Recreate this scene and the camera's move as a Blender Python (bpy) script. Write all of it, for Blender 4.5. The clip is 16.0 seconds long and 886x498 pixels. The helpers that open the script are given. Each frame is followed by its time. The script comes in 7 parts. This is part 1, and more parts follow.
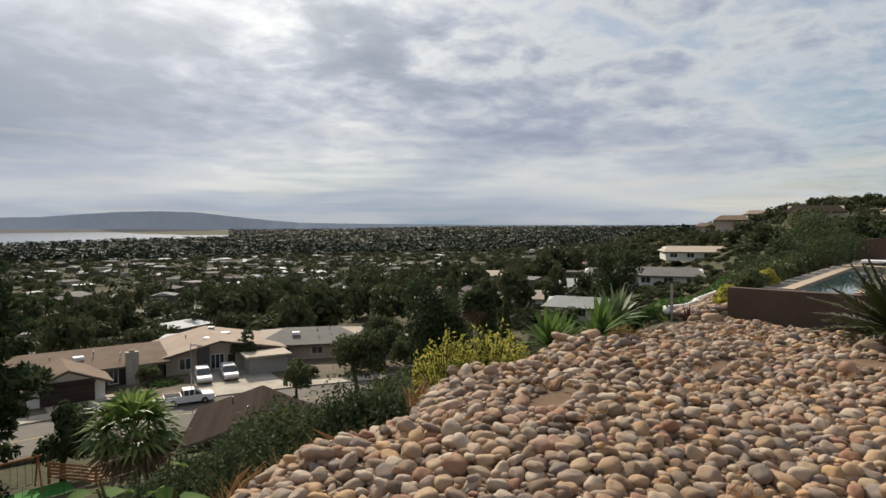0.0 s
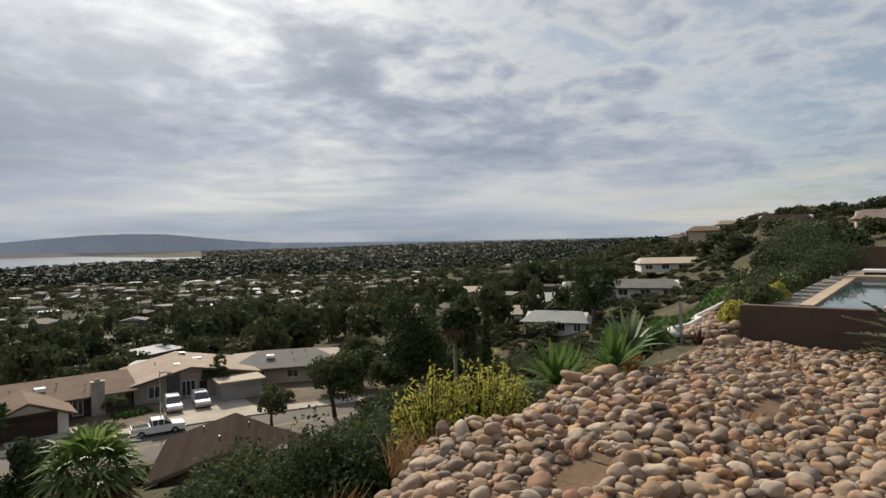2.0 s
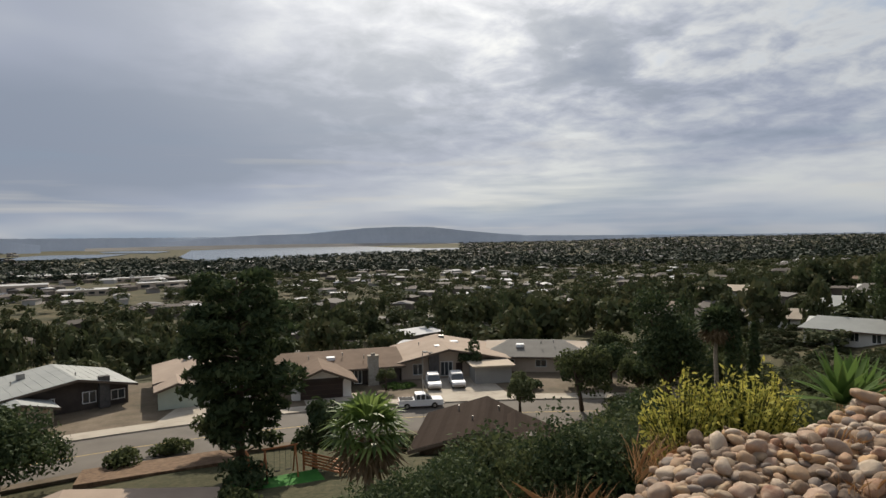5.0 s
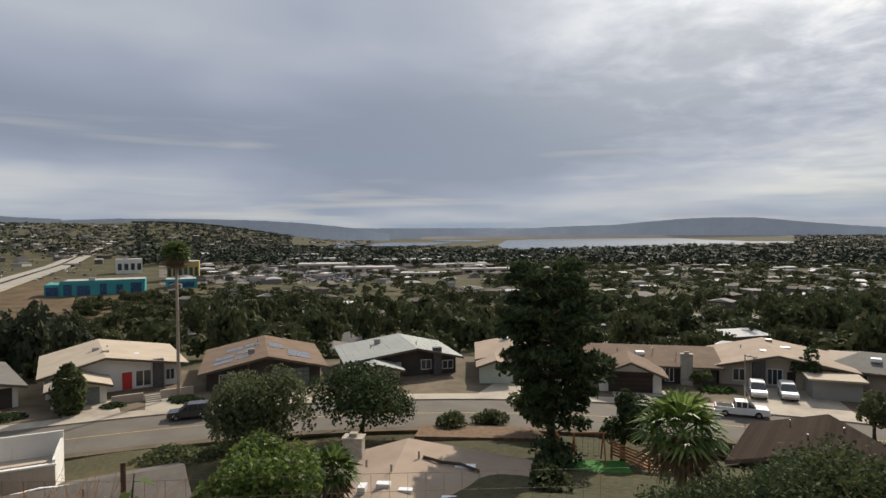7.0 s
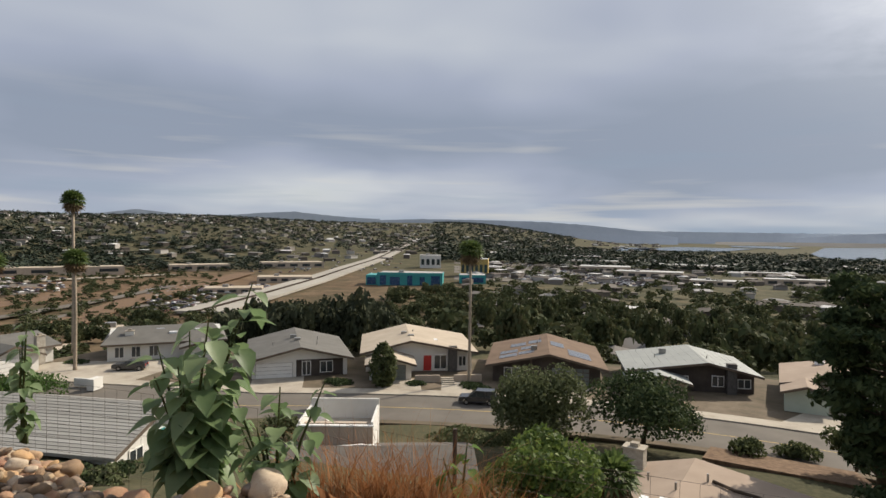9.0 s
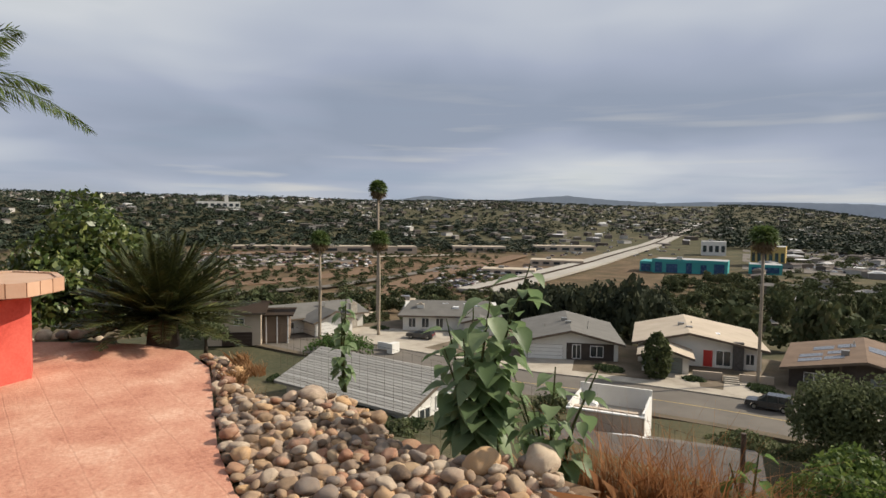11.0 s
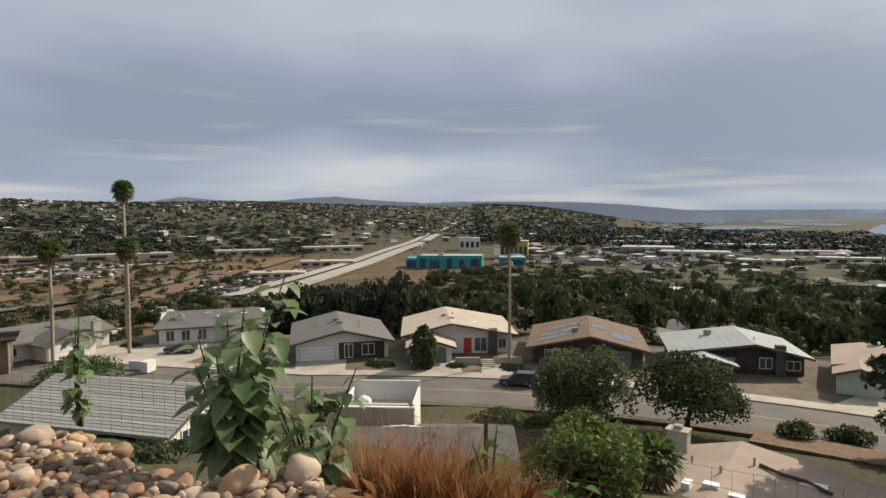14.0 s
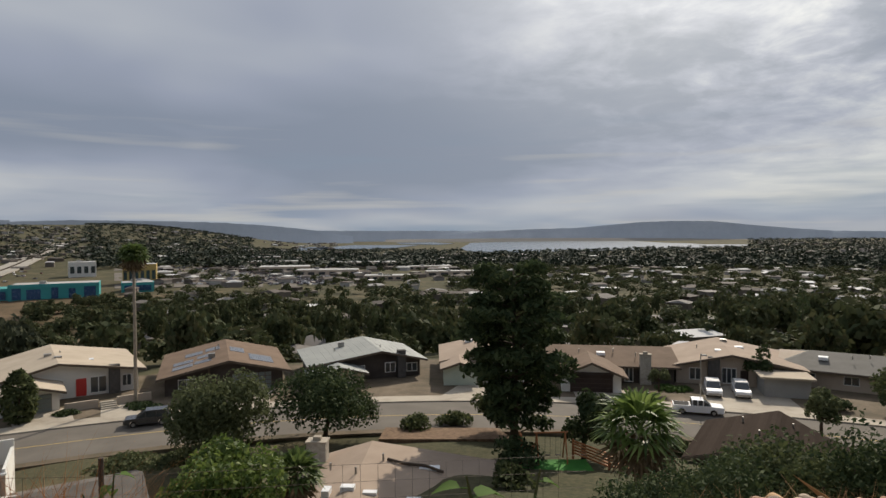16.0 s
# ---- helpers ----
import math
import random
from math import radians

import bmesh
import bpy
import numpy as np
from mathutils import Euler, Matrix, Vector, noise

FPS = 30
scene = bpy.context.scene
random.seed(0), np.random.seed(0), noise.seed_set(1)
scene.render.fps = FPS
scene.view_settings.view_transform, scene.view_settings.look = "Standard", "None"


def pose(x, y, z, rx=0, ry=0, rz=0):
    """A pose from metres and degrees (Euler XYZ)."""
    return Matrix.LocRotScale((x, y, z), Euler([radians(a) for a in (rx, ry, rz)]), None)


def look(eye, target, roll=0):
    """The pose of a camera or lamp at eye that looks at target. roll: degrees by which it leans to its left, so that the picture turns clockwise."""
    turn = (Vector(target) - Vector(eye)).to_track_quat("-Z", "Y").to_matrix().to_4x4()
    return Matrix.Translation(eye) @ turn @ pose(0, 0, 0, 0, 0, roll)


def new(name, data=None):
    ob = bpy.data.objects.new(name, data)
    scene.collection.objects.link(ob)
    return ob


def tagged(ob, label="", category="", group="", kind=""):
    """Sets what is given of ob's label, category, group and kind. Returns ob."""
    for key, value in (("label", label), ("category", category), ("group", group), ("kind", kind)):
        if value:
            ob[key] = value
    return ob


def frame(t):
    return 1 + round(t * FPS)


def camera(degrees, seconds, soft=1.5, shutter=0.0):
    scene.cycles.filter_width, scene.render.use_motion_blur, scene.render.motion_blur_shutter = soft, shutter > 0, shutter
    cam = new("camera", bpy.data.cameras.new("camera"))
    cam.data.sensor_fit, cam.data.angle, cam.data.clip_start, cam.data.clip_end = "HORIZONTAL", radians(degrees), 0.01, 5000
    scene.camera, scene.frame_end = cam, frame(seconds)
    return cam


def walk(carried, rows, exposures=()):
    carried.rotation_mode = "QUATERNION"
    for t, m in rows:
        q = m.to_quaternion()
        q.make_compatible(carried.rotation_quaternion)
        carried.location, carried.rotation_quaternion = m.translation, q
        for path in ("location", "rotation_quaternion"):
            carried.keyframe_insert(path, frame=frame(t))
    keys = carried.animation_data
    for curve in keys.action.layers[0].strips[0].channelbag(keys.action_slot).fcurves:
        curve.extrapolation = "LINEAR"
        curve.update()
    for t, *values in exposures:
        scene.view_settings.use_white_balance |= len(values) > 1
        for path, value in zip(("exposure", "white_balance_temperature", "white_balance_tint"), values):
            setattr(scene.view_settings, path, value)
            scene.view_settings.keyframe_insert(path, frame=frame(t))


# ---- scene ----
FIELD = 72.0
cam = camera(FIELD, 16.0)
PATH = [
    # seconds, eye, yaw to the right, pitch up, roll
    (0, (-0.647, -0.355, 1.634), 49.32, -2.26, 0.01),
    (0.5, (-0.388, -0.101, 1.641), 51.03, -0.94, 0.18),
    (1, (-0.107, 0.134, 1.644), 54.00, -0.26, 0.25),
    (1.5, (0.165, 0.433, 1.639), 53.47, 0.07, -0.21),
    (2, (0.323, 0.565, 1.648), 51.57, -0.73, -1.23),
    (2.5, (0.428, 0.688, 1.652), 53.33, -0.71, -0.72),
    (3, (0.519, 0.736, 1.645), 52.05, -0.24, 0.56),
    (3.5, (0.547, 0.786, 1.637), 48.05, -0.31, 0.58),
    (4, (0.553, 0.817, 1.641), 41.54, -0.30, 0.00),
    (6.5, (0.048, 0.058, 1.616), 7.84, -1.81, -0.99),
    (7, (-0.001, -0.000, 1.633), 0.00, -1.53, -0.39),
    (7.5, (-0.041, -0.075, 1.637), -7.67, -1.06, 0.14),
    (8, (-0.097, -0.178, 1.625), -14.94, -1.11, 0.25),
    (8.5, (-0.194, -0.225, 1.633), -20.93, -0.97, 0.31),
    (9, (-0.202, -0.290, 1.632), -26.06, -1.43, 0.74),
    (9.5, (-0.171, -0.326, 1.596), -31.11, -1.81, 0.78),
    (10, (-0.185, -0.310, 1.600), -37.10, -2.17, 1.01),
    (12.2, (-0.340, -0.300, 1.640), -60.66, -3.92, 0.00),
    (12.5, (-0.365, -0.303, 1.636), -60.31, -3.82, 0.08),
    (13, (-0.244, -0.315, 1.635), -54.17, -3.65, -0.19),
    (13.5, (-0.150, -0.310, 1.680), -41.95, -3.53, -0.18),
    (14, (-0.090, -0.300, 1.690), -29.75, -3.08, -0.22),
    (14.5, (-0.070, -0.300, 1.660), -18.62, -2.63, -0.24),
    (15, (-0.060, -0.300, 1.640), -9.40, -2.37, -0.02),
    (15.5, (-0.050, -0.300, 1.636), -1.50, -1.76, 0.08),
    (16, (-0.040, -0.300, 1.636), 3.38, -1.30, -0.28),
]


def held(eye, yaw, pitch, roll):
    return Matrix.Translation(eye) @ pose(0, 0, 0, 90 + pitch, 0, -yaw) @ pose(0, 0, 0, 0, 0, roll)


walk(cam, [(t, held(e, a, b, c)) for t, e, a, b, c in PATH],
     exposures=[(0, 0.0), (2, -0.1), (4, -0.13), (6.5, -0.1), (8, -0.04), (9, 0.06), (10, 0.12), (12.5, 0.06), (13.5, 0.08), (14.5, -0.01), (15, -0.08), (16, -0.25)])

# ---------------------------------------------------------------- sky and sun
SUN_AZ, SUN_EL = 26.0, 36.0          # degrees, clockwise from +y
sun = new("sun", bpy.data.lights.new("sun", "SUN"))
sun.data.energy, sun.data.angle, sun.data.color = 5.0, radians(0.6), (1.0, 0.9, 0.76)
sd = Vector((math.sin(radians(SUN_AZ)) * math.cos(radians(SUN_EL)), math.cos(radians(SUN_AZ)) * math.cos(radians(SUN_EL)), math.sin(radians(SUN_EL))))
sun.matrix_world = look(sd * 100, (0, 0, 0))


class Nodes:
    """Short hand for building a node tree."""

    def __init__(self, tree):
        self.t = tree

    def add(self, kind, **given):
        n = self.t.nodes.new(kind)
        for k, v in given.items():
            if k in n.inputs:
                n.inputs[k].default_value = v
        return n

    def link(self, a, b):
        self.t.links.new(a, b)

    def math(self, op, a, b=None, c=None, clamp=False):
        n = self.t.nodes.new("ShaderNodeMath")
        n.operation, n.use_clamp = op, clamp
        for i, v in enumerate((a, b, c)):
            if v is None:
                continue
            if isinstance(v, (int, float)):
                n.inputs[i].default_value = v
            else:
                self.link(v, n.inputs[i])
        return n.outputs[0]

    def noise(self, vec, scale, detail=4.0, rough=0.55, distort=0.0):
        n = self.add("ShaderNodeTexNoise", Scale=scale, Detail=detail, Roughness=rough, Distortion=distort)
        if vec is not None:
            self.link(vec, n.inputs["Vector"])
        return n.outputs["Fac"]

    def ramp(self, fac, stops):
        n = self.t.nodes.new("ShaderNodeValToRGB")
        els = n.color_ramp.elements
        while len(els) < len(stops):
            els.new(0.5)
        for e, (p, c) in zip(els, stops):
            e.position, e.color = p, (*c, 1) if len(c) == 3 else c
        self.link(fac, n.inputs[0])
        return n.outputs[0]

    def mix(self, fac, a, b, blend="MIX"):
        n = self.t.nodes.new("ShaderNodeMix")
        n.data_type, n.blend_type = "RGBA", blend
        for sock, v in ((n.inputs[0], fac), (n.inputs[6], a), (n.inputs[7], b)):
            if isinstance(v, (int, float)):
                sock.default_value = v
            elif isinstance(v, tuple):
                sock.default_value = (*v, 1) if len(v) == 3 else v
            else:
                self.link(v, sock)
        return n.outputs[2]


world = bpy.data.worlds.new("sky")
scene.world = world
world.use_nodes = True
world.node_tree.nodes.clear()
N = Nodes(world.node_tree)
out = N.add("ShaderNodeOutputWorld")
bg = N.add("ShaderNodeBackground")
sky = N.add("ShaderNodeTexSky")
sky.sky_type, sky.sun_disc = "NISHITA", False
sky.sun_elevation, sky.sun_rotation = radians(SUN_EL), radians(SUN_AZ)
sky.air_density, sky.dust_density, sky.ozone_density = 1.0, 1.2, 1.5
coord = N.add("ShaderNodeTexCoord").outputs["Generated"]
sep = N.add("ShaderNodeSeparateXYZ")
N.link(coord, sep.inputs[0])
up = N.math("MAXIMUM", sep.outputs[2], 0.0)
# a flat cloud layer seen from below
den = N.math("ADD", up, 0.16)
comb = N.add("ShaderNodeCombineXYZ")
N.link(N.math("DIVIDE", sep.outputs[0], den), comb.inputs[0])
N.link(N.math("DIVIDE", sep.outputs[1], den), comb.inputs[1])
layer = comb.outputs[0]
broad = N.math("MULTIPLY_ADD", N.noise(layer, 0.42, 1.5, 0.35, 0.3), 0.95, 0.0)
puffs = N.math("ADD", 0.5, N.math("MULTIPLY", N.math("SUBTRACT", N.noise(layer, 3.7, 5, 0.58, 0.25), 0.5), N.math("MULTIPLY", N.math("MULTIPLY_ADD", up, 5.0, -0.25, clamp=True), N.math("MULTIPLY_ADD", sep.outputs[0], 1.6, 0.05, clamp=True))))
fine = N.noise(layer, 1.6, 2, 0.45, 0.4)
# nearness to the sun, as a cosine
dotn = N.t.nodes.new("ShaderNodeVectorMath")
dotn.operation = "DOT_PRODUCT"
N.link(coord, dotn.inputs[0])
dotn.inputs[1].default_value = sd
toward = N.math("MAXIMUM", dotn.outputs["Value"], 0.0)
near_sun = N.math("ADD", N.math("MULTIPLY", N.math("POWER", toward, 17.0), 1.2), N.math("MULTIPLY", N.math("POWER", toward, 5.0), 0.04))
# thickness of the cloud sheet
thick = N.math("ADD", N.math("MULTIPLY", broad, 1.0), N.math("ADD", N.math("MULTIPLY_ADD", puffs, 1.15, -0.325), N.math("SUBTRACT", N.math("MULTIPLY_ADD", fine, 0.18, -0.035), N.math("MULTIPLY", N.math("MULTIPLY_ADD", N.math("ABSOLUTE", sep.outputs[0]), 2.0, -0.9, clamp=True), 0.09))))
# a darker bank low in the west, a thinner sheet to the north-west, one dark cloud and a few blue rifts
bank = N.math("MULTIPLY", N.math("MULTIPLY_ADD", up, 11.0, -0.5, clamp=True), N.math("MULTIPLY_ADD", up, -9.0, 2.6, clamp=True))
bank = N.math("MULTIPLY", bank, N.math("MULTIPLY_ADD", sep.outputs[0], -2.6, 1.75, clamp=True))
thin = N.math("MULTIPLY", N.math("MULTIPLY_ADD", sep.outputs[0], -3.0, -1.75, clamp=True), N.math("MULTIPLY_ADD", up, 8.0, -1.0, clamp=True))


def patch(bearing, height, tight):
    """How near a way lies to a given bearing and height, in degrees."""
    n = N.t.nodes.new("ShaderNodeVectorMath")
    n.operation = "DOT_PRODUCT"
    N.link(coord, n.inputs[0])
    b, e = radians(bearing), radians(height)
    n.inputs[1].default_value = (math.sin(b) * math.cos(e), math.cos(b) * math.cos(e), math.sin(e))
    return N.math("POWER", N.math("MAXIMUM", n.outputs["Value"], 0.0), tight)


ragged = N.math("MULTIPLY_ADD", N.noise(layer, 3.2, 5, 0.6, 0.3), 2.6, -0.75, clamp=True)
dark = N.math("MULTIPLY", N.math("ADD", patch(40.5, 17.5, 900.0), patch(43.5, 15.0, 1400.0)), ragged)
rift = N.math("MULTIPLY", N.math("ADD", patch(84, 7.0, 120.0), N.math("ADD", patch(-84, 25.0, 160.0), patch(-66, 25.5, 260.0))), ragged)
thick = N.math("ADD", thick, N.math("SUBTRACT", N.math("ADD", N.math("MULTIPLY", bank, 0.135), N.math("MULTIPLY", dark, 0.50)), N.math("ADD", N.math("MULTIPLY", thin, 0.22), N.math("MULTIPLY", rift, 0.40))))
cloud = N.ramp(thick, [(0.58, (0.76, 0.785, 0.805)), (0.70, (0.56, 0.605, 0.69)), (0.79, (0.43, 0.48, 0.60)), (0.90, (0.33, 0.385, 0.49))])
glow = N.math("MULTIPLY", near_sun, N.math("SUBTRACT", 2.3, N.math("MULTIPLY", thick, 1.5), clamp=False))
lit = N.mix(1.0, cloud, N.mix(N.math("MULTIPLY", glow, 1.0, clamp=True), (0, 0, 0), (0.95, 0.90, 0.78)), "ADD")
# clear gaps show the blue sky; a bright veil along the skyline
skyc = N.mix(1.0, sky.outputs[0], (0.10, 0.10, 0.10), "MULTIPLY")
gap = N.math("SUBTRACT", N.math("MULTIPLY", N.math("SUBTRACT", 0.62, thick), 5.0), 0.0, clamp=True)
seen = N.mix(N.math("MULTIPLY", gap, 0.6), lit, skyc)
seen = N.mix(N.math("MULTIPLY", rift, 0.8, clamp=True), seen, skyc)
veil = N.math("POWER", N.math("SUBTRACT", 1.0, up, clamp=True), 26.0)
band = N.noise(layer, 0.9, 2, 0.5)
veilc = N.ramp(band, [(0.38, (0.36, 0.45, 0.55)), (0.6, (0.60, 0.62, 0.64))])
seen = N.mix(N.math("MULTIPLY", veil, 0.75), seen, veilc)
# long thin streaks low over the skyline: cream cloud edges and blue-grey shade
flat = N.add("ShaderNodeCombineXYZ")
for i, k in enumerate((1.6, 1.6, 24.0)):
    N.link(N.math("MULTIPLY", sep.outputs[i], k), flat.inputs[i])
streak = N.noise(flat.outputs[0], 1.3, 4, 0.5, 0.2)
low = N.math("MULTIPLY_ADD", up, -4.5, 1.0, clamp=True)
seen = N.mix(N.math("MULTIPLY", N.math("MULTIPLY", N.math("MULTIPLY_ADD", streak, 7.0, -3.9, clamp=True), low), 0.8), seen, (0.84, 0.80, 0.71))
seen = N.mix(N.math("MULTIPLY", N.math("MULTIPLY", N.math("MULTIPLY_ADD", streak, -7.0, 3.1, clamp=True), low), 0.7), seen, (0.34, 0.43, 0.54))
N.link(seen, bg.inputs[0])
bg.inputs[1].default_value = 0.83
N.link(bg.outputs[0], out.inputs[0])

# ---------------------------------------------------------------- materials
def material(name, stops, scale=3.0, fine=30.0, rough=0.8, metal=0.0, bump=0.3, depth=0.02, island=0.0, rand=0.0, clear=0.0, through_light=0.0, spec=0.3):
    """Principled surface: colour from broad noise, grain from fine noise, bump; island or rand: how much single pieces differ."""
    m = bpy.data.materials.new(name)
    m.use_nodes = True
    m.node_tree.nodes.clear()
    n = Nodes(m.node_tree)
    o = n.add("ShaderNodeOutputMaterial")
    b = n.add("ShaderNodeBsdfPrincipled", Roughness=rough, Metallic=metal)
    b.inputs["Specular IOR Level"].default_value = spec
    b.inputs["Coat Weight"].default_value = clear
    pos = n.add("ShaderNodeNewGeometry").outputs["Position"]
    broad = n.noise(pos, scale, 4, 0.6)
    grain = n.noise(pos, fine, 3, 0.6)
    f = n.math("ADD", n.math("MULTIPLY", broad, 0.72), n.math("MULTIPLY", grain, 0.28))
    if island:
        f = n.math("ADD", n.math("MULTIPLY", f, 1 - island), n.math("MULTIPLY", n.add("ShaderNodeNewGeometry").outputs["Random Per Island"], island))
    if rand:
        f = n.math("ADD", n.math("MULTIPLY", f, 1 - rand), n.math("MULTIPLY", n.add("ShaderNodeObjectInfo").outputs["Random"], rand))
    k = len(stops)
    lo, hi = (0.33, 0.67) if not (island or rand) else (0.12, 0.88)
    col = n.ramp(f, [(lo + (hi - lo) * i / max(1, k - 1), c) for i, c in enumerate(stops)])
    n.link(col, b.inputs["Base Color"])
    n.link(n.math("MULTIPLY_ADD", grain, 0.3, rough - 0.15, clamp=True), b.inputs["Roughness"])
    if bump:
        bp = n.add("ShaderNodeBump", Strength=bump, Distance=depth)
        n.link(n.math("ADD", n.math("MULTIPLY", grain, 0.6), n.math("MULTIPLY", broad, 0.4)), bp.inputs["Height"])
        n.link(bp.outputs[0], b.inputs["Normal"])
    if through_light:
        tr = n.add("ShaderNodeBsdfTranslucent")
        n.link(col, tr.inputs[0])
        mx = n.add("ShaderNodeMixShader")
        mx.inputs[0].default_value = through_light
        n.link(b.outputs[0], mx.inputs[1])
        n.link(tr.outputs[0], mx.inputs[2])
        n.link(mx.outputs[0], o.inputs[0])
    else:
        n.link(b.outputs[0], o.inputs[0])
    return m


M = {}
M["stone"] = material("river_stone", [(0.10, 0.07, 0.05), (0.30, 0.20, 0.12), (0.20, 0.165, 0.14), (0.42, 0.30, 0.18), (0.30, 0.15, 0.09), (0.50, 0.40, 0.29), (0.30, 0.22, 0.16), (0.48, 0.30, 0.15)], 14, 120, 0.8, bump=0.8, depth=0.012, rand=0.78)
M["stone_mix"] = material("small_river_stone", [(0.10, 0.07, 0.05), (0.30, 0.20, 0.12), (0.20, 0.165, 0.14), (0.42, 0.30, 0.18), (0.30, 0.15, 0.09), (0.50, 0.40, 0.29), (0.30, 0.22, 0.16), (0.48, 0.30, 0.15)], 14, 120, 0.8, bump=0.8, depth=0.012, island=0.78)
M["earth"] = material("dry_earth", [(0.08, 0.05, 0.031), (0.16, 0.10, 0.058), (0.23, 0.15, 0.092)], 2.0, 40, 0.95, bump=0.7, depth=0.03)
M["leaf"] = material("green_leaves", [(0.040, 0.052, 0.024), (0.078, 0.094, 0.040), (0.135, 0.150, 0.060)], 2, 8, 0.8, bump=0, island=0.6, through_light=0.35, spec=0.12)
M["leaf_dark"] = material("dark_leaves", [(0.026, 0.042, 0.021), (0.055, 0.078, 0.033), (0.10, 0.120, 0.052)], 2, 8, 0.8, bump=0, island=0.6, through_light=0.25, spec=0.12)
M["leaf_bright"] = material("bright_leaves", [(0.055, 0.10, 0.025), (0.095, 0.16, 0.04), (0.16, 0.235, 0.07)], 4, 20, 0.8, bump=0, island=0.5, through_light=0.35, spec=0.12)
M["leaf_yellow"] = material("yellow_flower_twigs", [(0.24, 0.26, 0.06), (0.45, 0.42, 0.09), (0.62, 0.55, 0.13)], 4, 20, 0.8, bump=0, island=0.7, through_light=0.35, spec=0.12)
M["leaf_shoot"] = material("yellow_green_leaves", [(0.05, 0.085, 0.02), (0.10, 0.15, 0.035), (0.22, 0.27, 0.07)], 2, 8, 0.6, bump=0, island=0.6, through_light=0.4, spec=0.25)
M["bark"] = material("bark", [(0.05, 0.035, 0.025), (0.11, 0.08, 0.055)], 6, 60, 0.9, bump=0.8, depth=0.02)
M["far_leaf"] = material("far_foliage", [(0.026, 0.036, 0.020), (0.048, 0.062, 0.030), (0.072, 0.086, 0.040), (0.105, 0.098, 0.048), (0.11, 0.125, 0.05)], 0.07, 0.6, 0.8, bump=0, island=0.3, through_light=0.22, spec=0.1)
M["distant_leaf"] = material("distant_foliage", [(0.016, 0.026, 0.016), (0.030, 0.043, 0.025), (0.050, 0.062, 0.034)], 0.004, 0.1, 0.8, bump=0, island=0.6)


# ---------------------------------------------------------------- building helpers
class Shape:
    """Collects vertices and faces for one mesh."""

    def __init__(self):
        self.v, self.f = [], []

    def add(self, verts, faces):
        o = len(self.v)
        self.v.extend(tuple(p) for p in verts)
        self.f.extend(tuple(i + o for i in q) for q in faces)
        return self

    def box(self, x0, x1, y0, y1, z0, z1):
        return self.add([(x0, y0, z0), (x1, y0, z0), (x1, y1, z0), (x0, y1, z0), (x0, y0, z1), (x1, y0, z1), (x1, y1, z1), (x0, y1, z1)],
                        [(0, 3, 2, 1), (4, 5, 6, 7), (0, 1, 5, 4), (1, 2, 6, 5), (2, 3, 7, 6), (3, 0, 4, 7)])

    def prism(self, ring, z0, z1):
        """A flat outline (counter-clockwise) drawn up from z0 to z1."""
        k = len(ring)
        vs = [(x, y, z0) for x, y in ring] + [(x, y, z1) for x, y in ring]
        return self.add(vs, [tuple(range(k - 1, -1, -1)), tuple(range(k, 2 * k))] + [(i, (i + 1) % k, k + (i + 1) % k, k + i) for i in range(k)])

    def slab(self, a, b, c, d, t):
        """A plate with top corners a b c d (counter-clockwise from above) and thickness t."""
        lo = [(p[0], p[1], p[2] - t) for p in (a, b, c, d)]
        return self.add([*lo, a, b, c, d], [(0, 3, 2, 1), (4, 5, 6, 7), (0, 1, 5, 4), (1, 2, 6, 5), (2, 3, 7, 6), (3, 0, 4, 7)])

    def tube(self, path, radii, sides=8, caps=True):
        """A round limb along a path of points."""
        pts = [Vector(p) for p in path]
        rings = []
        for i, p in enumerate(pts):
            d = (pts[min(i + 1, len(pts) - 1)] - pts[max(i - 1, 0)]).normalized()
            u = d.orthogonal().normalized() if i == 0 else (rings[-1][1] - d * rings[-1][1].dot(d)).normalized()
            w = d.cross(u)
            r = radii[i] if isinstance(radii, (list, tuple)) else radii
            rings.append(([p + (u * math.cos(2 * math.pi * j / sides) + w * math.sin(2 * math.pi * j / sides)) * r for j in range(sides)], u))
        vs = [q for ring, _ in rings for q in ring]
        fs = [(i * sides + j, i * sides + (j + 1) % sides, (i + 1) * sides + (j + 1) % sides, (i + 1) * sides + j) for i in range(len(pts) - 1) for j in range(sides)]
        if caps:
            fs += [tuple(range(sides - 1, -1, -1)), tuple(range((len(pts) - 1) * sides, len(pts) * sides))]
        return self.add(vs, fs)

    def mesh(self, name, smooth=False):
        me = bpy.data.meshes.new(name)
        me.from_pydata(self.v, [], self.f)
        if smooth:
            me.polygons.foreach_set("use_smooth", [True] * len(me.polygons))
        me.update()
        return me


def part(name, shape, mat, parent=None, label="", smooth=False):
    """One mesh object, under a thing or a part if one is given."""
    me = shape if isinstance(shape, bpy.types.Mesh) else shape.mesh(name, smooth)
    if not me.materials:
        me.materials.append(M[mat] if isinstance(mat, str) else mat)
    ob = new(name, me)
    ob.parent = parent
    return tagged(ob, label)


def thing(name, at, label, category, group="", kind=""):
    """An Empty at the base of a thing, which holds its parts. at: a pose or a place."""
    ob = new(name)
    ob.matrix_basis = at if isinstance(at, Matrix) else Matrix.Translation(at)
    return tagged(ob, label, category, group, kind)


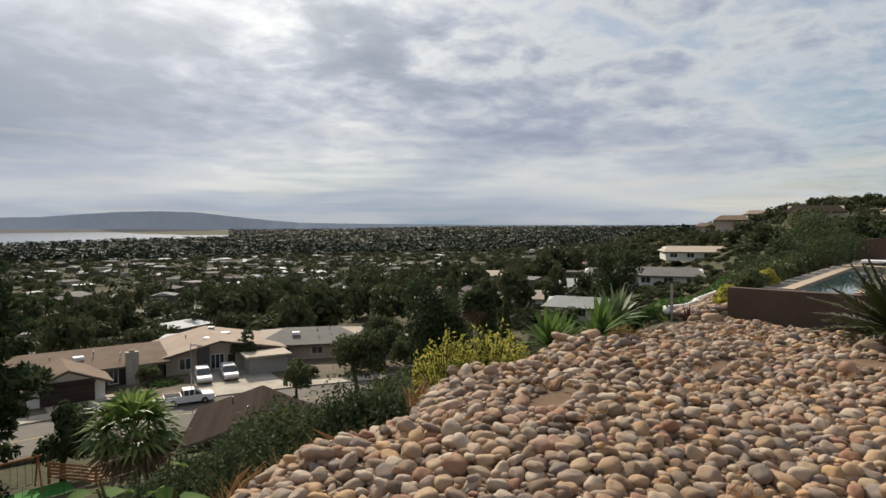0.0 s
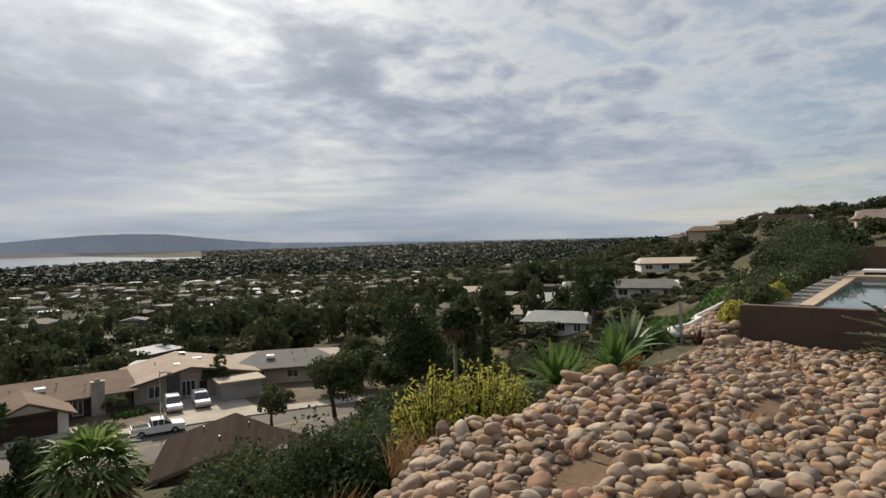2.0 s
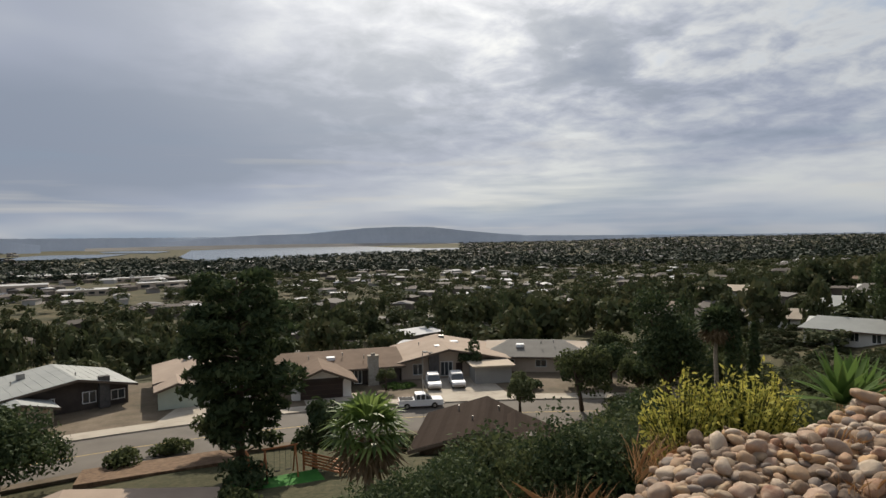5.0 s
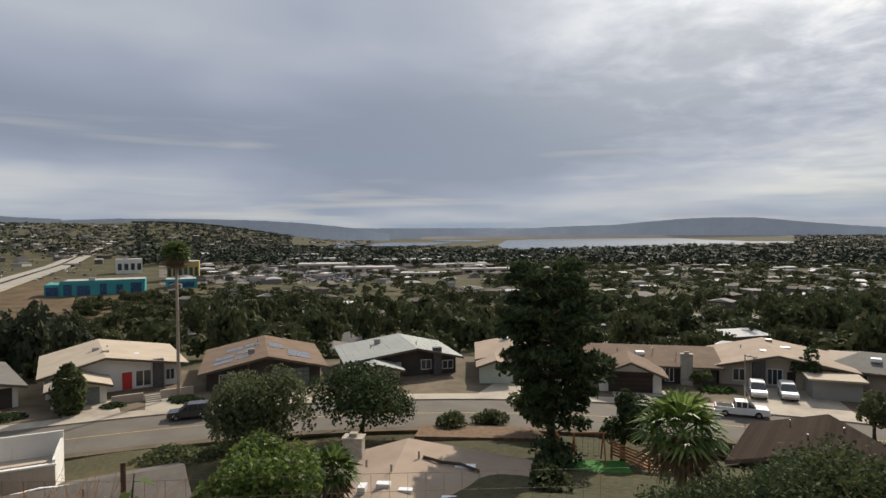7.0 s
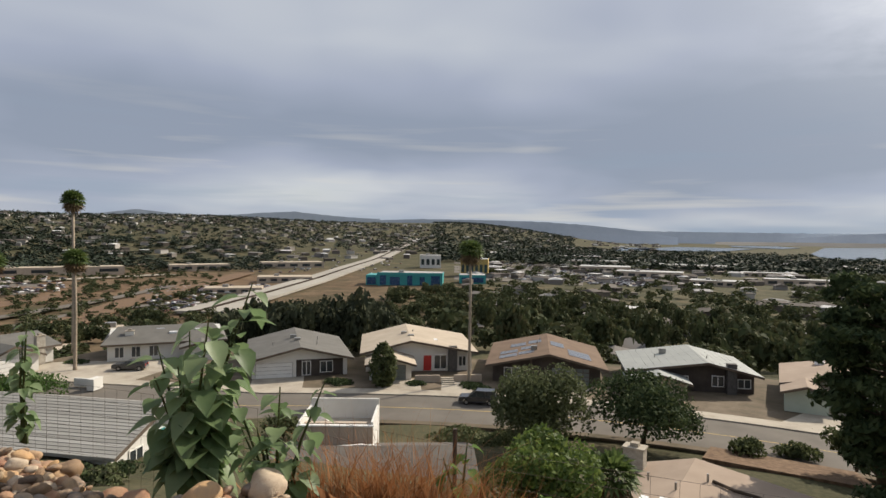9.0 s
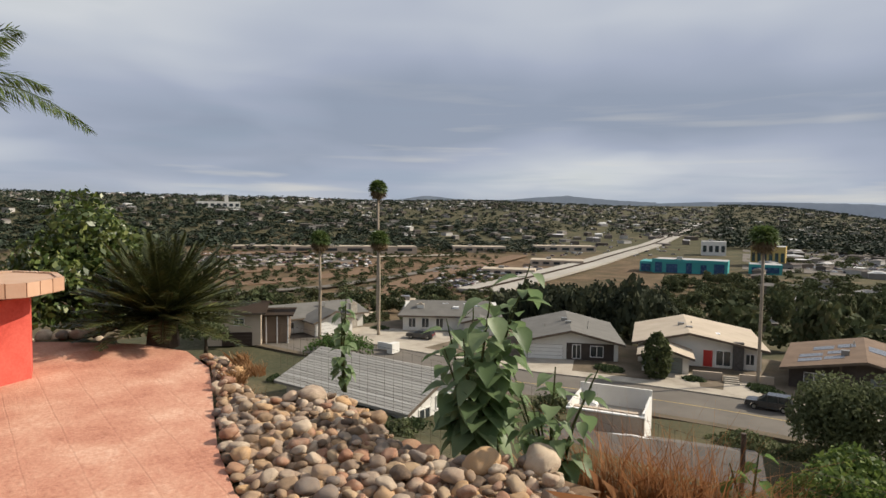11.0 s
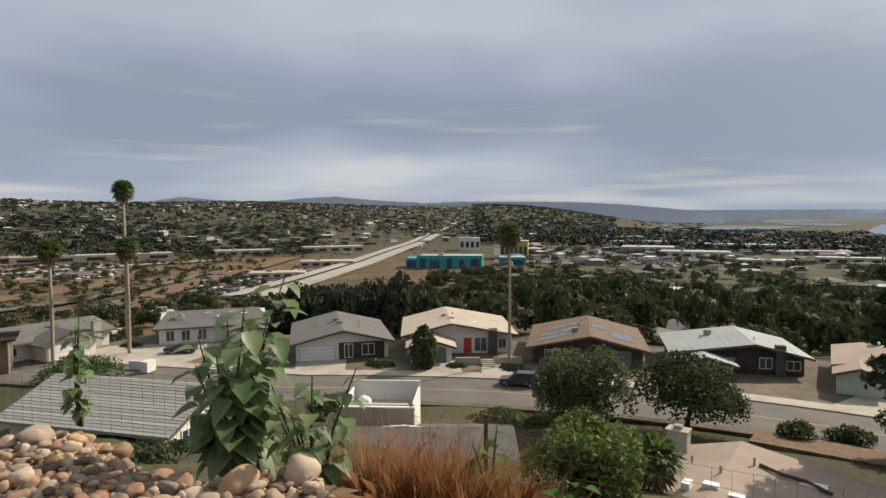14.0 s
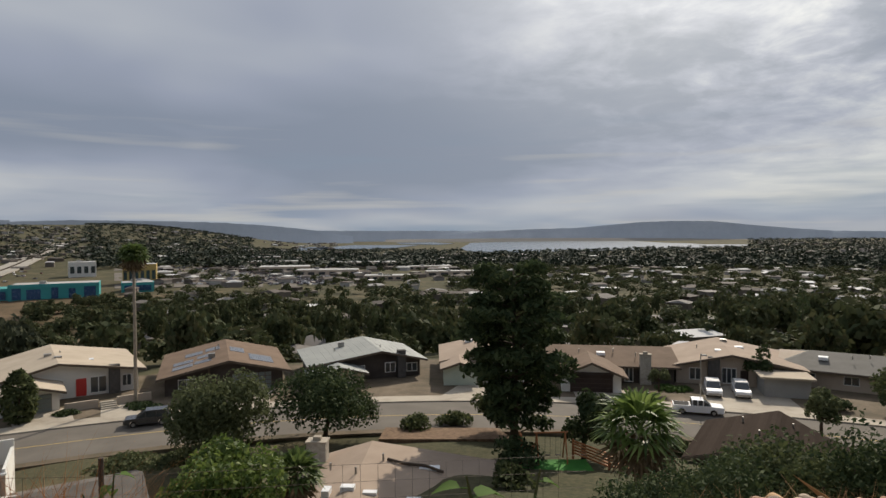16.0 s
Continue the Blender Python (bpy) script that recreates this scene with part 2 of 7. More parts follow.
def solo(name, shape, mat, label, category, group="", kind="", smooth=False, at=None):
    """A thing that is one mesh."""
    ob = part(name, shape, mat, None, "", smooth)
    if at is not None:
        ob.matrix_basis = at if isinstance(at, Matrix) else Matrix.Translation(at)
    return tagged(ob, label, category, group, kind)


def raw(name, verts, faces, mat, smooth=False):
    """A mesh from numpy arrays: verts (n, 3), faces (m, 3 or 4)."""
    me = bpy.data.meshes.new(name)
    k = faces.shape[1]
    me.vertices.add(len(verts))
    me.vertices.foreach_set("co", np.asarray(verts, np.float32).ravel())
    me.loops.add(faces.size)
    me.loops.foreach_set("vertex_index", faces.astype(np.int32).ravel())
    me.polygons.add(len(faces))
    me.polygons.foreach_set("loop_start", np.arange(0, faces.size, k, dtype=np.int32))
    me.polygons.foreach_set("loop_total", np.full(len(faces), k, np.int32))
    if smooth:
        me.polygons.foreach_set("use_smooth", np.ones(len(faces), bool))
    me.update(calc_edges=True)
    me.validate()
    me.materials.append(M[mat] if isinstance(mat, str) else mat)
    return me


rng = np.random.default_rng(7)

# ---------------------------------------------------------------- lie of the land
STREET = -19.5
SEA = -46.0
PROFILES = {   # bearing from +y, clockwise: distance and height along it
    -180: ((0, 0), (12, 0.0), (60, 2), (300, 10), (4900, 40)),
    -100: ((0, 0), (10, 0.0), (16, -0.5), (60, -6), (150, -16), (300, -34), (700, -34), (1000, 0), (1500, 36), (4900, 60)),
    -84: ((0, 0), (9.6, 0.0), (11.5, -1.0), (30, -8), (80, -18), (110, -20), (200, -36), (330, -43), (620, -38), (800, -24), (1100, 12), (1500, 34), (4900, 60)),
    -75: ((0, 0), (7.3, 0.05), (9.0, -1.6), (30, -10), (70, -17.5), (98, -19.5), (118, -20), (200, -37), (330, -44), (600, -40), (800, -26), (1150, 14), (1550, 35), (4900, 60)),
    -66: ((0, 0), (5.4, 0.05), (7.0, -1.6), (30, -10), (60, -17), (92, -19.5), (125, -20), (200, -38), (330, -44), (600, -41), (800, -29), (1200, 12), (1600, 36), (4900, 60)),
    -48: ((0, 0), (3.9, 0.0), (5.4, -1.6), (25, -10), (50, -16.5), (78, -19.5), (110, -20), (170, -34), (300, -43), (560, -43), (900, -37), (1500, 10), (2300, 52), (4900, 70)),
    -25: ((0, 0), (3.4, -0.1), (5.5, -1.6), (22, -10), (45, -16.5), (62, -19.5), (104, -20), (160, -32), (300, -41), (560, -39), (900, -38), (1800, -14), (3000, 50), (4900, 90)),
    -8: ((0, 0), (3.2, -0.1), (5.5, -1.8), (22, -10), (42, -16.0), (62, -19.5), (106, -20), (160, -32), (300, -41), (600, -43), (1000, -45), (1500, -46.5), (2600, -47.5), (4900, -44)),
    15: ((0, 0), (3.2, -0.1), (5.5, -1.8), (22, -10), (42, -16.0), (62, -19.5), (106, -20), (160, -32), (300, -41), (600, -44), (1000, -46), (1500, -47), (4900, -48)),
    36: ((0, 0), (4.2, -0.05), (6.5, -1.4), (24, -9), (46, -16.0), (68, -19.5), (112, -20), (160, -28), (300, -37), (600, -42), (1000, -44), (1600, -46), (2600, -46), (4900, -30)),
    52: ((0, 0), (5.7, 0.16), (7.1, -0.5), (15, -4), (45, -13), (80, -18.5), (130, -21), (220, -23), (400, -31), (800, -38), (1500, -42), (3000, -32), (4900, -10)),
    62: ((0, 0), (6.8, 0.28), (8.5, -0.2), (14, -2.0), (40, -10), (90, -17.0), (200, -17), (400, -24), (800, -31), (1500, -34), (3000, -26), (4900, -8)),
    70: ((0, 0), (8.0, 0.2), (12, -0.1), (16, -0.5), (20, -1.2), (40, -7), (90, -12.0), (180, -13), (320, -8), (600, -8), (1500, -16), (3000, -18), (4900, -8)),
    75: ((0, 0), (8.0, 0.1), (12, -0.1), (25, -0.45), (31, -1.4), (60, -7), (90, -8.8), (130, -8.8), (200, -6.1), (300, 0.5), (600, 1), (1500, -10), (4900, -8)),
    80: ((0, 0), (8.0, 0.0), (13, -0.2), (25, -0.2), (32, -0.6), (60, -5), (120, -6.0), (200, 3), (300, 8), (420, 10), (1000, 0), (4900, 0)),
    100: ((0, 0), (8.0, 0.0), (13, -0.3), (60, 0), (150, 9), (300, 17), (4900, 18)),
    180: ((0, 0), (12, 0.0), (60, 2), (300, 10), (4900, 40)),
}
PB = sorted(PROFILES)
PR = {b: (np.array([r for r, _ in PROFILES[b]], float), np.array([h for _, h in PROFILES[b]], float)) for b in PB}


def ground_z(x, y):
    """Height of the ground at x, y (arrays or numbers)."""
    x, y = np.asarray(x, float), np.asarray(y, float)
    r, b = np.hypot(x, y), np.degrees(np.arctan2(x, y))
    hs = np.array([np.interp(r, *PR[k]) for k in PB])
    i = np.clip(np.searchsorted(PB, b) - 1, 0, len(PB) - 2)
    b0, b1 = np.array(PB)[i], np.array(PB)[i + 1]
    w = (b - b0) / (b1 - b0)
    w = w * w * (3 - 2 * w)
    if x.ndim == 0:
        return float(hs[i] * (1 - w) + hs[i + 1] * w)
    j = np.arange(x.size)
    return (hs.reshape(len(PB), -1)[i.ravel(), j] * (1 - w.ravel()) + hs.reshape(len(PB), -1)[i.ravel() + 1, j] * w.ravel()).reshape(x.shape)


def kerb_y(x):
    """The far kerb of the street."""
    x = np.asarray(x, float)
    return np.where(x < -56, 60.7 + (x + 56) * 0.3, 77 - 0.0052 * x * x)


def land_material():
    """Dry grass, bare earth and scrub, in patches; barer in the construction valley."""
    m = bpy.data.materials.new("land")
    m.use_nodes = True
    m.node_tree.nodes.clear()
    n = Nodes(m.node_tree)
    o = n.add("ShaderNodeOutputMaterial")
    b = n.add("ShaderNodeBsdfPrincipled", Roughness=0.95)
    b.inputs["Specular IOR Level"].default_value = 0.1
    g = n.add("ShaderNodeNewGeometry").outputs["Position"]
    a, c, d = n.noise(g, 0.006, 5, 0.6), n.noise(g, 0.045, 7, 0.72), n.noise(g, 2.0, 4, 0.7)
    scrub = n.ramp(c, [(0.35, (0.03, 0.04, 0.018)), (0.52, (0.06, 0.062, 0.03)), (0.68, (0.17, 0.13, 0.075))])
    dirt = n.ramp(n.math("ADD", n.math("MULTIPLY", c, 0.6), n.math("MULTIPLY", a, 0.4)), [(0.38, (0.045, 0.042, 0.022)), (0.47, (0.15, 0.085, 0.05)), (0.54, (0.21, 0.125, 0.078)), (0.64, (0.32, 0.23, 0.15))])
    s = n.add("ShaderNodeSeparateXYZ")
    n.link(g, s.inputs[0])
    # the graded valley lies between about 300 and 750 m out, to the north-west
    far = n.math("SQRT", n.math("ADD", n.math("POWER", n.math("ADD", s.outputs[0], 420), 2.0), n.math("POWER", n.math("SUBTRACT", s.outputs[1], 250), 2.0)))
    w = n.math("MULTIPLY_ADD", far, -0.006, 2.2, clamp=True)
    col = n.mix(n.math("MULTIPLY", w, n.ramp(a, [(0.4, (0.5, 0.5, 0.5)), (0.6, (1, 1, 1))])), scrub, dirt)
    col = n.mix(0.35, col, n.ramp(d, [(0.3, (0.03, 0.03, 0.02)), (0.7, (0.2, 0.16, 0.1))]))
    n.link(col, b.inputs["Base Color"])
    bp = n.add("ShaderNodeBump", Strength=0.6, Distance=0.1)
    n.link(d, bp.inputs["Height"])
    n.link(bp.outputs[0], b.inputs["Normal"])
    n.link(b.outputs[0], o.inputs[0])
    return m


M["land"] = land_material()
BR = np.concatenate([np.arange(-180, -104, 8.0), np.arange(-104, 104, 1.5), np.arange(104, 181, 8.0)])
BR[-1] = 180
RR = np.concatenate([[0.4], np.arange(1, 14, 0.5), np.geomspace(14.5, 4900, 95)])
bb, rr = np.meshgrid(np.radians(BR), RR)
gx, gy = rr * np.sin(bb), rr * np.cos(bb)
gz = ground_z(gx, gy) - 0.06
# soft unevenness of the open slope
lump = np.array([noise.noise((x * 0.12, y * 0.12, 0)) for x, y in zip(gx.ravel(), gy.ravel())]).reshape(gx.shape)
gz += lump * np.clip((rr - 9) / 40, 0, 0.8)
# the street's shelf
shelf = (gy > kerb_y(gx) - 15) & (gy < kerb_y(gx) + 34) & (gx > -118) & (gx < 92)
gz = np.where(shelf, np.minimum(gz, STREET - 0.30), gz)
k = len(BR)
ii, jj = np.meshgrid(np.arange(len(RR) - 1), np.arange(k - 1), indexing="ij")
gf = np.stack([ii * k + jj, (ii + 1) * k + jj, (ii + 1) * k + jj + 1, ii * k + jj + 1], -1).reshape(-1, 4)[:, ::-1]
ground = tagged(new("ground", raw("ground", np.stack([gx, gy, gz], -1).reshape(-1, 3), gf, "land", True)), "dry grassy hillside falling to a wide built-up valley", "ground", kind="structure")

# ---------------------------------------------------------------- more surfaces
M["asphalt"] = material("asphalt", [(0.115, 0.10, 0.083), (0.165, 0.145, 0.12)], 0.25, 12, 0.9, bump=0.2)
M["concrete"] = material("pale_concrete", [(0.27, 0.23, 0.18), (0.40, 0.35, 0.28), (0.46, 0.41, 0.33)], 0.3, 10, 0.9, bump=0.2)
M["line"] = material("road_paint", [(0.42, 0.30, 0.10), (0.5, 0.36, 0.13)], 1, 20, 0.8, bump=0)
M["roof_tan"] = material("tan_roof_felt", [(0.29, 0.22, 0.165), (0.38, 0.295, 0.225)], 0.35, 14, 0.9, bump=0.3)
M["roof_cream"] = material("cream_roof_gravel", [(0.40, 0.33, 0.25), (0.50, 0.42, 0.32)], 0.35, 14, 0.9, bump=0.3)
M["roof_grey"] = material("grey_shingles", [(0.12, 0.115, 0.10), (0.17, 0.16, 0.145)], 0.5, 10, 0.9, bump=0.4, depth=0.05)
M["roof_dark"] = material("dark_grey_shingles", [(0.065, 0.06, 0.055), (0.10, 0.095, 0.085)], 0.5, 10, 0.9, bump=0.4, depth=0.05)
M["roof_brown"] = material("brown_shingles", [(0.13, 0.085, 0.055), (0.20, 0.135, 0.09)], 0.5, 10, 0.9, bump=0.4, depth=0.05)
M["roof_umber"] = material("umber_shingles", [(0.04, 0.029, 0.022), (0.058, 0.043, 0.033)], 0.5, 10, 0.95, bump=0.4, depth=0.05, spec=0.03)
M["roof_metal"] = material("pale_green_metal", [(0.25, 0.26, 0.245), (0.32, 0.33, 0.305)], 0.3, 6, 0.75, bump=0.1, spec=0.5)
M["shingle"] = material("weathered_shingle", [(0.26, 0.247, 0.22), (0.34, 0.325, 0.29), (0.41, 0.39, 0.355)], 2, 12, 0.9, bump=0.3, rand=0.6)
M["wall_white"] = material("white_stucco", [(0.62, 0.60, 0.55), (0.74, 0.72, 0.67)], 0.4, 18, 0.9, bump=0.15)
M["wall_beige"] = material("beige_stucco", [(0.42, 0.34, 0.26), (0.52, 0.43, 0.34)], 0.4, 18, 0.9, bump=0.15)
M["wall_grey"] = material("grey_stucco", [(0.30, 0.29, 0.27), (0.38, 0.37, 0.34)], 0.4, 18, 0.9, bump=0.15)
M["wall_dark"] = material("dark_stained_wood", [(0.045, 0.035, 0.03), (0.085, 0.068, 0.055)], 0.8, 18, 0.8, bump=0.2)
M["wall_green"] = material("pale_green_stucco", [(0.42, 0.47, 0.38), (0.52, 0.56, 0.46)], 0.4, 18, 0.9, bump=0.15)
M["wall_brown"] = material("brown_stucco", [(0.17, 0.12, 0.085), (0.23, 0.17, 0.125)], 0.6, 14, 0.9, bump=0.2)
M["door_grey"] = material("grey_garage_paint", [(0.16, 0.18, 0.17), (0.21, 0.23, 0.22)], 0.6, 14, 0.6, bump=0.05)
M["door_dark"] = material("dark_garage_wood", [(0.035, 0.022, 0.018), (0.06, 0.04, 0.03)], 0.6, 14, 0.7, bump=0.1)
M["red_door"] = material("red_door_paint", [(0.42, 0.035, 0.03), (0.5, 0.05, 0.04)], 0.6, 14, 0.5, bump=0.05)
M["trim_white"] = material("white_trim_paint", [(0.72, 0.70, 0.66), (0.80, 0.79, 0.75)], 1, 20, 0.6, bump=0.05)
M["fascia"] = material("dark_fascia", [(0.10, 0.075, 0.055), (0.15, 0.115, 0.085)], 1, 20, 0.7, bump=0.1)
M["chimney_stone"] = material("pale_chimney_stone", [(0.28, 0.25, 0.21), (0.48, 0.44, 0.37)], 2.5, 9, 0.9, bump=0.6, depth=0.05)
M["chimney_dark"] = material("dark_chimney_brick", [(0.06, 0.055, 0.05), (0.12, 0.11, 0.10)], 2.5, 9, 0.9, bump=0.5, depth=0.05)
M["glass"] = material("window_glass", [(0.02, 0.025, 0.03), (0.04, 0.05, 0.055)], 0.3, 3, 0.2, bump=0, spec=0.8)
M["skylight"] = material("skylight_dome", [(0.75, 0.75, 0.75), (0.85, 0.85, 0.85)], 1, 5, 0.35, bump=0, spec=0.5)
M["solar"] = material("solar_cells", [(0.10, 0.11, 0.13), (0.15, 0.16, 0.18)], 1, 5, 0.3, bump=0, spec=0.6)
M["metal"] = material("galvanised_metal", [(0.30, 0.29, 0.27), (0.42, 0.41, 0.39)], 2, 20, 0.45, metal=0.8, bump=0.05)
M["car_white"] = material("white_car_paint", [(0.72, 0.72, 0.72), (0.8, 0.8, 0.8)], 1, 9, 0.3, bump=0, clear=0.5, spec=0.5)
M["car_dark"] = material("dark_car_paint", [(0.02, 0.022, 0.026), (0.035, 0.037, 0.04)], 1, 9, 0.3, bump=0, clear=0.5, spec=0.5)
M["car_black"] = M["car_dark"]
M["tyre"] = material("tyre_rubber", [(0.012, 0.012, 0.012), (0.025, 0.025, 0.025)], 5, 40, 0.9, bump=0.1)
M["teal"] = material("teal_panel", [(0.045, 0.28, 0.28), (0.07, 0.36, 0.35)], 0.05, 0.6, 0.6, bump=0)
M["blue_glass"] = material("dark_blue_glass", [(0.01, 0.05, 0.13), (0.02, 0.09, 0.2)], 0.05, 0.6, 0.25, bump=0, spec=0.7)
M["pale_roof"] = material("pale_flat_roof", [(0.33, 0.33, 0.33), (0.48, 0.47, 0.45)], 0.03, 0.5, 0.8, bump=0)
M["town_wall"] = material("town_walls", [(0.08, 0.068, 0.055), (0.18, 0.155, 0.13), (0.46, 0.44, 0.41)], 0.02, 0.5, 0.9, bump=0, island=0.85)
M["town_roof"] = material("town_roofs", [(0.05, 0.042, 0.036), (0.09, 0.072, 0.06), (0.13, 0.115, 0.10), (0.19, 0.175, 0.16), (0.70, 0.69, 0.67)], 0.02, 0.5, 0.85, bump=0, island=0.85)
M["freeway"] = material("freeway_concrete", [(0.29, 0.265, 0.225), (0.39, 0.36, 0.31)], 0.02, 0.5, 0.9, bump=0)
M["specks"] = material("parked_car_paint", [(0.02, 0.02, 0.025), (0.10, 0.10, 0.11), (0.20, 0.20, 0.21), (0.12, 0.03, 0.03), (0.05, 0.06, 0.08), (0.75, 0.75, 0.75)], 0.01, 0.1, 0.35, bump=0, island=0.95, spec=0.5)
M["red_wood"] = material("redwood_fence", [(0.44, 0.165, 0.075), (0.58, 0.25, 0.125), (0.66, 0.32, 0.17)], 1.5, 30, 0.75, bump=0.25, rand=0.6)
M["play_wood"] = material("orange_play_wood", [(0.30, 0.11, 0.04), (0.42, 0.17, 0.07)], 1.5, 20, 0.75, bump=0.2)
M["turf"] = material("artificial_turf", [(0.03, 0.13, 0.02), (0.05, 0.2, 0.03)], 1, 40, 0.9, bump=0.5)
M["dry_grass"] = material("dry_grass", [(0.20, 0.10, 0.04), (0.34, 0.19, 0.085), (0.45, 0.29, 0.15)], 3, 30, 0.8, bump=0, island=0.7, through_light=0.3)
M["hedge"] = material("hedge_leaves", [(0.045, 0.083, 0.022), (0.090, 0.150, 0.042)], 2, 9, 0.8, bump=0, island=0.6, through_light=0.3, spec=0.12)
M["olive"] = material("olive_leaves", [(0.060, 0.071, 0.034), (0.111, 0.128, 0.060), (0.170, 0.187, 0.093)], 2, 8, 0.8, bump=0, island=0.6, through_light=0.3, spec=0.12)
M["palm_leaf"] = material("palm_fronds", [(0.045, 0.075, 0.022), (0.105, 0.150, 0.045), (0.180, 0.225, 0.068)], 2, 8, 0.5, bump=0, island=0.6, through_light=0.35)
M["citrus"] = material("citrus_leaves", [(0.03, 0.05, 0.012), (0.08, 0.12, 0.025), (0.22, 0.24, 0.07)], 3, 20, 0.4, bump=0, island=0.7, through_light=0.25, spec=0.5)
M["agave_grey"] = material("agave_blades", [(0.09, 0.13, 0.06), (0.15, 0.20, 0.10), (0.22, 0.27, 0.13)], 4, 20, 0.6, bump=0, island=0.6, through_light=0.15)
M["red_blade"] = material("red_blades", [(0.06, 0.02, 0.015), (0.14, 0.04, 0.03)], 4, 20, 0.6, bump=0, island=0.6)
M["weed_leaf"] = material("weed_leaves", [(0.10, 0.16, 0.07), (0.20, 0.28, 0.13), (0.36, 0.44, 0.25)], 5, 30, 0.45, bump=0.1, island=0.3, rand=0.4, through_light=0.5)
M["palm_dead"] = material("dead_fronds", [(0.12, 0.08, 0.04), (0.22, 0.15, 0.08)], 2, 8, 0.8, bump=0, island=0.6)
M["palm_bark"] = material("palm_bark", [(0.22, 0.18, 0.135), (0.40, 0.33, 0.25)], 4, 30, 0.9, bump=0.6)


def water_material():
    m = bpy.data.materials.new("bay_water")
    m.use_nodes = True
    b = m.node_tree.nodes["Principled BSDF"]
    n = Nodes(m.node_tree)
    g = n.add("ShaderNodeNewGeometry").outputs["Position"]
    n.link(n.ramp(n.noise(g, 0.004, 3), [(0.3, (0.05, 0.08, 0.10)), (0.7, (0.09, 0.12, 0.14))]), b.inputs["Base Color"])
    b.inputs["Roughness"].default_value = 0.18
    bp = n.add("ShaderNodeBump", Strength=0.4, Distance=1.5)
    n.link(n.noise(g, 0.05, 4, 0.6), bp.inputs["Height"])
    n.link(bp.outputs[0], b.inputs["Normal"])
    return m


M["water"] = water_material()

M["yard"] = material("dry_yard", [(0.07, 0.06, 0.035), (0.13, 0.10, 0.065), (0.20, 0.155, 0.11)], 0.25, 5, 0.95, bump=0.5)
M["wire"] = material("rusty_wire", [(0.06, 0.045, 0.035), (0.12, 0.09, 0.07)], 5, 40, 0.7, metal=0.3, bump=0)
M["palm_bright"] = material("bright_palm_fronds", [(0.05, 0.085, 0.02), (0.12, 0.18, 0.045), (0.26, 0.33, 0.10)], 2, 8, 0.45, bump=0, island=0.7, through_light=0.4)
M["roof_pale"] = material("pale_grey_roof", [(0.24, 0.23, 0.205), (0.32, 0.31, 0.28)], 0.5, 10, 0.9, bump=0.3)
M["course_umber"] = material("umber_shingle_course", [(0.032, 0.023, 0.018), (0.045, 0.033, 0.026), (0.06, 0.045, 0.036)], 1.2, 12, 0.95, bump=0.4, depth=0.03, rand=0.4, spec=0.03)
M["course_dark"] = material("dark_shingle_course", [(0.07, 0.065, 0.06), (0.10, 0.095, 0.088), (0.13, 0.125, 0.115)], 1.2, 12, 0.9, bump=0.4, depth=0.03, rand=0.4)
M["roof_dusk"] = material("weathered_brown_grey_shingles", [(0.095, 0.083, 0.07), (0.125, 0.11, 0.095), (0.15, 0.135, 0.115)], 0.8, 9, 0.9, bump=0.6, depth=0.06)
M["russet_grass"] = material("russet_grass", [(0.20, 0.085, 0.03), (0.34, 0.15, 0.06), (0.42, 0.22, 0.10)], 3, 30, 0.8, bump=0, island=0.7, through_light=0.35)


# ---------------------------------------------------------------- plants
def cards(centres, size, out=None, stretch=1.0, droop=0.0, spread=0.35):
    """Many small leaf clumps, each a bent four-sided blade: arrays of vertices and faces."""
    n = len(centres)
    d = rng.normal(size=(n, 3))
    if out is not None:
        d = d * 0.8 + out * 0.9
    d /= np.linalg.norm(d, axis=1, keepdims=True) + 1e-9
    d[:, 2] -= droop
    u = np.cross(d, rng.normal(size=(n, 3)))
    u /= np.linalg.norm(u, axis=1, keepdims=True) + 1e-9
    w = np.cross(d, u)
    s = size * rng.uniform(1 - spread, 1 + spread, (n, 1))
    p = np.asarray(centres)
    v = np.stack([p - u * s * stretch, p + w * s * 0.55 + d * s * 0.2, p + u * s * stretch, p - w * s * 0.55 + d * s * 0.2], 1).reshape(-1, 3)
    return v, np.arange(4 * n).reshape(n, 4)


def lobes_points(lobes, n):
    """n points in the outer shells of several ellipsoids (x, y, z, rx, ry, rz) and their outward ways."""
    L = np.asarray(lobes, float)
    vol = (L[:, 3] * L[:, 4] * L[:, 5]) ** (2 / 3)
    pick = rng.choice(len(L), n, p=vol / vol.sum())
    d = rng.normal(size=(n, 3))
    d /= np.linalg.norm(d, axis=1, keepdims=True)
    d[:, 2] = np.where(d[:, 2] < -0.45, -d[:, 2] * 0.6, d[:, 2])
    r = rng.uniform(0.55, 1.06, (n, 1)) ** 0.6
    return L[pick, :3] + d * r * L[pick, 3:6], d


def crown_lobes(width, height, base, count=9, flat=0.55):
    out = []
    for _ in range(count):
        a, q = rng.uniform(0, 2 * math.pi), math.sqrt(rng.uniform(0, 1)) * 0.62
        r = width * rng.uniform(0.26, 0.42)
        out.append((math.cos(a) * q * width, math.sin(a) * q * width, base + height * rng.uniform(0.22, 0.86) * (1 - 0.42 * q), r, r, min(r * flat * 1.4, height * 0.5)))
    return out


